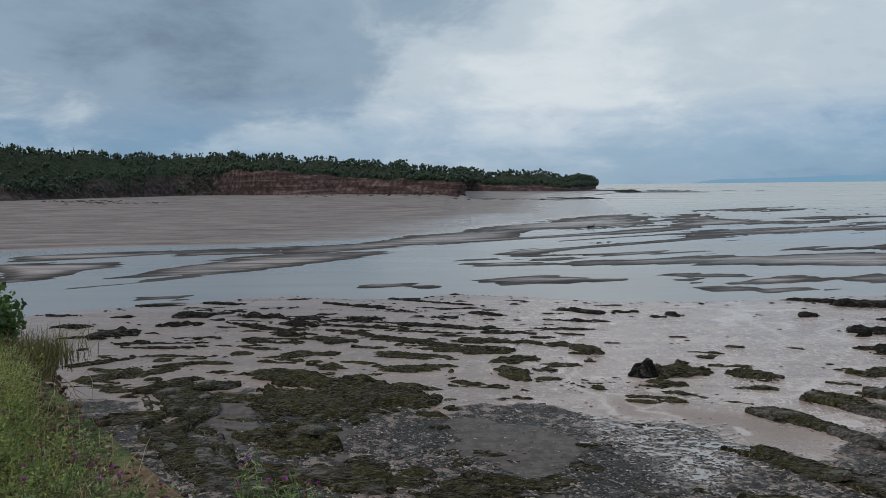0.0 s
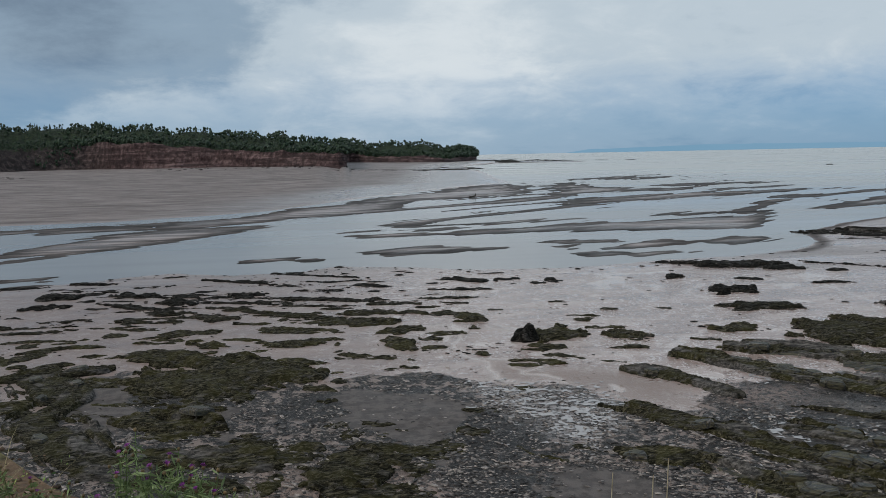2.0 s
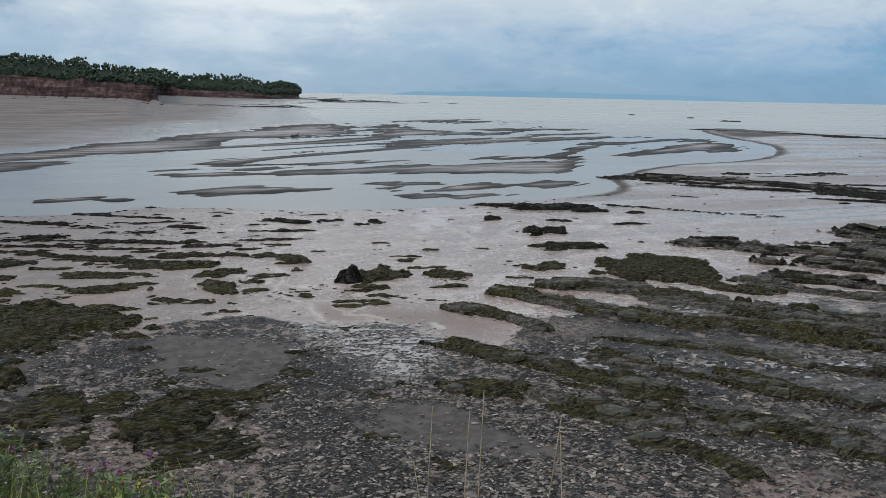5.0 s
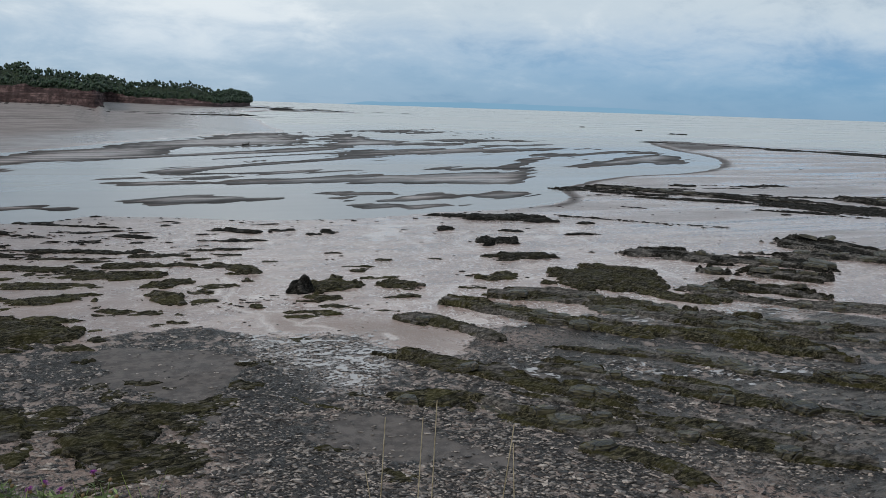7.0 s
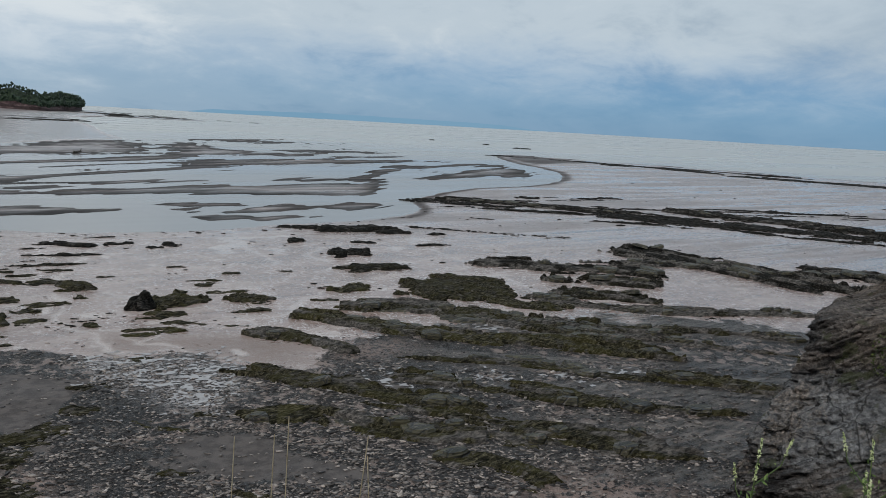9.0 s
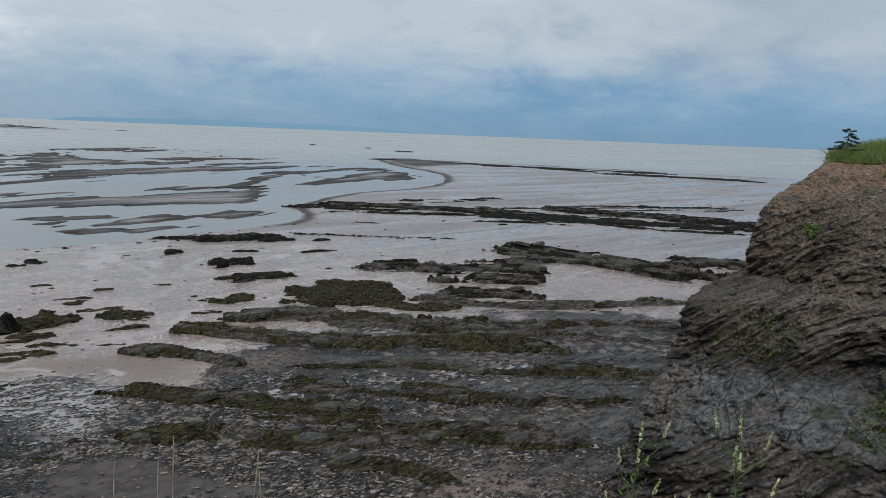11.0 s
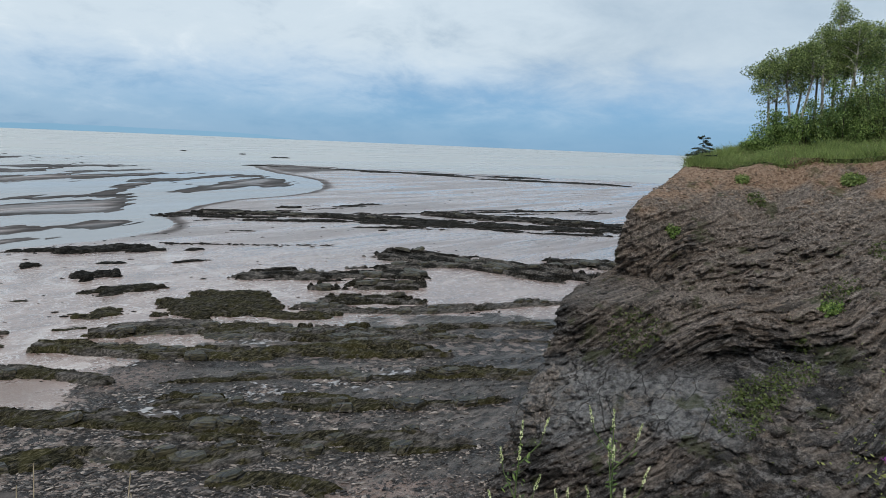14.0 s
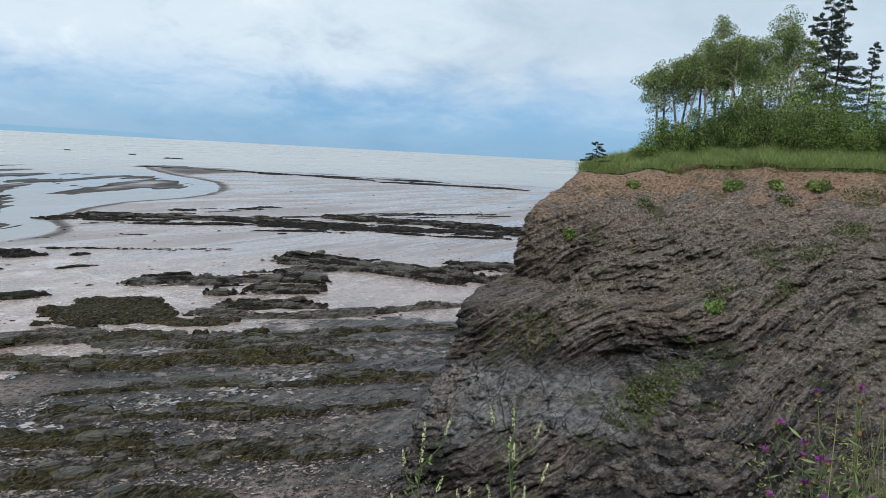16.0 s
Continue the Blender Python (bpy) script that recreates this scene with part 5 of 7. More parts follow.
# small clumps among the mud rocks
strew(46, -26, 62, 22, 54, 8.0, 2.0, 0.6, 0.2, 10, "broken low beds matted with rockweed", WEED)
strew(30, -24, 68, 6, 64, 5.0, 3.4, 0.7, 0.22, 13, "broken low beds matted with rockweed", WEED)
strew(26, -22, 50, 0, 44, 4.5, 2.6, 0.7, 0.22, 14, "broken low beds matted with rockweed", WEED)
strew(26, -26, 72, 16, 74, 3.5, 3.2, 0.5, 0.14, 11, "broken low beds matted with rockweed", WEED)
strew(22, -12, 40, 8, 30, 4.0, 1.3, 0.6, 0.2, 12, "broken low beds matted with rockweed", WEED)


def slab_meshes():
    """Angular blocks of bedded rock with a stepped, chipped top."""
    out = []
    for k in range(7):
        rnd = np.random.default_rng(700 + k)
        m = 7
        ang = np.sort(np.linspace(0, 6.283, m, endpoint=False) + rnd.uniform(-0.3, 0.3, m))
        r = rnd.uniform(0.75, 1.15, m)
        x, y = np.cos(ang) * r, np.sin(ang) * r
        v, f = [], []
        for sc, zz in ((1.06, -1.0), (1.0, 0.35), (0.94, 0.5), (0.80, 0.55), (0.74, 0.95)):
            v += [(x[i] * sc + (0.12 if zz > 0.5 else 0), y[i] * sc, zz + rnd.uniform(-0.06, 0.06)) for i in range(m)]
        for w in range(4):
            f += [(w * m + i, w * m + (i + 1) % m, (w + 1) * m + (i + 1) % m, (w + 1) * m + i) for i in range(m)]
        f.append(tuple(range(4 * m, 5 * m)))
        out.append(mesh_of("slab", v, f, LEDGE, False))
    return out


SLABS = slab_meshes()


def bed(line, width, height=0.34, bare=0.0):
    """A long low bed of rock running along the strike: a ragged weedy back, a steeper seaward edge, lanes and gaps."""
    ROCK_COUNT[0] += 1
    seed = ROCK_COUNT[0]
    p = np.array(line, float)
    q = np.concatenate([[0], np.cumsum(np.hypot(*np.diff(p, axis=0).T))])
    d = float(np.hypot(*p.mean(0)))
    px = max(0.09, d / 1344 * 2.9)
    over = 0.08 * q[-1]
    t = np.linspace(-over, q[-1] + over, int(np.clip(q[-1] * 1.16 / px, 30, 330)))
    cx, cy = np.interp(t, q, p[:, 0]), np.interp(t, q, p[:, 1])
    e0, e1 = (p[1] - p[0]) / (q[1] - q[0]), (p[-1] - p[-2]) / (q[-1] - q[-2])
    cx, cy = cx + e0[0] * np.minimum(t, 0) + e1[0] * np.maximum(t - q[-1], 0), cy + e0[1] * np.minimum(t, 0) + e1[1] * np.maximum(t - q[-1], 0)
    k = np.ones(9) / 9
    for _ in range(3):
        cx[4:-4], cy[4:-4] = np.convolve(cx, k, "valid"), np.convolve(cy, k, "valid")
    tx, ty = np.gradient(cx), np.gradient(cy)
    n = np.hypot(tx, ty)
    v = np.linspace(-1, 1, int(np.clip(width * 1.2 / px, 14, 70)))
    T, Vv = np.meshgrid(t, v, indexing="ij")
    o = Vv * width * (0.55 if d < 40 else 0.45)
    x, y = cx[:, None] - (ty / n)[:, None] * o, cy[:, None] + (tx / n)[:, None] * o
    s = seed * 7.3
    ends = np.clip(np.minimum(T + over, q[-1] + over - T) / (0.16 * q[-1]), 0, 1)
    lanes = fbm(T / 6.0 + s, o / 0.42 + 1.5 * fbm(T / 5 + s, o * 0, octaves=2, seed=seed), octaves=4, seed=seed + 1)
    gaps = fbm(T / 2.2 + s, o / 0.9 + s, octaves=4, seed=seed + 2)
    rag = fbm(T / 0.45 + s, o / 0.22 + s, octaves=3, seed=seed + 3) - 0.5
    env = 0.62 * ends - 0.08 - np.abs(Vv) ** 1.8 * 0.95 + (lanes - 0.5) * 1.5 + (gaps - 0.5) * 1.7 + rag * 0.6
    body = step(env, 0.0, 0.30)
    side = 0.72 + 0.28 * Vv
    lump = fbm(T / 0.7 + s, o / 0.34 + s, octaves=4, seed=seed + 4) - 0.5
    frond = fbm(T / 0.2 + s, o / 0.10 + s, octaves=2, seed=seed + 5) - 0.5
    z = height * body * side * (0.45 + 1.0 * lanes) + (0.16 * lump + 0.07 * frond) * body
    open_rock = np.clip(step(fbm(T / 1.7 + s, o / 0.7 + s, octaves=3, seed=seed + 6), 0.62 - 0.32 * bare, 0.70 - 0.32 * bare), 0, 1)
    z = np.where(open_rock > 0.5, np.round(z / 0.09) * 0.09, z)
    z = np.where(env > 0, z, -0.2 + 0.3 * np.maximum(env, -0.4))
    z[0, :] = z[-1, :] = z[:, 0] = z[:, -1] = -0.35
    c = p.mean(0)
    me = mesh_of("weedy_bed", np.stack([x - c[0], y - c[1], z], -1).reshape(-1, 3), grid_faces(*x.shape), WEED)
    give(me, "far", np.full(x.size, float(step(d, 38, 70))))
    give(me, "bare", open_rock)
    ob = new("rock_bed", me)
    ob.matrix_basis = Matrix.Translation((c[0], c[1], -0.01))
    rnd = np.random.default_rng(3000 + seed)
    crest = np.argwhere((env > 0.35) & (np.abs(Vv) < 0.75))
    for _ in range(int(min(q[-1], 30) * (0.25 + 0.7 * bare))):
        i, j = crest[rnd.integers(0, len(crest))]
        m = SLABS[int(rnd.integers(0, len(SLABS)))]
        size = rnd.uniform(0.22, 0.58) * (1.0 if d < 60 else 1.6)
        a = math.degrees(math.atan2(ty[i], tx[i])) + rnd.normal(0, 14)
        sl = piece("slab", m, ob, "bare cracked grey slab")
        sl.matrix_basis = pose(x[i, j] - c[0], y[i, j] - c[1], z[i, j] + 0.02, rnd.normal(0, 6), rnd.normal(0, 6), a) @ Matrix.Diagonal((size * 1.5, size, 0.16, 1))
    look_ = "long low rock bed matted with olive rockweed on the shingle" if d < 40 else "long dark ledge of broken weedy rock in the mud"
    return tagged(ob, look_, "rock", group="tilted beds on the shore")


# weed masses below the bluff, and the outer reef
bed([(-18.2, 44.1), (-15.2, 44.2), (-12.7, 44.9)], 2.2, 0.4, 0.0)
bed([(-15.7, 44.0), (-13.2, 39.6), (-14.2, 36.0), (-12.0, 33.6), (-10.6, 31.0), (-7.8, 29.1)], 4.4, 0.28, 0.0)
bed([(-9.7, 36.0), (-7.0, 34.5), (-5.0, 33.6)], 2.2, 0.45, 0.0)
bed([(-8.3, 30.8), (-5.4, 30.2), (-2.3, 29.2)], 2.0, 0.4, 0.1)
bed([(-20.8, 38.9), (-17.9, 37.9), (-15.0, 38.6)], 1.8, 0.35, 0.0)
bed([(103.0, 74.0), (107.0, 64.0), (110.0, 55.0), (112.0, 46.0), (114.0, 37.0)], 8.0, 0.6, 0.0)
bed([(74.5, 97.5), (81.5, 87.0), (88.0, 78.5), (92.0, 72.0)], 4.0, 0.45, 0.0)
# beds running out from the foot of the cliff: line of the crest, width, height, how bare
bed([(20.8, 39.8), (23.1, 36.7), (26.9, 31.9), (31.3, 28.4), (34.1, 25.0)], 3.0, 0.42, 0.1)
bed([(24.6, 40.9), (28.8, 38.7), (31.0, 34.4), (32.5, 32.4), (37.4, 27.6)], 3.5, 0.45, 0.5)
bed([(41.8, 50.0), (45.2, 48.8), (46.6, 46.5), (50.9, 44.2), (53.4, 40.2)], 5.0, 0.45, 0.2)
bed([(43.4, 43.2), (46.8, 40.6), (50.1, 37.6)], 3.6, 0.5, 0.4)
bed([(39.9, 39.0), (45.5, 34.0)], 3.6, 0.35, 0.2)
bed([(16.2, 38.5), (18.0, 36.2), (19.4, 33.1)], 1.8, 0.35, 0)
bed([(13.1, 32.6), (15.5, 29.7), (17.8, 26.2), (20.3, 22.6)], 2.5, 0.3, 0)
bed([(19.1, 29.0), (22.1, 26.0), (24.6, 22.5), (27.4, 19.7)], 1.9, 0.26, 0.1)
bed([(11.0, 27.7), (13.8, 26.4), (15.1, 24.0), (18.0, 21.5)], 1.8, 0.28, 0.3)
bed([(15.8, 20.5), (17.2, 19.3), (18.0, 16.9)], 1.9, 0.2, 0)
bed([(19.8, 22.0), (22.4, 19.3), (24.0, 17.1)], 1.5, 0.24, 0.1)
bed([(21.8, 30.8), (25.5, 28.4), (28.0, 25.2), (30.5, 22.2)], 1.2, 0.18, 0.3)
bed([(20.8, 40.1), (27.2, 31.8), (36.3, 27.6), (41.7, 20.9)], 1.4, 0.22, 0.7)
bed([(31.2, 22.9), (32.9, 20.5), (35.2, 18.1)], 2.0, 0.3, 0.4)
bed([(61.4, 51.0), (62.5, 47.3), (63.0, 37.4), (64.0, 29.7)], 7.8, 0.6, 0.3)
bed([(53.7, 46.7), (61.3, 42.8), (66.6, 34.5), (74.8, 32.3)], 3.1, 0.35, 0.6)
bed([(18.8, 20.9), (21.5, 18.4), (24.5, 15.9)], 1.2, 0.2, 0.2)
bed([(37.0, 38.5), (42.2, 32.3), (53.1, 25.9)], 2.9, 0.28, 0.8)
bed([(28.8, 38.1), (33.6, 31.9), (43.1, 25.3), (45.4, 22.8)], 1.6, 0.25, 0.9)
bed([(26.8, 20.6), (29.0, 18.0), (30.5, 17.4)], 1.2, 0.2, 0.4)
bed([(23.5, 25.4), (25.7, 22.0), (26.4, 20.3)], 1.5, 0.25, 0.2)
bed([(71.6, 37.1), (73.3, 33.5), (72.3, 30.0)], 5.0, 0.5, 0.4)

def pointed_rock():
    """The upright dark boulder beside a weed mound."""
    bm = bmesh.new()
    bmesh.ops.create_icosphere(bm, subdivisions=4, radius=1.0)
    for w in bm.verts:
        c = w.co.copy()
        k = 1 + 0.35 * (noise.noise(c * 1.3) + 0.5 * noise.noise(c * 3.1))
        lean = max(c.z, 0)
        w.co = Vector((c.x * k * (1 - 0.55 * lean) + 0.25 * lean, c.y * k * (1 - 0.5 * lean), c.z * (1.0 if c.z > 0 else 0.3) * k))
    me = bpy.data.meshes.new("pointed_boulder")
    bm.to_mesh(me)
    bm.free()
    me.polygons.foreach_set("use_smooth", [True] * len(me.polygons))
    me.materials.append(WEED)
    give(me, "far", np.ones(len(me.vertices)))
    ob = new("boulder", me)
    ob.matrix_basis = pose(12.45, 46.4, 0.0, 0, 0, 20) @ Matrix.Diagonal((1.0, 0.8, 1.0, 1))
    tagged(ob, "pointed dark boulder with seaweed in wet mud", "rock")


pointed_rock()


def islet(x, y, length, turn):
    ROCK_COUNT[0] += 1
    me = rock_mesh(length, 3.0, 1.0, 400, ROCK_COUNT[0], WEED, False)
    ob = new("islet", me)
    ob.matrix_basis = pose(x, y, 0.0, 0, 0, turn)
    tagged(ob, "flat black rock awash in the open water", "rock", group="rocks awash offshore")


islet(321, 446, 3.4, -38)
islet(323, 388, 3.4, -40)
islet(303, 336, 4.0, -42)
islet(307, 332, 5.0, -42)


def driftwood():
    """A stranded dark stump on a sand bar."""
    bm = bmesh.new()
    for (a, b, r0, r1) in (((-0.9, 0, 0.12), (0.7, 0.05, 0.35), 0.20, 0.12), ((0.5, 0, 0.25), (0.75, 0.1, 0.95), 0.12, 0.05), ((-0.6, 0, 0.15), (-0.95, -0.1, 0.6), 0.10, 0.04)):
        a, b = Vector(a), Vector(b)
        q = (b - a).to_track_quat("Z", "Y").to_matrix().to_4x4()
        bmesh.ops.create_cone(bm, cap_ends=True, segments=9, radius1=r0, radius2=r1, depth=(b - a).length, matrix=Matrix.Translation((a + b) / 2) @ q)
    for w in bm.verts:
        w.co += Vector((noise.noise(w.co * 5), noise.noise(w.co * 5 + Vector((9, 0, 0))), 0)) * 0.06
    me = bpy.data.meshes.new("driftwood")
    bm.to_mesh(me)
    bm.free()
    me.materials.append(DRIFT)
    ob = new("driftwood", me)
    ob.matrix_basis = pose(39.5, 202, 0.0, 0, 0, 15) @ Matrix.Diagonal((1.2, 1.2, 1.2, 1))
    tagged(ob, "dark stranded tree stump on a sand bar", "driftwood")


driftwood()

def mud_debris():
    """Small dark stones and scraps of weed strewn over the mud, thickest along the strike and at the water's edge."""
    rnd = np.random.default_rng(64)
    n = 60000
    az = np.radians(rnd.uniform(-72, 32, n))
    r = 12 / np.tan(np.radians(rnd.uniform(2.6, 17.5, n)))
    x, y = -np.sin(az) * r, np.cos(az) * r
    h, m = shore_height(x, y)
    near = inside_distance(NEAR_LAND, x, y)
    bu, bv = 0.90 * x - 0.43 * y, 0.43 * x + 0.90 * y
    lines = step(fbm(bu / 14, bv / 1.3, octaves=4, seed=65), 0.52, 0.66)
    spots = step(fbm(x / 5, y / 5, octaves=3, seed=66), 0.50, 0.68)
    edge = np.exp(-((near / (1.2 + r / 60)) ** 2))
    keep = (h > WATER_Z + 0.01) * (near > 0) * (1 - m["shingle"]) * np.clip(0.006 + 0.55 * lines * spots * step(96 - r, 0, 40) * (0.25 + 0.75 * step(16 - x, 0, 20)) + 0.30 * edge * step(110 - r, 0, 20) + 0.03 * lines * step(r, 88, 120), 0, 1)
    ok = np.nonzero(rnd.random(n) < keep)[0][:11000]
    # a trail of stones left along one line of the ebb
    t = rnd.random(260)
    tx, ty = 49.0 + 13.5 * t + rnd.normal(0, 0.3, 260), 72.0 - 12.7 * t + rnd.normal(0, 0.45, 260)
    x, y, r = np.append(x[ok], tx), np.append(y[ok], ty), np.append(r[ok], np.hypot(tx, ty))
    h = np.append(h[ok], np.zeros(260))
    k = len(x)
    size = np.clip(rnd.lognormal(-2.75, 0.55, k), 0.03, 0.34) * np.clip(r / 58, 0.8, 2.0)
    turn = np.radians(rnd.normal(-26, 14, k))
    V, F, base = [], [], 0
    for i in range(len(LUMPS)):
        s = np.nonzero(np.arange(k) % len(LUMPS) == i)[0]
        p, f = LUMPS[i]
        lx, ly, lz = p[:, 0][None] * size[s, None] * 1.7, p[:, 1][None] * size[s, None] * 0.8, p[:, 2][None] * size[s, None] * 0.45
        c, q = np.cos(turn[s])[:, None], np.sin(turn[s])[:, None]
        V.append(np.stack([lx * c - ly * q + x[s, None], lx * q + ly * c + y[s, None], lz + h[s, None]], -1).reshape(-1, 3))
        F.append((base + np.arange(len(s))[:, None, None] * len(p) + f[None]).reshape(-1, 3))
        base += len(s) * len(p)
    me = mesh_of("mud_debris", np.concatenate(V), np.concatenate(F), WEED)
    give(me, "far", np.ones(base))
    tagged(new("mud_debris", me), "small dark stones and weed scraps strewn over wet mud", "stones", kind="stuff")


def lump_shapes():
    out = []
    for s in range(6):
        rnd = np.random.default_rng(80 + s)
        v = np.array(BALL) * rnd.uniform(0.7, 1.25, (len(BALL), 1))
        out.append((v, np.array(BALL_F)))
    return out


LUMPS = lump_shapes()
mud_debris()

# ---- the near bluff and the shale cliff ----
# stations along the cliff: rim x, y, z; foot x, y
STATIONS = [
    (260, 30, 12.0, 262, 40), (190, 40, 12.0, 192, 50), (86, 18, 12.0, 86, 26), (56, 15, 11.9, 54, 21.5), (43, 12.5, 11.7, 39, 16.8),
    (37.5, 11.8, 11.5, 26, 14.6), (35.3, 11.0, 11.4, 21.1, 12.6), (36.0, 8.8, 11.6, 20.2, 9.8), (36.3, 7.1, 11.8, 19.2, 7.2),
    (36.6, 5.1, 12.0, 17.6, 3.6), (37.0, 1.3, 12.2, 15.6, -0.2), (37.0, -1.6, 12.3, 14.0, -2.0), (33, -6, 12.2, 11.6, -1.4),
    (22, -10, 11.6, 9.4, 0.0), (10, -8, 11.0, 8.2, 2.0), (4.2, -3, 10.4, 6.8, 5.0), (2.5, 0, 10.35, 5.0, 8.0), (1.15, 1.85, 10.35, 2.0, 10.0),
    (-1.3, 3.5, 10.35, -2.2, 12.0), (-3.0, 5.58, 10.4, -6.0, 14.5), (-4.5, 7.32, 10.5, -11, 17.5), (-10, 12, 10.7, -20, 22), (-40, 25, 11, -50, 34), (-120, 30, 12, -126, 44), (-300, -40, 12, -310, -30)]
NOSE_Z = [0, 0.032, 0.069, 0.139, 0.205, 0.277, 0.34, 0.403, 0.438, 0.492, 0.563, 0.578, 0.590, 0.618, 0.722, 0.802, 0.851, 0.89, 0.929, 0.981, 1.0]
NOSE_F = [0, 0.016, 0.059, 0.066, 0.084, 0.115, 0.183, 0.229, 0.239, 0.248, 0.269, 0.307, 0.458, 0.559, 0.548, 0.572, 0.600, 0.665, 0.789, 0.901, 0.96]
FACE_Z = [0, 0.15, 0.35, 0.55, 0.75, 0.9, 1.0]
FACE_F = [0, 0.10, 0.28, 0.50, 0.72, 0.90, 1.0]


def cliff_samples():
    s = np.array(STATIONS, float)
    mid = (s[:, :2] + s[:, 3:5]) / 2
    q = np.concatenate([[0], np.cumsum(np.hypot(*np.diff(mid, axis=0).T))])
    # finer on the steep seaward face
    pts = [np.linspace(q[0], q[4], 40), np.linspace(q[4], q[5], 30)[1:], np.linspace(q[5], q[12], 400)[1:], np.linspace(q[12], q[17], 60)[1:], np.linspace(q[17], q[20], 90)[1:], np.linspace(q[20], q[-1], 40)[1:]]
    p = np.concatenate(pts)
    cols = [np.interp(p, q, s[:, k]) for k in range(5)]
    for _ in range(2):
        for c in cols:
            c[1:-1] = (c[:-2] + 2 * c[1:-1] + c[2:]) / 4
    wave = (fbm((p - q[6]) / 1.6, p * 0, octaves=3, seed=70) - 0.5) * step(np.hypot(cols[0], cols[1]), 20, 30)
    cols[2] = cols[2] + 0.5 * wave
    nose = np.exp(-(((p - q[6]) / 3.2) ** 2))
    return p - q[6], cols, nose


def build_cliff():
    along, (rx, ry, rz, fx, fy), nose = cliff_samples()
    nv = 300
    t = np.linspace(-0.06, 1.0, nv)
    A, T = np.meshgrid(along, t, indexing="ij")
    tt = np.clip(T, 0, 1)
    f = nose[:, None] * np.interp(tt, NOSE_Z, NOSE_F) + (1 - nose[:, None]) * np.interp(tt, FACE_Z, FACE_F)
    x = fx[:, None] + (rx - fx)[:, None] * f
    y = fy[:, None] + (ry - fy)[:, None] * f
    z = rz[:, None] * T
    ox, oy = fx - rx, fy - ry
    on = np.hypot(ox, oy)
    ox, oy = (ox / on)[:, None], (oy / on)[:, None]
    # beds: rising inland along the face, folded under the hollow
    warp = fbm(A / 2.6, z / 1.8, octaves=4, seed=71) - 0.5
    s = z - 0.50 * A - 0.55 * np.sin((A - 3.0) * 0.8) * np.exp(-(((z - 4.8) / 2.6) ** 2)) + 0.25 * np.sin(A / 1.7 + z * 0.4) + 0.7 * warp
    low = 1 - step(z, 8.3, 10.6)

    def ledges(freq, seed, run, wob):
        """Beds that jut by different amounts, each with a sharp lower lip."""
        t = s * freq + wob * (fbm(A / 1.3, z / 1.3, octaves=4, seed=seed) - 0.5)
        k = np.floor(t)
        amp = step(fbm(k * 7.31, A * run + k * 1.7, octaves=3, seed=seed + 1), 0.38, 0.66)
        return amp * (1.0 - 0.95 * (t - k)) - 0.3

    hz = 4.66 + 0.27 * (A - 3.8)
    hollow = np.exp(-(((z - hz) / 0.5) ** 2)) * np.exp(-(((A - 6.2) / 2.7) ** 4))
    slab = np.exp(-(((z - 3.5) / 1.2) ** 2)) * np.exp(-(((A - 1.2) / 2.2) ** 2)) + 0.8 * np.exp(-(((z - 3.9) / 0.7) ** 2)) * np.exp(-(((A - 4.9) / 1.9) ** 2))
    firm = (1 - 0.75 * np.clip(slab, 0, 1)) * (0.15 + 0.85 * low)
    beds = 0.22 * ledges(1.15, 72, 0.25, 1.6) + 0.22 * ledges(3.4, 78, 0.9, 2.4) + 0.15 * ledges(7.5, 84, 2.2, 2.2)
    chunk = fbm(A / 2.2, s / 0.8, octaves=4, seed=74) - 0.5
    lamina = fbm(A / 0.5, s / 0.12, octaves=3, seed=79, gain=0.6) - 0.5
    big = fbm(x / 5.0, y / 5.0, z / 4.0, octaves=3, seed=75) - 0.5
    rough_ = fbm(x / 0.45, y / 0.45, z / 0.35, octaves=4, seed=76, gain=0.66) - 0.5
    push = 1.6 * big * (0.4 + 0.6 * low) * (1 - 0.8 * nose[:, None]) + beds * firm + (0.55 * chunk + 0.34 * lamina) * firm + (0.62 + 0.22 * low) * rough_
    push = push - 1.35 * hollow
    # jointed grey slabs stand out at the foot of the nose
    joint = np.floor(A / 0.8 + 0.6 * z + 0.8 * warp) * 3.7 + np.floor(z / 0.9 - 0.5 * A) * 5.3
    push = push + np.clip(slab, 0, 1) * 0.55 * (vnoise(joint, joint * 0.37, seed=77) - 0.5)
    edge = np.minimum(step(1 - T, 0, 0.05), 1.0)
    away = step(np.hypot(x, y), 6, 12)
    push = push * edge * (0.25 + 0.75 * away)
    x, y = x + ox * push, y + oy * push
    z = z + 0.12 * chunk * edge * away
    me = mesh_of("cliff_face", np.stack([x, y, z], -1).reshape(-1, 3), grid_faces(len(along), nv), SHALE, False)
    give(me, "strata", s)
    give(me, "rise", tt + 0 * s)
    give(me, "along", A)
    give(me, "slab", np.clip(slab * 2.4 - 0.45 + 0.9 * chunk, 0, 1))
    # darkening mask: the recess, its shade painted, and the black nose block
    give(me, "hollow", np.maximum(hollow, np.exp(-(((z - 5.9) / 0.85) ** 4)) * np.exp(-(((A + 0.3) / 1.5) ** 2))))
    ob = new("cliff_near", me)
    tagged(ob, "steep dark folded shale cliff with orange soil under the turf", "cliff", kind="structure")
    # turf on top, from the rim inland
    n = len(along)
    bm = bmesh.new()
    rim = [bm.verts.new((rx[i] + ox[i, 0] * 0.25, ry[i] + oy[i, 0] * 0.25, rz[i] + 0.05)) for i in range(n)]
    tail = [bm.verts.new(p) for p in ((-320, -300, 13), (0, -500, 14), (400, -300, 13))]
    loop = rim + tail
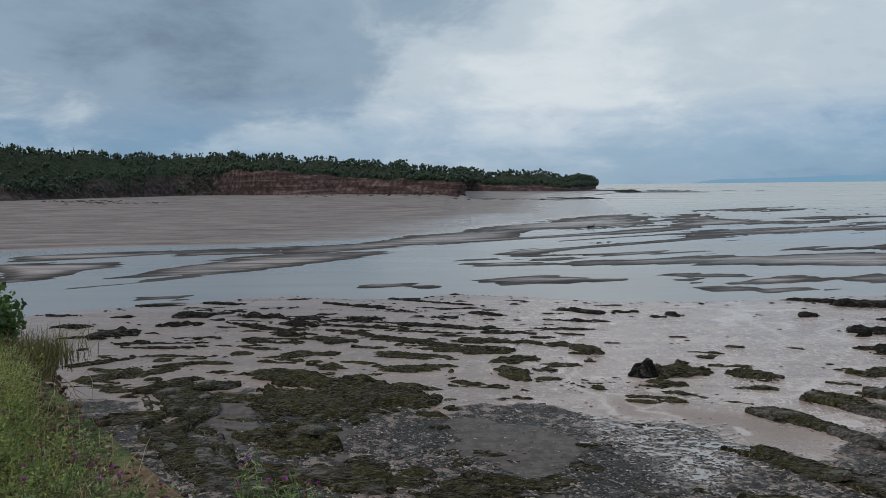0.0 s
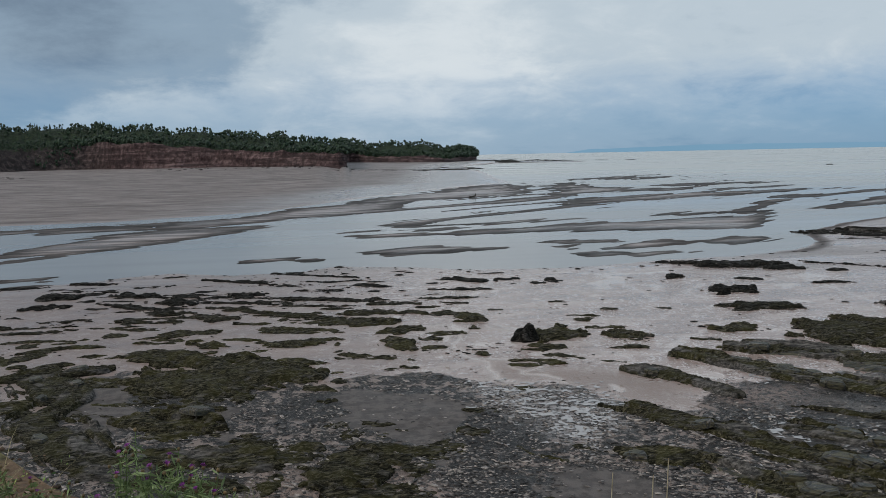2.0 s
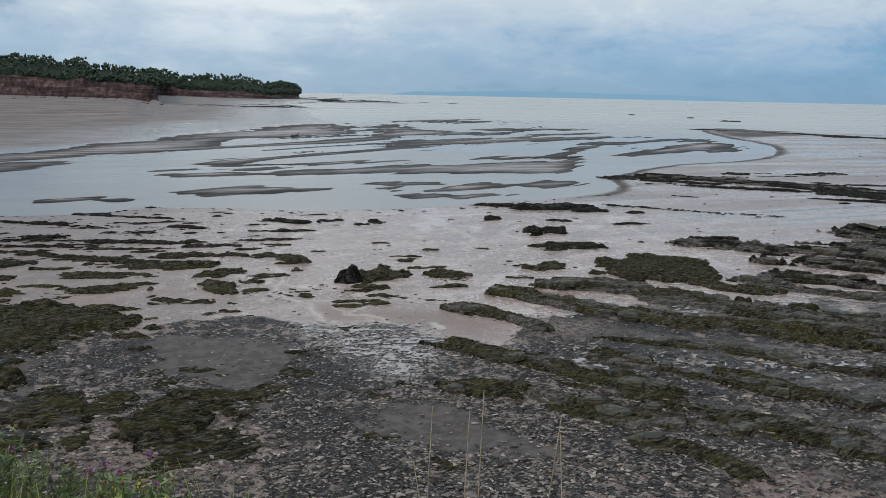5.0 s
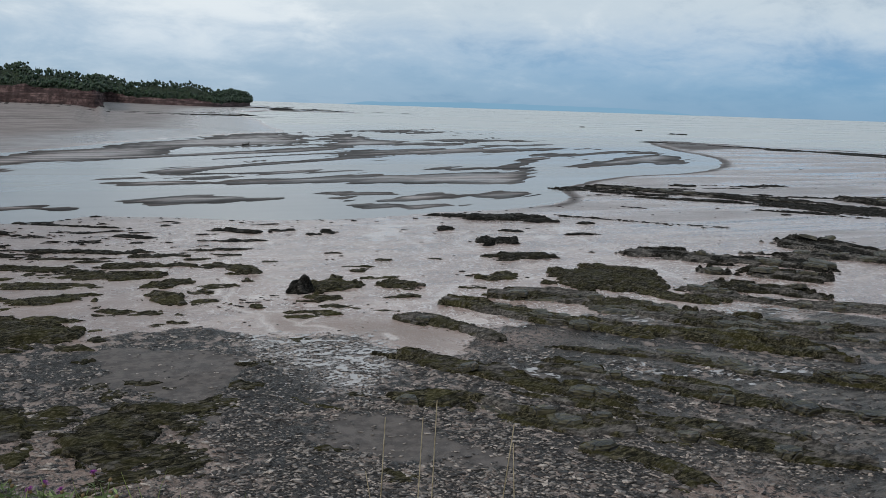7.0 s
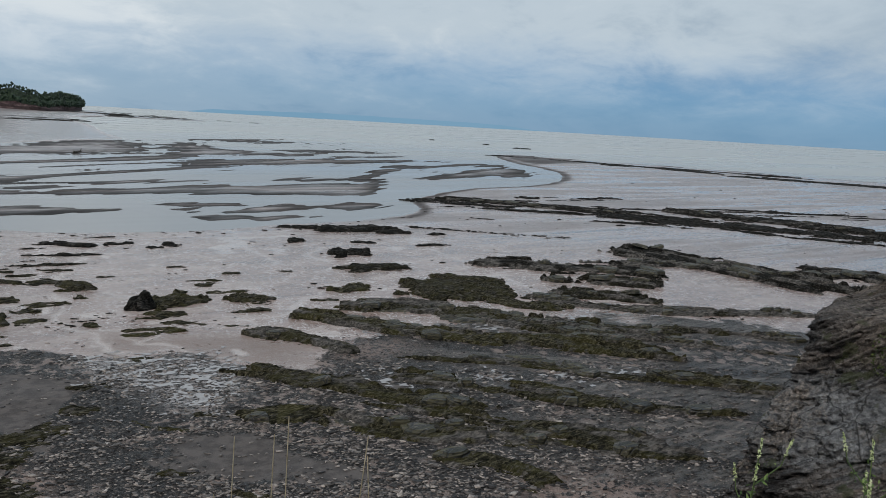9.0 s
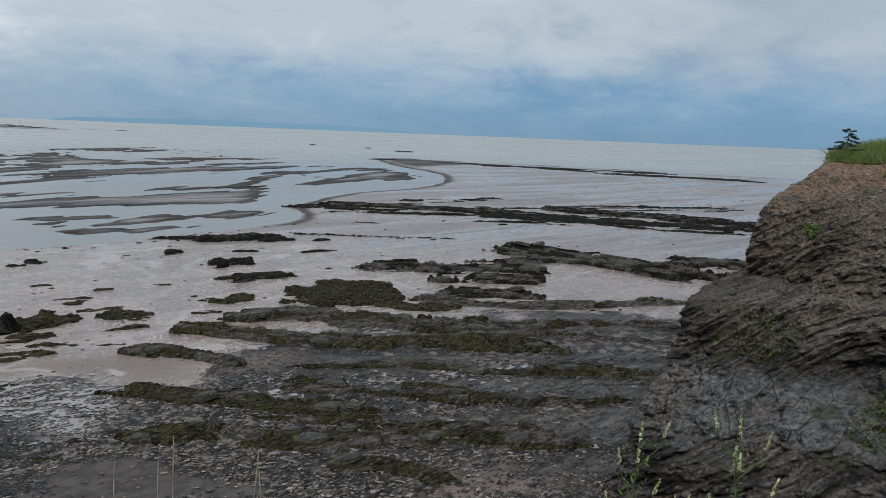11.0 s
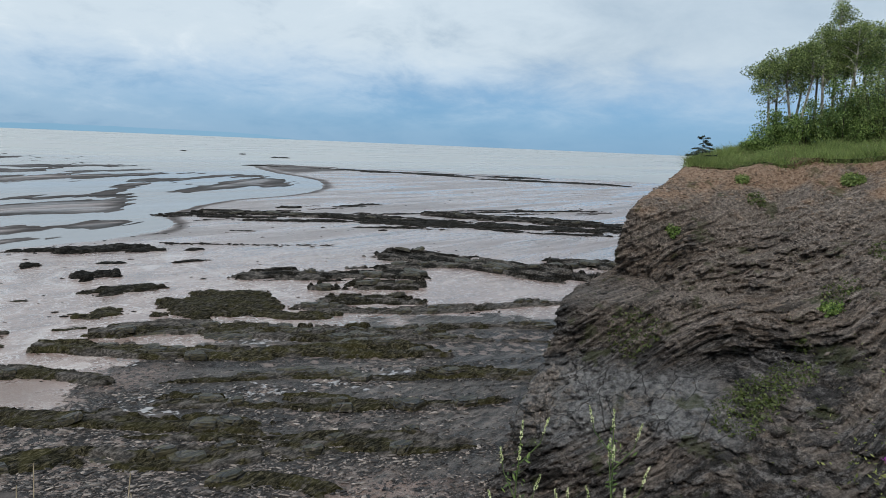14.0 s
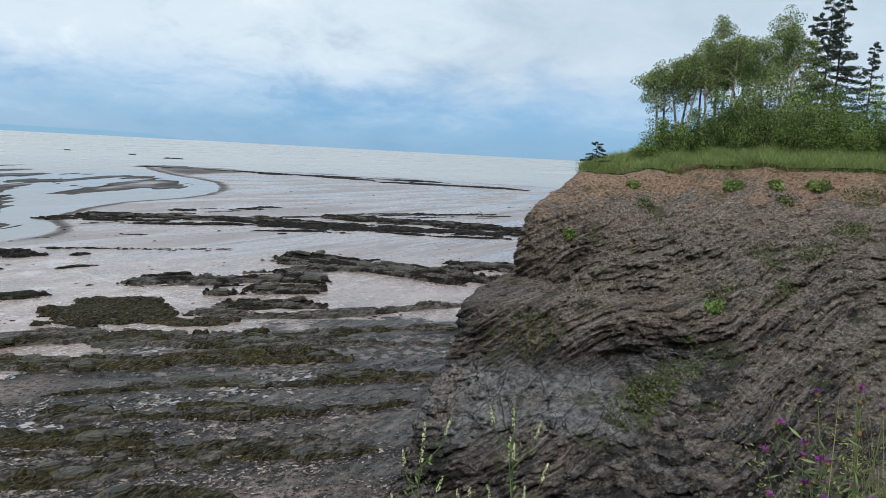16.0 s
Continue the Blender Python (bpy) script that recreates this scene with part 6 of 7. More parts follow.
    edges = [bm.edges.new((loop[i], loop[(i + 1) % len(loop)])) for i in range(len(loop))]
    bmesh.ops.triangle_fill(bm, use_beauty=True, edges=edges)
    # hanging lip of sod
    low_v = [bm.verts.new((rx[i] + ox[i, 0] * 0.18, ry[i] + oy[i, 0] * 0.18, rz[i] - 0.22 - 0.25 * noise.noise((along[i] * 1.3, 0, 0)))) for i in range(n)]
    for i in range(n - 1):
        bm.faces.new((rim[i], rim[i + 1], low_v[i + 1], low_v[i]))
    bmesh.ops.recalc_face_normals(bm, faces=bm.faces)
    me = bpy.data.meshes.new("bluff_top")
    bm.to_mesh(me)
    bm.free()
    me.materials.append(TURF)
    tagged(new("bluff_top", me), "grassy top of the sea bluff", "ground", kind="structure")
    return along, rx, ry, rz, ox[:, 0], oy[:, 0]


CLIFF = build_cliff()


def cliff_chips():
    """Loose flakes of shale resting on the ledges of the face, most on the upper scree."""
    me = bpy.data.objects["cliff_near"].data
    n = len(me.polygons)
    c, no, ar = np.empty(n * 3, np.float32), np.empty(n * 3, np.float32), np.empty(n, np.float32)
    me.polygons.foreach_get("center", c)
    me.polygons.foreach_get("normal", no)
    me.polygons.foreach_get("area", ar)
    c, no = c.reshape(-1, 3), no.reshape(-1, 3)
    az = np.degrees(np.arctan2(-c[:, 0], c[:, 1]))
    d = np.hypot(c[:, 0], c[:, 1])
    rnd = np.random.default_rng(23)
    w = ar * ((az < -56) & (az > -100) & (d > 11) & (d < 44) & (c[:, 2] > -0.1)) * (0.2 + np.clip(np.abs(no[:, 2]), 0, 1)) * (0.22 + step(c[:, 2], 5.5, 9.0)) * (0.35 + 1.3 * step(fbm(c[:, 0] / 1.1, c[:, 1] / 1.1, c[:, 2] / 0.8, octaves=3, seed=24), 0.42, 0.62))
    m = 10000
    i = rnd.choice(n, m, p=w / w.sum())
    o = c[i] + rnd.normal(0, 0.03, (m, 3))
    nn = no[i] * np.sign(no[i, 2:3] + 1e-6)
    size = np.clip(rnd.lognormal(-3.15, 0.5, m), 0.018, 0.16)
    thick = size * rnd.uniform(0.18, 0.4, m)
    # each flake lies roughly in the bedding
    up = nn * 0.5 + np.array([0.1, 0.1, 0.8]) + rnd.normal(0, 0.28, (m, 3))
    up /= np.linalg.norm(up, axis=1)[:, None]
    e1 = np.cross(up, rnd.normal(size=(m, 3)))
    e1 /= np.linalg.norm(e1, axis=1)[:, None]
    e2 = np.cross(up, e1)
    k = 4
    V = []
    for q, zz in ((0, -0.5), (1, 0.5)):
        for j in range(k):
            a = 6.283 * j / k + rnd.uniform(-0.35, 0.35, m) * (q == 0)
            r = size * rnd.uniform(0.7, 1.15, m)
            V.append(o + e1 * (np.cos(a) * r)[:, None] + e2 * (np.sin(a) * r * 0.6)[:, None] + up * (thick * zz + thick * 0.3)[:, None])
    V = np.stack(V, 1).reshape(-1, 3)
    b = np.arange(m)[:, None] * 8
    tri = [(j, (j + 1) % k, k + (j + 1) % k) for j in range(k)] + [(j, k + (j + 1) % k, k + j) for j in range(k)] + [(k, k + 1, k + 2), (k, k + 2, k + 3)]
    F = (b[:, None, :] + np.array(tri)[None]).reshape(-1, 3)
    tagged(new("shale_chips", mesh_of("shale_chips", V, F, CHIP, False)), "loose shale flakes and rubble on the cliff face", "stones", kind="stuff")


def mat_chip():
    n = Nodes("shale_chip")
    w = n.world()
    pos = n.node("ShaderNodeSeparateXYZ")
    n.put(pos.inputs[0], n.node("ShaderNodeNewGeometry").outputs["Position"])
    r = n.island()
    dark = n.ramp(r, [(0.0, (0.014, 0.013, 0.014)), (0.5, (0.085, 0.073, 0.066)), (0.88, (0.18, 0.15, 0.13)), (1.0, (0.34, 0.285, 0.24))])
    tan = n.ramp(r, [(0.0, (0.085, 0.055, 0.038)), (0.5, (0.22, 0.15, 0.105)), (1.0, (0.45, 0.35, 0.265))])
    soil = n.span(n.math("ADD", pos.outputs[2], n.math("MULTIPLY", n.noise(w, 0.5, 3), 1.6)), 9.6, 11.6)
    return n.done(n.mix(soil, dark, tan), 0.75, spec=0.3)


CHIP = mat_chip()
cliff_chips()

# ---- plants: tools ----
def leaf_quads(c, size, rnd, flat=0.0, long=1.5):
    """Small pointed leaves at the places c, turned at random."""
    n = len(c)
    d = rnd.normal(size=(n, 3))
    d[:, 2] *= 1 - flat
    d /= np.linalg.norm(d, axis=1)[:, None]
    e = np.cross(d, rnd.normal(size=(n, 3)))
    e /= np.linalg.norm(e, axis=1)[:, None] + 1e-9
    s = (size * rnd.uniform(0.6, 1.3, n))[:, None]
    a, b, c2, d2 = c - d * s * long / 2, c + e * s * 0.5, c + d * s * long / 2, c - e * s * 0.5
    v = np.stack([a, b, c2, d2], 1).reshape(-1, 3)
    return v, np.arange(4 * n).reshape(-1, 4)


def tube_into(vs, fs, pts, r0, r1, sides=6):
    """Adds a tapered tube along pts to the lists."""
    pts = np.asarray(pts, float)
    k0, n = len(vs), len(pts)
    for i, p in enumerate(pts):
        t = pts[min(i + 1, n - 1)] - pts[max(i - 1, 0)]
        t = t / (np.linalg.norm(t) + 1e-9)
        a = np.cross(t, (0.3, 0.1, 1.0) if abs(t[2]) < 0.9 else (1.0, 0, 0))
        a /= np.linalg.norm(a)
        b = np.cross(t, a)
        r = r0 + (r1 - r0) * i / max(n - 1, 1)
        for k in range(sides):
            w = 2 * math.pi * k / sides
            vs.append(p + (a * math.cos(w) + b * math.sin(w)) * r)
    for i in range(n - 1):
        for k in range(sides):
            q, w = k0 + i * sides, (k + 1) % sides
            fs.append((q + k, q + w, q + sides + w, q + sides + k))


def aspen(x, y, z, tall, spread, lean, seed, crown_low=0.42):
    rnd = np.random.default_rng(seed)
    ob = thing("aspen_tree", "slender pale-trunked aspen with airy green crown on the cliff", "tree", "aspens on the bluff", at=(x, y, z - 0.1))
    vs, fs = [], []
    top = np.array([lean[0], lean[1], tall * 0.93])
    spine = [np.array([0, 0, 0]), top * 0.35 + np.array([rnd.normal(0, 0.1), rnd.normal(0, 0.1), 0]), top * 0.7 + np.array([rnd.normal(0, 0.12), rnd.normal(0, 0.12), 0]), top]
    tube_into(vs, fs, spine, 0.075 + 0.006 * tall, 0.02, 7)
    clumps = []
    for k in range(int(10 + tall * 1.6)):
        t = rnd.uniform(crown_low, 0.95)
        i = min(int(t * 3), 2)
        p = spine[i] + (spine[i + 1] - spine[i]) * (t * 3 - i)
        a = rnd.uniform(0, 6.283)
        reach = spread * rnd.uniform(0.45, 1.0) * (1.05 - 0.75 * max(t - 0.55, 0) / 0.45)
        q = p + np.array([math.cos(a) * reach, math.sin(a) * reach, reach * rnd.uniform(0.3, 0.9)])
        tube_into(vs, fs, [p, (p + q) / 2 + np.array([0, 0, 0.08]), q], 0.028, 0.008, 4)
        clumps += [(q, 0.30 + 0.26 * rnd.random()), ((p + q) / 2 + rnd.normal(0, 0.15, 3), 0.30)]
    clumps.append((top, 0.4))
    pts = []
    for c, r in clumps:
        m = int(125 * (r / 0.4) ** 2)
        d = rnd.normal(size=(m, 3))
        d /= np.linalg.norm(d, axis=1)[:, None]
        pts.append(c + d * (r * rnd.uniform(0.25, 1.05, m) ** 0.6)[:, None] * np.array([1, 1, 0.8]))
    v, f = leaf_quads(np.concatenate(pts), 0.060, rnd)
    piece("trunk", mesh_of("trunk", vs, fs, BARK_PALE), ob, "pale grey bark")
    piece("crown", mesh_of("crown", v, f, LEAF_ASPEN, False), ob, "small round green leaves")


def bush(x, y, z, tall, wide, seed, mat, name="bush", label="dense green shrub on the cliff top", leaf=0.066, dens=1.3):
    rnd = np.random.default_rng(seed)
    ob = thing(name, label, "shrub", "shrubs on the bluff", at=(x, y, z - 0.1))
    vs, fs, pts = [], [], []
    for k in range(int(14 + 6 * wide)):
        a, r = rnd.uniform(0, 6.283), wide * math.sqrt(rnd.uniform(0, 1))
        h = tall * rnd.uniform(0.35, 1.0) * (1 - 0.45 * (r / wide) ** 2)
        q = np.array([math.cos(a) * r, math.sin(a) * r, h])
        tube_into(vs, fs, [np.array([math.cos(a) * r * 0.25, math.sin(a) * r * 0.25, 0]), q * np.array([0.75, 0.75, 0.6]), q], 0.022, 0.006, 4)
        rad = 0.24 * tall ** 0.5 * rnd.uniform(0.7, 1.4)
        for c in (q, q * np.array([0.85, 0.85, 0.55])):
            m = int(105 * dens)
            d = rnd.normal(size=(m, 3))
            d /= np.linalg.norm(d, axis=1)[:, None]
            pts.append(c + d * (rad * rnd.uniform(0.3, 1.1, m))[:, None])
    p = np.concatenate(pts)
    p[:, 2] = np.abs(p[:, 2])
    v, f = leaf_quads(p, leaf, rnd)
    piece("stem", mesh_of("stem", vs, fs, BARK_DARK), ob)
    piece("foliage", mesh_of("foliage", v, f, mat, False), ob)


def spruce(x, y, z, tall, seed, lean=0.0, bare=0.28, wide=0.20, name="spruce_tree", label="tall dark spruce with sparse tiered branches", group="spruces on the bluff"):
    rnd = np.random.default_rng(seed)
    ob = thing(name, label, "tree", group, at=(x, y, z - 0.1))
    vs, fs, pts = [], [], []
    tube_into(vs, fs, [(0, 0, 0), (lean * 0.4, 0, tall * 0.4), (lean * 0.8, 0, tall * 0.75), (lean, 0, tall)], 0.0085 * tall + 0.008, 0.01, 7)
    n = int(18 + 4.6 * tall)
    for k in range(n):
        t = bare + (1 - bare) * (k + rnd.random()) / n
        p = np.array([lean * t, 0, tall * t])
        a = rnd.uniform(0, 6.283)
        reach = tall * wide * (1.12 - t) ** 0.8 * rnd.uniform(0.55, 1.25) + 0.05
        q = p + np.array([math.cos(a) * reach, math.sin(a) * reach, reach * rnd.uniform(-0.25, 0.18)])
        m_ = (p + q) / 2 + np.array([0, 0, reach * 0.06])
        tube_into(vs, fs, [p, m_, q], 0.022 * min(1, tall / 6), 0.004, 4)
        if t < bare + 0.12 and rnd.random() < 0.5:
            continue
        m = int((66 if tall > 3 else 48) * (0.4 + reach))
        s = rnd.uniform(0.25, 1.0, m)[:, None]
        side = np.array([-math.sin(a), math.cos(a), 0]) * (rnd.normal(0, 0.16, m) * reach * (1.1 - 0.6 * s[:, 0]))[:, None]
        pts.append(p + (q - p) * s + side + np.stack([0 * s[:, 0], 0 * s[:, 0], rnd.normal(-0.03, 0.05, m) * min(1, tall / 5)], -1))
    v, f = leaf_quads(np.concatenate(pts), 0.032 + 0.0022 * tall, rnd, 0.6, 4.2)
    piece("trunk", mesh_of("trunk", vs, fs, BARK_DARK), ob, "dark scaly bark")
    piece("crown", mesh_of("crown", v, f, NEEDLE, False), ob, "dark green needles")


def polar(az, d):
    return -math.sin(radians(az)) * d, math.cos(radians(az)) * d


def top_z(az):
    return float(np.interp(-az, [70, 73, 79, 82, 88, 92, 100], [11.4, 11.4, 11.8, 12.0, 12.2, 12.3, 12.2]))


# ---- the wooded cliff top ----
for i, (az, d, top, spread, lx) in enumerate([(-77.6, 45, 17.4, 1.2, 0.3), (-78.6, 46.5, 18.0, 1.3, -0.5), (-79.6, 45.5, 18.2, 1.2, -0.4), (-80.6, 47, 19.2, 1.3, 0.2), (-81.3, 48, 21.0, 1.0, 0.2), (-82.2, 46.5, 19.4, 1.4, -0.2), (-83.2, 47.5, 19.6, 1.4, 0.3), (-84.3, 46.5, 19.2, 1.3, 0.2), (-85.2, 48.5, 21.6, 1.2, 0.4), (-86.2, 48, 20.4, 1.4, 0.3), (-83.8, 50, 19.6, 1.4, 0.0), (-81.5, 50, 18.8, 1.4, 0.0), (-78.1, 47.5, 17.6, 1.4, 0.4), (-79.1, 48.5, 18.1, 1.4, 0.0), (-80.2, 49, 18.6, 1.4, -0.3), (-82.7, 48.5, 19.2, 1.4, 0.3), (-85.6, 50.5, 19.2, 1.5, 0.4)]):
    px, py = polar(az, d)
    aspen(px, py, top_z(az) + 0.3, top - top_z(az), spread * 1.25, (lx, 0.5 - 0.3 * (i % 3)), 100 + i, 0.50 + 0.06 * (i % 3))
for i, (az, d, h, w, k) in enumerate([(-76.9, 42.5, 1.0, 0.9, 0), (-77.8, 43, 1.9, 1.1, 0), (-78.8, 43.5, 2.2, 1.3, 1), (-79.8, 43, 2.6, 1.3, 0), (-80.9, 43.5, 2.6, 1.4, 1), (-82.0, 43, 3.0, 1.5, 0), (-83.2, 43.5, 2.8, 1.4, 1), (-84.4, 43, 3.2, 1.6, 2), (-85.6, 43, 2.6, 1.5, 0), (-86.8, 43.5, 3.2, 1.6, 2), (-88.0, 43, 2.2, 1.5, 0), (-89.2, 44, 2.6, 1.5, 1), (-90.4, 43, 2.0, 1.6, 0), (-91.8, 44, 2.4, 1.6, 0), (-93.2, 43, 2.2, 1.6, 1), (-95, 44, 2.6, 1.8, 0), (-85.0, 46, 3.6, 1.8, 1), (-87.5, 47, 3.2, 1.8, 1), (-82.6, 46, 3.0, 1.8, 2)]):
    px, py = polar(az, d)
    bush(px, py, top_z(az) + 0.55, h * (1.0 + 0.45 * step(-az, 78, 84)) * (0.8, 1.15, 1.0)[i % 3], w * 1.1, 200 + i, (LEAF_BUSH, LEAF_DARK, LEAF_ASPEN)[k])
for i, (az, d, top, ln) in enumerate([(-87.2, 54, 22.0, 0.2), (-87.9, 56, 23.6, 0.5), (-88.6, 53, 22.8, 0.6), (-90.6, 57, 20.6, 0.2), (-93.5, 55, 23, 0.1)]):
    px, py = polar(az, d)
    spruce(px, py, top_z(az), top - top_z(az), 300 + i, ln)
px, py = polar(-73.2, 37.6)
spruce(px, py, 11.5, 1.45, 333, 0.10, 0.34, 0.58, "sapling", "small lone wind-shaped conifer at the cliff edge", "")


def rim_grass():
    """Tall grass along the edge of the cliff top."""
    along, rx, ry, rz, ox, oy = CLIFF
    rnd = np.random.default_rng(5)
    keep = (np.hypot(rx, ry) > 22) & (np.hypot(rx, ry) < 60)
    idx = np.nonzero(keep)[0]
    for name, mat, n, lo, hi in (("rim_grass", RIM_GREEN, 60000, 0.10, 0.55), ("rim_dry_grass", STRAW, 1200, 0.3, 0.65)):
        i = rnd.choice(idx, n)
        back = rnd.uniform(0, 1, n) ** 1.6 * 7.0 - 0.28 * rnd.uniform(0, 1, n)
        x, y, z = rx[i] - ox[i] * back + rnd.normal(0, 0.12, n), ry[i] - oy[i] * back + rnd.normal(0, 0.12, n), rz[i] - 0.02 + np.clip(back, 0, 9) * 0.13 - 0.45 * (back < -0.02) * rnd.uniform(0, 1, n)
        clump = fbm(x / 0.9, y / 0.9, octaves=3, seed=15)
        h, w = rnd.uniform(lo, hi, n) * (0.5 + clump), rnd.uniform(0.008, 0.022, n)
        a = rnd.uniform(0, 6.283, n)
        bend = rnd.normal(0, 0.24, (n, 2)) * (h[:, None] / 0.4)
        p0 = np.stack([x - np.cos(a) * w, y - np.sin(a) * w, z], -1)
        p1 = np.stack([x + np.cos(a) * w, y + np.sin(a) * w, z], -1)
        p2 = np.stack([x + bend[:, 0], y + bend[:, 1], z + h], -1)
        me = mesh_of(name, np.stack([p0, p1, p2], 1).reshape(-1, 3), np.arange(3 * n).reshape(-1, 3), mat, False)
        tagged(new(name, me), "tall green grass hanging over the cliff edge" if mat is RIM_GREEN else "dry straw grass along the cliff edge", "grass", kind="stuff")


rim_grass()


def face_plants():
    """Tufts and creeping plants on the cliff face, rooted on its surface."""
    me = bpy.data.objects["cliff_near"].data
    n = len(me.vertices)
    co, no = np.empty(n * 3, np.float32), np.empty(n * 3, np.float32)
    me.vertices.foreach_get("co", co)
    me.vertices.foreach_get("normal", no)
    co, no = co.reshape(-1, 3), no.reshape(-1, 3)
    az = np.degrees(np.arctan2(-co[:, 0], co[:, 1]))
    el = np.degrees(np.arctan2(co[:, 2] - 12, np.hypot(co[:, 0], co[:, 1])))
    rnd = np.random.default_rng(11)
    spots = [(-78.8, -16.2, 0.9, 170, "k"), (-77.6, -17.8, 1.0, 120, "k"), (-80.6, -14.8, 0.8, 70, "k"), (-69.5, -13.2, 1.0, 110, "k"), (-82.5, -9.9, 0.35, 90, "b"), (-83.0, -8.6, 0.6, 50, "k"), (-71.6, -5.6, 0.25, 60, "b"), (-85.5, -6.0, 0.7, 60, "k"), (-88.5, -5.2, 0.8, 60, "k"), (-79.0, -1.6, 0.55, 260, "g"), (-82.9, -1.3, 0.4, 120, "g"), (-88.2, -1.0, 0.35, 90, "g"), (-76.0, -1.7, 0.25, 60, "g"), (-85.6, -1.2, 0.3, 60, "g"), (-74.4, -2.8, 0.3, 40, "k"), (-77.0, -3.0, 0.4, 50, "k"), (-88.7, -0.9, 0.3, 30, "k"), (-91.0, -1.5, 0.8, 70, "k"), (-86.3, -2.2, 0.4, 40, "k"), (-81.0, -12.6, 0.4, 30, "k"), (-90.5, -3.8, 0.7, 80, "k"), (-86.9, -8.2, 0.4, 40, "k")]
    for a, e, r, m, kind in spots:
        d2 = ((az - a) * np.cos(np.radians(e))) ** 2 + (el - e) ** 2
        near = np.argsort(d2)[:1]
        c = co[near[0]]
        close = np.nonzero(np.linalg.norm(co - c, axis=1) < r)[0]
        pick = rnd.choice(close, m * 5)
        p = co[pick] + no[pick] * rnd.uniform(0.02, 0.14, (m * 5, 1)) + rnd.normal(0, 0.04, (m * 5, 3))
        v, f = leaf_quads(p - c, 0.07 if kind == "k" else 0.085, rnd, 0.2, 1.3 if kind != "g" else 3.0)
        ob = new("cliff_plant", mesh_of("cliff_plant", v, f, {"k": LEAF_CREEP, "b": LEAF_BUSH, "g": RIM_GREEN}[kind], False))
        ob.matrix_basis = Matrix.Translation(Vector(c.tolist()))
        tagged(ob, {"k": "patch of low yellow-green plants creeping over shale", "b": "small bright green leafy plant on the cliff face", "g": "tuft of grass slumped below the cliff edge"}[kind], "plant", kind="stuff")


LEAF_CREEP = mat_leaf("creeping_leaf", (0.05, 0.075, 0.02), (0.17, 0.20, 0.07), 0.15)
face_plants()

# ---- plants on the near bluff ----
BRACT_LEAF = mat_leaf("seed_head", (0.05, 0.028, 0.018), (0.20, 0.12, 0.07), 0.1)
STRAW_PALE = mat_leaf("pale_straw", (0.20, 0.17, 0.08), (0.56, 0.48, 0.27), 0.3)
def blades(name, label, xy, z, lo, hi, wide, mat, seed, droop=0.5):
    rnd = np.random.default_rng(seed)
    n = len(xy)
    h = rnd.uniform(lo, hi, n)
    a = rnd.uniform(0, 6.283, n)
    dirx, diry = np.cos(a), np.sin(a)
    lean = rnd.uniform(0.05, droop, n) * h
    rows = []
    for t, k in ((0.0, 1.0), (0.4, 0.9), (0.75, 0.6), (1.0, 0.06)):
        cx, cy = xy[:, 0] + dirx * lean * t ** 2, xy[:, 1] + diry * lean * t ** 2
        cz = z + h * (t - 0.18 * t ** 3 * lean / h)
        w = wide * k * (0.7 + 0.6 * (a / 6.283))
        rows += [np.stack([cx - diry * w, cy + dirx * w, cz], -1), np.stack([cx + diry * w, cy - dirx * w, cz], -1)]
    v = np.stack(rows, 1).reshape(-1, 3)
    b = np.arange(n)[:, None] * 8
    f = np.concatenate([b + np.array([[0, 1, 3, 2]]), b + np.array([[2, 3, 5, 4]]), b + np.array([[4, 5, 7, 6]])], 1).reshape(-1, 4)
    tagged(new(name, mesh_of(name, v, f, mat, False)), label, "grass", kind="stuff")


def rim_strip(n, a0, a1, back0, back1, seed):
    """Places on the near bluff, by bearing from the eye and distance back from the rim."""
    fine = np.linspace(0, len(CLIFF[0]) - 1, 12 * len(CLIFF[0]))
    along, rx, ry, rz, ox, oy = (np.interp(fine, np.arange(len(c)), c) for c in CLIFF)
    rnd = np.random.default_rng(seed)
    d = np.hypot(rx, ry)
    az = np.degrees(np.arctan2(-rx, ry))
    ok = np.nonzero((d < 14) & (az > a0) & (az < a1))[0]
    w = np.gradient(along)[ok]
    i = rnd.choice(ok, n, p=w / w.sum())
    b = rnd.uniform(back0, back1, n)
    j = rnd.normal(0, 0.08, (n, 2))
    return np.stack([rx[i] - ox[i] * b + j[:, 0], ry[i] - oy[i] * b + j[:, 1]], -1), rz[i]


xy, zz = rim_strip(7500, 12, 38, 0.75, 2.9, 1)
blades("meadow_grass", "lush green meadow grass on the bluff", xy, zz - 0.02, 0.08, 0.30, 0.0034, GRASS, 2, 1.2)
xy, zz = rim_strip(3200, 12, 38, 0.1, 2.6, 3)
blades("dry_grass", "dry straw stems among the meadow grass", xy, zz - 0.02, 0.10, 0.32, 0.002, STRAW_PALE, 4, 1.3)


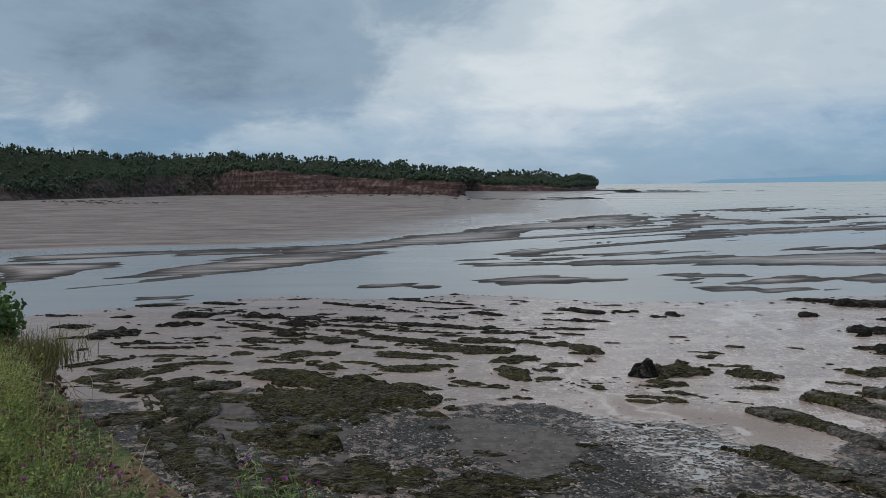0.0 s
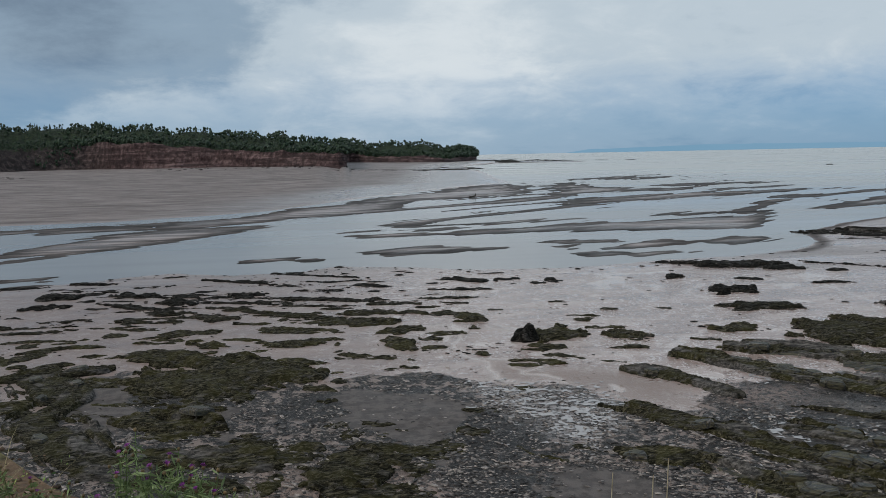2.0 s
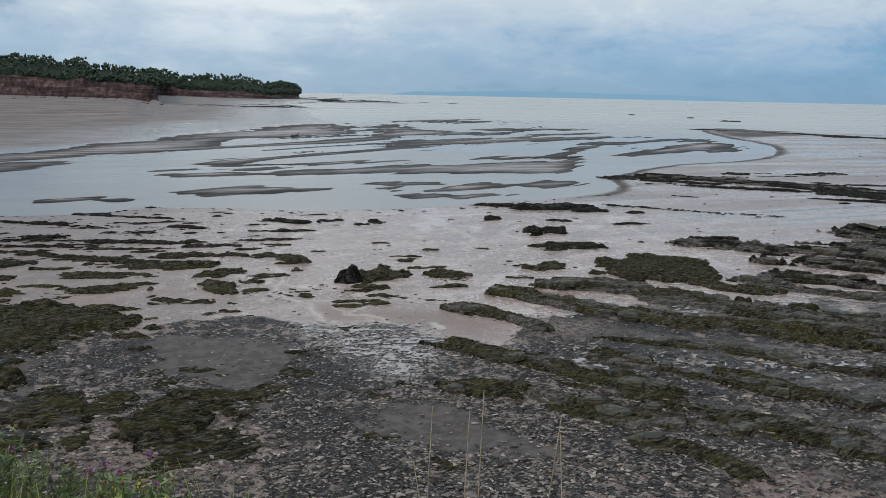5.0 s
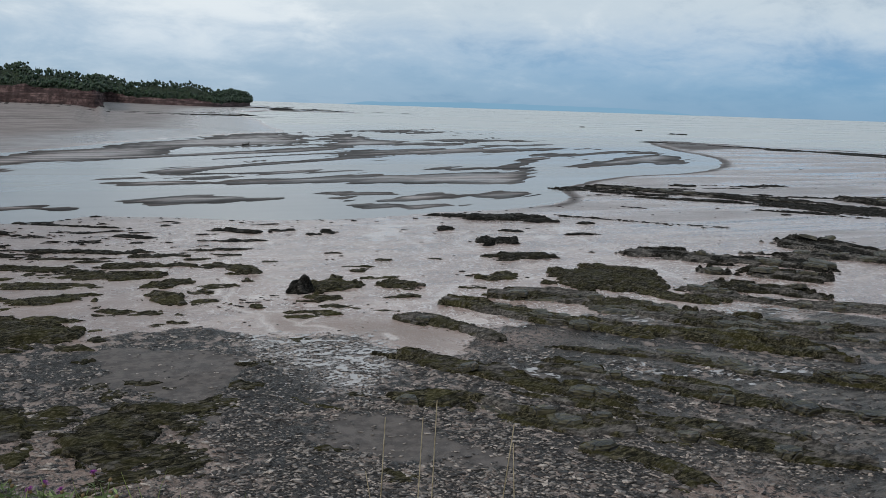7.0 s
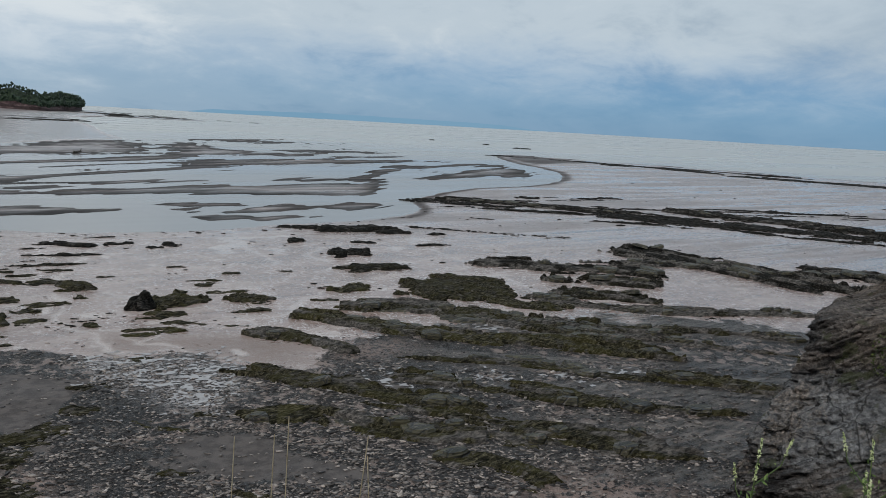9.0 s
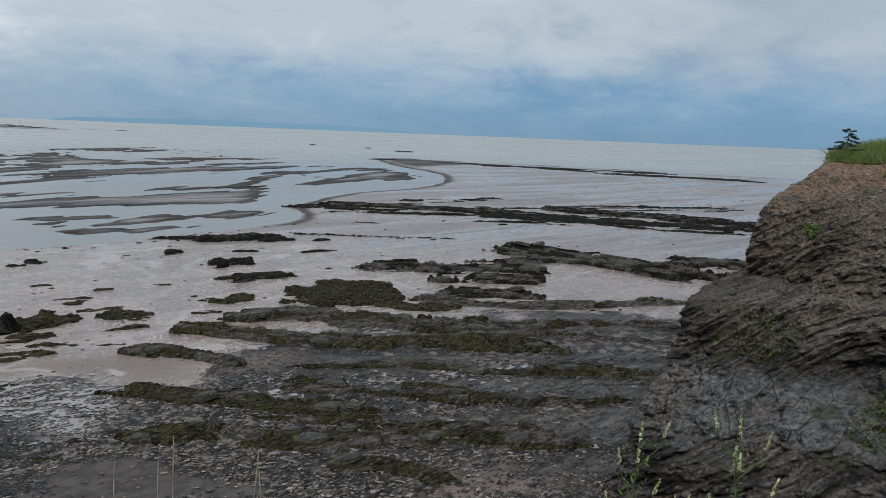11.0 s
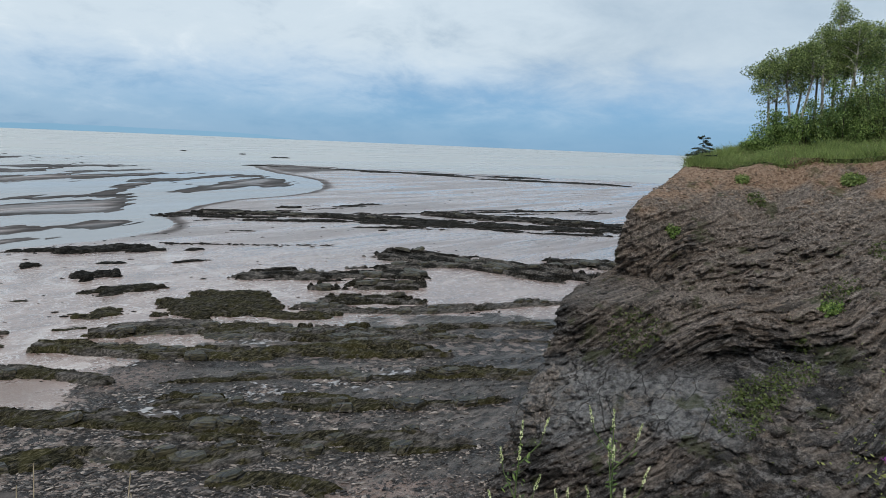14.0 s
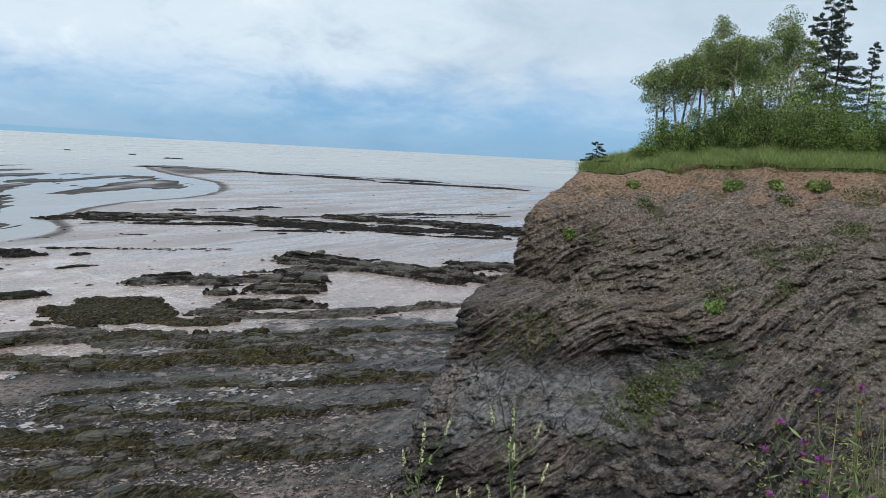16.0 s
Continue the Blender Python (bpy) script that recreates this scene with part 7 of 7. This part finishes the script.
def herb_mat(name, label, xy, z, lo, hi, size, mat, seed, per=16):
    """Low bushy herbs: thin leaning stems set with small leaves."""
    rnd = np.random.default_rng(seed)
    n = len(xy)
    h = rnd.uniform(lo, hi, n) * (0.45 + 1.1 * fbm(xy[:, 0] / 0.35, xy[:, 1] / 0.35, octaves=3, seed=seed))
    lean = rnd.normal(0, 0.4, (n, 2)) * h[:, None]
    t = rnd.uniform(0.1, 1.0, (n, per))
    p = np.stack([xy[:, :1] + lean[:, :1] * t ** 1.5, xy[:, 1:] + lean[:, 1:] * t ** 1.5, z[:, None] + h[:, None] * t], -1).reshape(-1, 3)
    v, f = leaf_quads(p + rnd.normal(0, 0.012, p.shape), size, rnd, 0.3, 2.6)
    tagged(new(name, mesh_of(name, v, f, mat, False)), label, "plants", kind="stuff")


xy, zz = rim_strip(3800, 12, 38, 0.70, 2.8, 33)
herb_mat("leafy_herbs", "bushy yellow-green herbs on the bluff", xy, zz - 0.02, 0.10, 0.30, 0.0095, HERB, 34, 12)
xy, zz = rim_strip(1000, 12, 38, 0.35, 2.6, 35)
herb_mat("leafy_herbs", "dark green leafy herbs on the bluff", xy, zz - 0.02, 0.08, 0.24, 0.010, LEAF_BUSH, 36, 20)
xy, zz = rim_strip(420, 12, 38, 0.0, 2.4, 37)
herb_mat("seed_heads", "brown dry seed heads among the herbs", xy, zz + 0.14, 0.04, 0.14, 0.008, BRACT_LEAF, 38, 10)
xy, zz = rim_strip(900, -20, 13, -0.05, 0.8, 5)
blades("meadow_grass", "green grass at the bluff's edge", xy, zz - 0.02, 0.15, 0.40, 0.004, GRASS, 6)
xy, zz = rim_strip(1500, -128, -91.5, -0.15, 0.9, 7)
blades("dry_grass", "tall straw grass at the bluff's edge", xy, zz - 0.02, 0.6, 1.25, 0.0022, STRAW_PALE, 8, 0.5)
xy, zz = rim_strip(800, -99, -92.3, 0.0, 0.4, 57)
blades("dry_grass", "tall straw grass at the bluff's edge", xy, zz - 0.02, 0.5, 1.3, 0.0018, STRAW_PALE, 58, 0.25)
xy, zz = rim_strip(420, -98, -91.8, 0.0, 0.4, 59)
herb_mat("leafy_herbs", "bushy grey-green herbs at the bluff's edge", xy, zz - 0.02, 0.45, 0.95, 0.006, HERB, 60, 44)
xy, zz = rim_strip(160, -92.5, -87, -0.05, 0.2, 61)
herb_mat("leafy_herbs", "bushy grey-green herbs at the bluff's edge", xy, zz - 0.02, 0.1, 0.4, 0.006, HERB, 62, 36)
xy, zz = rim_strip(500, -125, -84, -0.1, 0.9, 9)
blades("meadow_grass", "green grass at the bluff's edge", xy, zz - 0.02, 0.2, 0.6, 0.004, GRASS, 10)


def ball_into(vs, fs, c, r, squash=1.0):
    k = len(vs)
    for u in BALL:
        vs.append(np.array([c[0] + u[0] * r, c[1] + u[1] * r, c[2] + u[2] * r * squash]))
    fs += [tuple(k + w for w in t) for t in BALL_F]


def knapweed(x, y, z, tall, seed, heads=5, faded=0.60, leafy=1.4):
    """A wiry branching plant with purple thistle-like heads."""
    rnd = np.random.default_rng(seed)
    ob = thing("knapweed", "wiry green knapweed with purple thistle-like flower heads", "wildflower", "knapweed on the bluff", at=(x, y, z - 0.02), turn=rnd.uniform(0, 360))
    vs, fs, pts = [], [], []
    bend = rnd.normal(0, 0.10, 2) * tall
    for k in range(heads):
        t0 = rnd.uniform(0.35, 0.75)
        base = np.array([bend[0] * t0 ** 2, bend[1] * t0 ** 2, tall * t0])
        a = rnd.uniform(0, 6.283)
        out = tall * rnd.uniform(0.08, 0.28)
        tip = np.array([base[0] + math.cos(a) * out, base[1] + math.sin(a) * out, tall * rnd.uniform(0.78, 1.0)])
        if k == 0:
            tip = np.array([bend[0], bend[1], tall])
            tube_into(vs, fs, [(0, 0, 0), (bend[0] * 0.25, bend[1] * 0.25, tall * 0.5), tip], 0.0032, 0.0016, 5)
        else:
            tube_into(vs, fs, [base, (base + tip) / 2 + np.array([math.cos(a), math.sin(a), 0]) * out * 0.25, tip], 0.0022, 0.0012, 4)
        m = int(9 * leafy)
        s = rnd.uniform(0.0, 0.9, m)[:, None]
        pts.append(base + (tip - base) * s + rnd.normal(0, 0.018, (m, 3)))
        gone = rnd.random() < faded
        hv, hf = [], []
        ball_into(hv, hf, (0, 0, 0.004), 0.008, 1.25)
        cup = piece("flower_head", mesh_of("flower_head", hv, hf, BRACT, True), ob, "brown scaly bud")
        cup.matrix_basis = Matrix.Translation(Vector(tip.tolist())) @ pose(0, 0, 0, rnd.uniform(-30, 30), rnd.uniform(-30, 30), 0)
        if not gone:
            fv = []
            for q in range(26):
                w, r = rnd.uniform(0, 6.283), rnd.uniform(0.3, 1.0)
                e = np.array([math.cos(w) * 0.016 * r, math.sin(w) * 0.016 * r, 0.026 - 0.010 * r])
                s2 = np.array([-math.sin(w), math.cos(w), 0]) * 0.0022
                fv += [np.array([0, 0, 0.008]), e - s2, e + s2]
            piece("petals", mesh_of("petals", fv, np.arange(len(fv)).reshape(-1, 3), PURPLE, False), cup, "purple florets")
    m = int(26 * leafy)
    s = rnd.uniform(0.02, 0.7, m)
    pts.append(np.stack([bend[0] * s ** 2 + rnd.normal(0, 0.03, m), bend[1] * s ** 2 + rnd.normal(0, 0.03, m), tall * s], -1))
    v, f = leaf_quads(np.concatenate(pts), 0.0085, rnd, 0.3, 6.0)
    piece("stem", mesh_of("stem", vs, fs, STEM), ob)
    piece("leaves", mesh_of("leaves", v, f, LEAF_GREY, False), ob)


LEAF_GREY = mat_leaf("grey_green_leaf", (0.09, 0.13, 0.05), (0.34, 0.42, 0.18), 0.3)


def sweet_clover(x, y, z, tall, seed, arms=6):
    """A loose plant with spikes of tiny white flowers."""
    rnd = np.random.default_rng(seed)
    ob = thing("sweet_clover", "thin green sweet clover with spikes of tiny white flowers", "wildflower", "sweet clover on the bluff", at=(x, y, z - 0.02))
    vs, fs, lv, spikes = [], [], [], []
    lean = rnd.normal(0, 0.05, 2)
    top = np.array([lean[0], lean[1], tall])
    tube_into(vs, fs, [(0, 0, 0), top * 0.5 + np.array([0.01, 0, 0]), top], 0.003, 0.0015, 5)
    spikes.append((top * 0.94, top))
    for k in range(arms):
        t = 0.55 + 0.35 * k / arms
        a = k * 2.4 + rnd.uniform(-0.4, 0.4)
        b = top * t
        ln = tall * rnd.uniform(0.14, 0.22)
        tip = b + np.array([math.cos(a) * ln * 0.5, math.sin(a) * ln * 0.5, ln * 0.85])
        mid = b + (tip - b) * 0.5 + np.array([math.cos(a), math.sin(a), -0.3]) * ln * 0.12
        bv, bf = [], []
        tube_into(bv, bf, [b, mid, tip], 0.002, 0.001, 4)
        piece("branch", mesh_of("branch", bv, bf, STEM), ob)
        spikes.append((mid + (tip - mid) * 0.35, tip))
        m = 6
        lv.append(b + (mid - b) * rnd.uniform(0, 1, m)[:, None] + rnd.normal(0, 0.008, (m, 3)))
    lv.append(top * rnd.uniform(0.5, 0.92, 40)[:, None] + rnd.normal(0, 0.016, (40, 3)))
    v, f = leaf_quads(np.concatenate(lv), 0.007, rnd, 0.2, 3.0)
    piece("stem", mesh_of("stem", vs, fs, STEM), ob)
    piece("leaves", mesh_of("leaves", v, f, LEAF_BUSH, False), ob)
    for a, b in spikes:
        m = 46
        s = np.linspace(0, 1, m)
        c = a + (b - a) * s[:, None]
        d = rnd.normal(size=(m, 3))
        d /= np.linalg.norm(d, axis=1)[:, None]
        c = c + d * (0.0046 * (1.05 - 0.7 * s))[:, None]
        v, f = leaf_quads(c, 0.0052, rnd, 0.0, 1.4)
        piece("flower_spike", mesh_of("flower_spike", v, f, WHITE_FL, False), ob, "tiny white flowers")


def dry_stalk(az, d, z0, el_top, seed):
    rnd = np.random.default_rng(seed)
    x, y = polar(az, d)
    top = 12 + d * math.tan(radians(el_top))
    h = top - z0
    vs, fs = [], []
    b = rnd.normal(0, 0.026, 2)
    tube_into(vs, fs, [(0, 0, 0), (b[0], b[1], h * 0.5), (b[0] * 2.2, b[1] * 2.2, h)], 0.0026, 0.0016, 5)
    ob = thing("dry_stalk", "thin bleached dead plant stalk at the bluff's edge", "stalk", "dead stalks on the bluff", at=(x, y, z0))
    piece("stem", mesh_of("stem", vs, fs, DRYSTEM), ob)


def rooted(az, d):
    x, y = polar(az, d)
    return x, y


RIM_Z = 10.36
for i, (az, d, el, n) in enumerate([(31, 4.6, -14.2, 6), (29, 4.2, -16.6, 5), (27.8, 3.9, -17.5, 6), (26.5, 4.4, -15.5, 5), (25, 3.8, -18.6, 5), (24, 3.7, -19.0, 6), (22.4, 3.8, -19.6, 5), (21, 3.7, -20.6, 6), (19.5, 3.6, -21.5, 5), (30, 3.6, -18.5, 6), (32, 3.9, -17.4, 5), (28, 3.4, -20.5, 5), (25.4, 3.4, -21.0, 5), (17.5, 3.4, -22.0, 4), (33.5, 5.2, -13, 5)]):
    x, y = rooted(az, d)
    knapweed(x, y, RIM_Z, 12 + d * math.tan(radians(el)) - RIM_Z, 400 + i, n)
for i, (az, d, el, n) in enumerate([(14.6, 3.1, -18.9, 4), (13.2, 3.0, -20.0, 4), (12.2, 3.15, -20.6, 5), (11, 2.95, -21.6, 5), (9.6, 3.0, -22.0, 5), (8.2, 2.9, -23.2, 4), (6.4, 2.9, -25.0, 4), (4.0, 2.75, -25.6, 4), (2.0, 2.7, -25.8, 4), (0.4, 2.65, -26.2, 4), (-1.6, 2.6, -27.0, 3), (15.5, 3.2, -19.5, 5)]):
    x, y = rooted(az, d)
    knapweed(x, y, RIM_Z, 12 + d * math.tan(radians(el)) - RIM_Z, 440 + i, n, 0.6, 3.2)
for i, (az, d, el, n) in enumerate([(-91.6, 2.3, -15.4, 5), (-92.6, 2.35, -16.5, 6), (-90.9, 2.4, -18.2, 5), (-89.8, 2.4, -19.6, 5), (-93.7, 2.3, -14.5, 5), (-91.2, 2.45, -20.0, 5)]):
    x, y = rooted(az, d)
    knapweed(x, y, RIM_Z, 12 + d * math.tan(radians(el)) - RIM_Z, 470 + i, n, 0.2)
for i, (az, d, el, a) in enumerate([(-60.2, 2.2, -19.9, 6), (-69.3, 2.25, -18.0, 7), (-65.3, 2.15, -24.2, 5)]):
    x, y = rooted(az, d)
    sweet_clover(x, y, RIM_Z - 0.05, 12 + d * math.tan(radians(el)) - RIM_Z + 0.05, 500 + i, a)
for i, (az, el) in enumerate([(-20.9, -23.2), (-24.0, -23.3), (-25.25, -21.8), (-30.2, -22.6), (-33.0, -25.5), (-22.4, -27.0)]):
    dry_stalk(az, 2.15, RIM_Z - 0.05, el, 520 + i)


def bird_trefoil(az, d, el, seed):
    """Small yellow flowers on thin stems."""
    rnd = np.random.default_rng(seed)
    x, y = polar(az, d)
    tall = 12 + d * math.tan(radians(el)) - RIM_Z
    ob = thing("yellow_wildflower", "low leafy plant with small yellow flowers", "wildflower", "yellow flowers on the bluff", at=(x, y, RIM_Z - 0.02))
    vs, fs, pts = [], [], []
    for k in range(5):
        tip = np.array([rnd.normal(0, 0.05), rnd.normal(0, 0.05), tall * rnd.uniform(0.8, 1.0)])
        tube_into(vs, fs, [(0, 0, 0), tip * np.array([0.3, 0.3, 0.5]), tip], 0.002, 0.001, 4)
        pts.append(tip * rnd.uniform(0.4, 0.98, 30)[:, None] + rnd.normal(0, 0.016, (30, 3)))
        c = tip + rnd.normal(0, 0.010, (16, 3))
        v, f = leaf_quads(c, 0.013, rnd, 0.0, 1.2)
        piece("flower", mesh_of("flower", v, f, YELLOW_FL, False), ob, "yellow petals")
    v, f = leaf_quads(np.concatenate(pts), 0.014, rnd, 0.2, 1.8)
    piece("stem", mesh_of("stem", vs, fs, STEM), ob)
    piece("leaves", mesh_of("leaves", v, f, LEAF_BUSH, False), ob)


bird_trefoil(-88.4, 2.35, -22.0, 1)
bird_trefoil(-90.6, 2.35, -22.4, 2)
bird_trefoil(1.6, 2.7, -27.2, 3)

# shrub and overhanging tuft where the bluff runs out to the left
bush(-4.75, 7.5, 10.3, 1.05, 0.42, 601, LEAF_DARK, "shrub", "dark leafy shrub at the edge of the bluff", 0.05, 3.0)
bush(-5.1, 7.2, 10.3, 1.2, 0.6, 602, LEAF_DARK, "shrub", "dark leafy shrub at the edge of the bluff", 0.05, 3.0)


def sod_tuft():
    """Long grass hanging over a crumbling earth bank."""
    rnd = np.random.default_rng(77)
    n = 1500
    c = np.array([-4.0, 7.0])
    xy = c + rnd.normal(0, 1, (n, 2)) * np.array([0.20, 0.34])
    blades("tussock", "long yellowing grass tussock over a crumbling bank", xy, np.full(n, 10.3), 0.14, 0.40, 0.0035, GRASS_DRY, 78, 1.4)


GRASS_DRY = mat_leaf("yellowing_grass", (0.075, 0.078, 0.022), (0.26, 0.22, 0.09), 0.25)
sod_tuft()


def earth_bank():
    """The dark overhang of soil and roots under the tussock."""
    bm = bmesh.new()
    bmesh.ops.create_icosphere(bm, subdivisions=5, radius=1.0)
    for w in bm.verts:
        c = w.co.copy()
        k = 1 + 0.30 * noise.noise(c * 1.7) + 0.25 * noise.noise(c * 4) + 0.22 * noise.noise(c * 9) + 0.14 * noise.noise(c * 20)
        w.co = Vector((c.x * k * 0.36, c.y * k * 0.45, c.z * k * 0.36))
    me = bpy.data.meshes.new("earth_bank")
    bm.to_mesh(me)
    bm.free()
    me.materials.append(EARTH)
    me.polygons.foreach_set("use_smooth", [True] * len(me.polygons))
    ob = new("earth_bank", me)
    ob.matrix_basis = pose(-3.88, 6.80, 9.95, 0, 0, 30)
    tagged(ob, "dark overhanging bank of earth and roots", "earth")
    rnd = np.random.default_rng(81)
    for k in range(14):
        a = np.array([-3.7 + rnd.normal(0, 0.25), 6.6 + rnd.normal(0, 0.3), 10.25])
        out = np.array([0.55, -0.35, 0]) * rnd.uniform(0.1, 0.5)
        vs, fs = [], []
        tube_into(vs, fs, [a * 0, out * 0.6 + np.array([0, 0, -0.08]), out + rnd.normal(0, 0.08, 3) + np.array([0, 0, -rnd.uniform(0.15, 0.5)])], 0.006, 0.002, 4)
        ob = new("dead_root", mesh_of("dead_root", vs, fs, DRYSTEM))
        ob.matrix_basis = Matrix.Translation(Vector(a.tolist()))
        tagged(ob, "thin bleached root hanging from the bank", "root", "roots hanging from the bank")


earth_bank()


def edge_rubble():
    """Clods of earth and chips of shale on the bare edge of the bluff."""
    me = bpy.data.objects["cliff_near"].data
    n = len(me.polygons)
    c, no, ar = np.empty(n * 3, np.float32), np.empty(n * 3, np.float32), np.empty(n, np.float32)
    me.polygons.foreach_get("center", c)
    me.polygons.foreach_get("normal", no)
    me.polygons.foreach_get("area", ar)
    c, no = c.reshape(-1, 3), no.reshape(-1, 3)
    az = np.degrees(np.arctan2(-c[:, 0], c[:, 1]))
    d = np.hypot(c[:, 0], c[:, 1])
    w = ar * ((az > 6) & (az < 34) & (d < 11) & (c[:, 2] > 8.6)) + 1e-12
    rnd = np.random.default_rng(29)
    m = 3600
    i = rnd.choice(n, m, p=w / w.sum())
    o = c[i] + rnd.normal(0, 0.06, (m, 3)) * np.array([1, 1, 0.3])
    along, rx, ry, rz, ox, oy = CLIFF
    k2 = np.nonzero((np.hypot(rx, ry) < 9) & (np.degrees(np.arctan2(-rx, ry)) > 6) & (np.degrees(np.arctan2(-rx, ry)) < 34))[0]
    j = rnd.choice(k2, 2400)
    jit = rnd.normal(0, 0.05, (2, 2400))
    b = rnd.uniform(-0.35, 0.9, 2400)
    o[:2400] = np.stack([rx[j] - ox[j] * b + jit[0], ry[j] - oy[j] * b + jit[1], rz[j] + 0.05 - 0.35 * np.clip(-b, 0, 1)], -1)
    size = np.clip(rnd.lognormal(-4.3, 0.55, m), 0.005, 0.045)
    V = []
    for u in BALL:
        V.append(o + np.array(u) * np.array([1.2, 1.0, 0.6]) * (size * rnd.uniform(0.6, 1.3, m))[:, None])
    V = np.stack(V, 1).reshape(-1, 3)
    F = (np.arange(m)[:, None, None] * len(BALL) + np.array(BALL_F)[None]).reshape(-1, 3)
    tagged(new("edge_rubble", mesh_of("edge_rubble", V, F, CLOD, False)), "crumbled brown earth and shale chips along the bluff's edge", "earth", kind="stuff")


def mat_clod():
    n = Nodes("earth_clod")
    return n.done(n.ramp(n.island(), [(0.0, (0.03, 0.02, 0.014)), (0.5, (0.10, 0.062, 0.042)), (0.85, (0.21, 0.14, 0.10)), (1.0, (0.36, 0.28, 0.22))]), 0.85, spec=0.2)


CLOD = mat_clod()
edge_rubble()
# ---- loose stones on the shingle ----
def slab_proto(seed):
    rnd = np.random.default_rng(seed)
    n = 4
    a = np.sort(np.linspace(0, 6.283, n, endpoint=False) + rnd.uniform(-0.5, 0.5, n))
    r = rnd.uniform(0.7, 1.15, n)
    x, y = np.cos(a) * r, np.sin(a) * r * rnd.uniform(0.34, 0.62)
    low = np.stack([x, y, np.full(n, -0.45)], -1)
    high = np.stack([x * 0.92, y * 0.92, 0.5 + rnd.uniform(-0.12, 0.12, n)], -1)
    f = [(i, (i + 1) % n, n + (i + 1) % n, n + i) for i in range(n)]
    return np.concatenate([low, high]), f, tuple(range(n, 2 * n))


PROTOS = [slab_proto(900 + k) for k in range(10)]


def shingle_stones():
    rnd = np.random.default_rng(42)
    n = 165000
    az = np.radians(rnd.uniform(-72, 34, n))
    r = 18 + 36 * rnd.uniform(0, 1, n) ** 1.25
    x, y = -np.sin(az) * r, np.cos(az) * r
    h, m = shore_height(x, y)
    keep = m["shingle"] * (1 - 0.93 * m["silt"]) * (1 - m["sand"])
    patch = fbm(x / 2.6, y / 1.6, octaves=3, seed=91)
    keep *= 0.45 + 0.55 * step(patch, 0.30, 0.50)
    keep += 0.015 * (r < 50)
    ok = rnd.random(n) < keep * (1 - 0.6 * m["bedrock"]) * (1 - 0.75 * m["pink"]) * np.interp(r, [17, 28, 34, 44, 56], [1.0, 1.0, 0.62, 0.25, 0.08])
    x, y, h, r, patch = x[ok], y[ok], h[ok], r[ok], patch[ok]
    size = np.clip(rnd.lognormal(-2.66, 0.46, len(x)), 0.03, 0.26) * (0.75 + 0.5 * patch)
    thick = np.minimum(size * rnd.uniform(0.12, 0.28, len(x)), 0.035)
    turn = np.radians(rnd.normal(-28, 26, len(x))) + math.pi * rnd.integers(0, 2, len(x))
    tx, ty = rnd.normal(0, 0.13, len(x)), rnd.normal(0, 0.13, len(x))
    rise = rnd.uniform(0.0, 0.035, len(x))
    kind = rnd.integers(0, len(PROTOS), len(x))
    V, F, k = [], [], 0
    quads, tops = [], []
    for i in range(len(PROTOS)):
        sel = np.nonzero(kind == i)[0]
        p, f, top = PROTOS[i]
        c, s = np.cos(turn[sel]), np.sin(turn[sel])
        lx, ly, lz = p[:, 0][None] * size[sel, None], p[:, 1][None] * size[sel, None], p[:, 2][None] * thick[sel, None]
        lz = lz + lx * tx[sel, None] + ly * ty[sel, None]
        wx, wy = lx * c[:, None] - ly * s[:, None] + x[sel, None], lx * s[:, None] + ly * c[:, None] + y[sel, None]
        V.append(np.stack([wx, wy, lz + h[sel, None] + (0.3 * thick[sel] + rise[sel])[:, None]], -1).reshape(-1, 3))
        b = k + np.arange(len(sel))[:, None, None] * len(p)
        quads.append((b + np.array(f)[None]).reshape(-1, 4))
        t = np.array(top)
        tops.append((b[:, 0] + np.array([[t[0], t[1], t[2], t[3]]])).reshape(-1, 4))
        k += len(sel) * len(p)
    four = np.concatenate(quads + tops)
    tri = np.concatenate([four[:, [0, 1, 2]], four[:, [0, 2, 3]]])
    me = mesh_of("shingle", np.concatenate(V), tri, SLATE, False)
    tagged(new("shingle", me), "flat grey slate pebbles and slabs strewn over the shore", "stones", kind="stuff")


shingle_stones()


def single_stones():
    """Larger slabs, each of its own, on the near stretch of shingle."""
    rnd = np.random.default_rng(17)
    meshes = []
    for p, f, top in PROTOS:
        meshes.append(mesh_of("stone", p, list(f) + [top], SLATE_ONE, False))
    made = 0
    while made < 290:
        az, r = radians(rnd.uniform(-62, 22)), rnd.uniform(19, 36)
        x, y = -math.sin(az) * r, math.cos(az) * r
        h, m = shore_height(np.array([[x]]), np.array([[y]]))
        if rnd.random() > m["shingle"][0, 0] * (1 - 0.9 * m["silt"][0, 0]):
            continue
        s = rnd.uniform(0.10, 0.22)
        ob = new("stone", meshes[int(rnd.integers(0, len(meshes)))])
        ob.parent = ground
        ob.matrix_basis = pose(x, y, float(h[0, 0]) + 0.04, rnd.normal(0, 7), rnd.normal(0, 7), rnd.uniform(0, 360)) @ Matrix.Diagonal((s * 1.25, s, s * 0.24, 1))
        made += 1


single_stones()
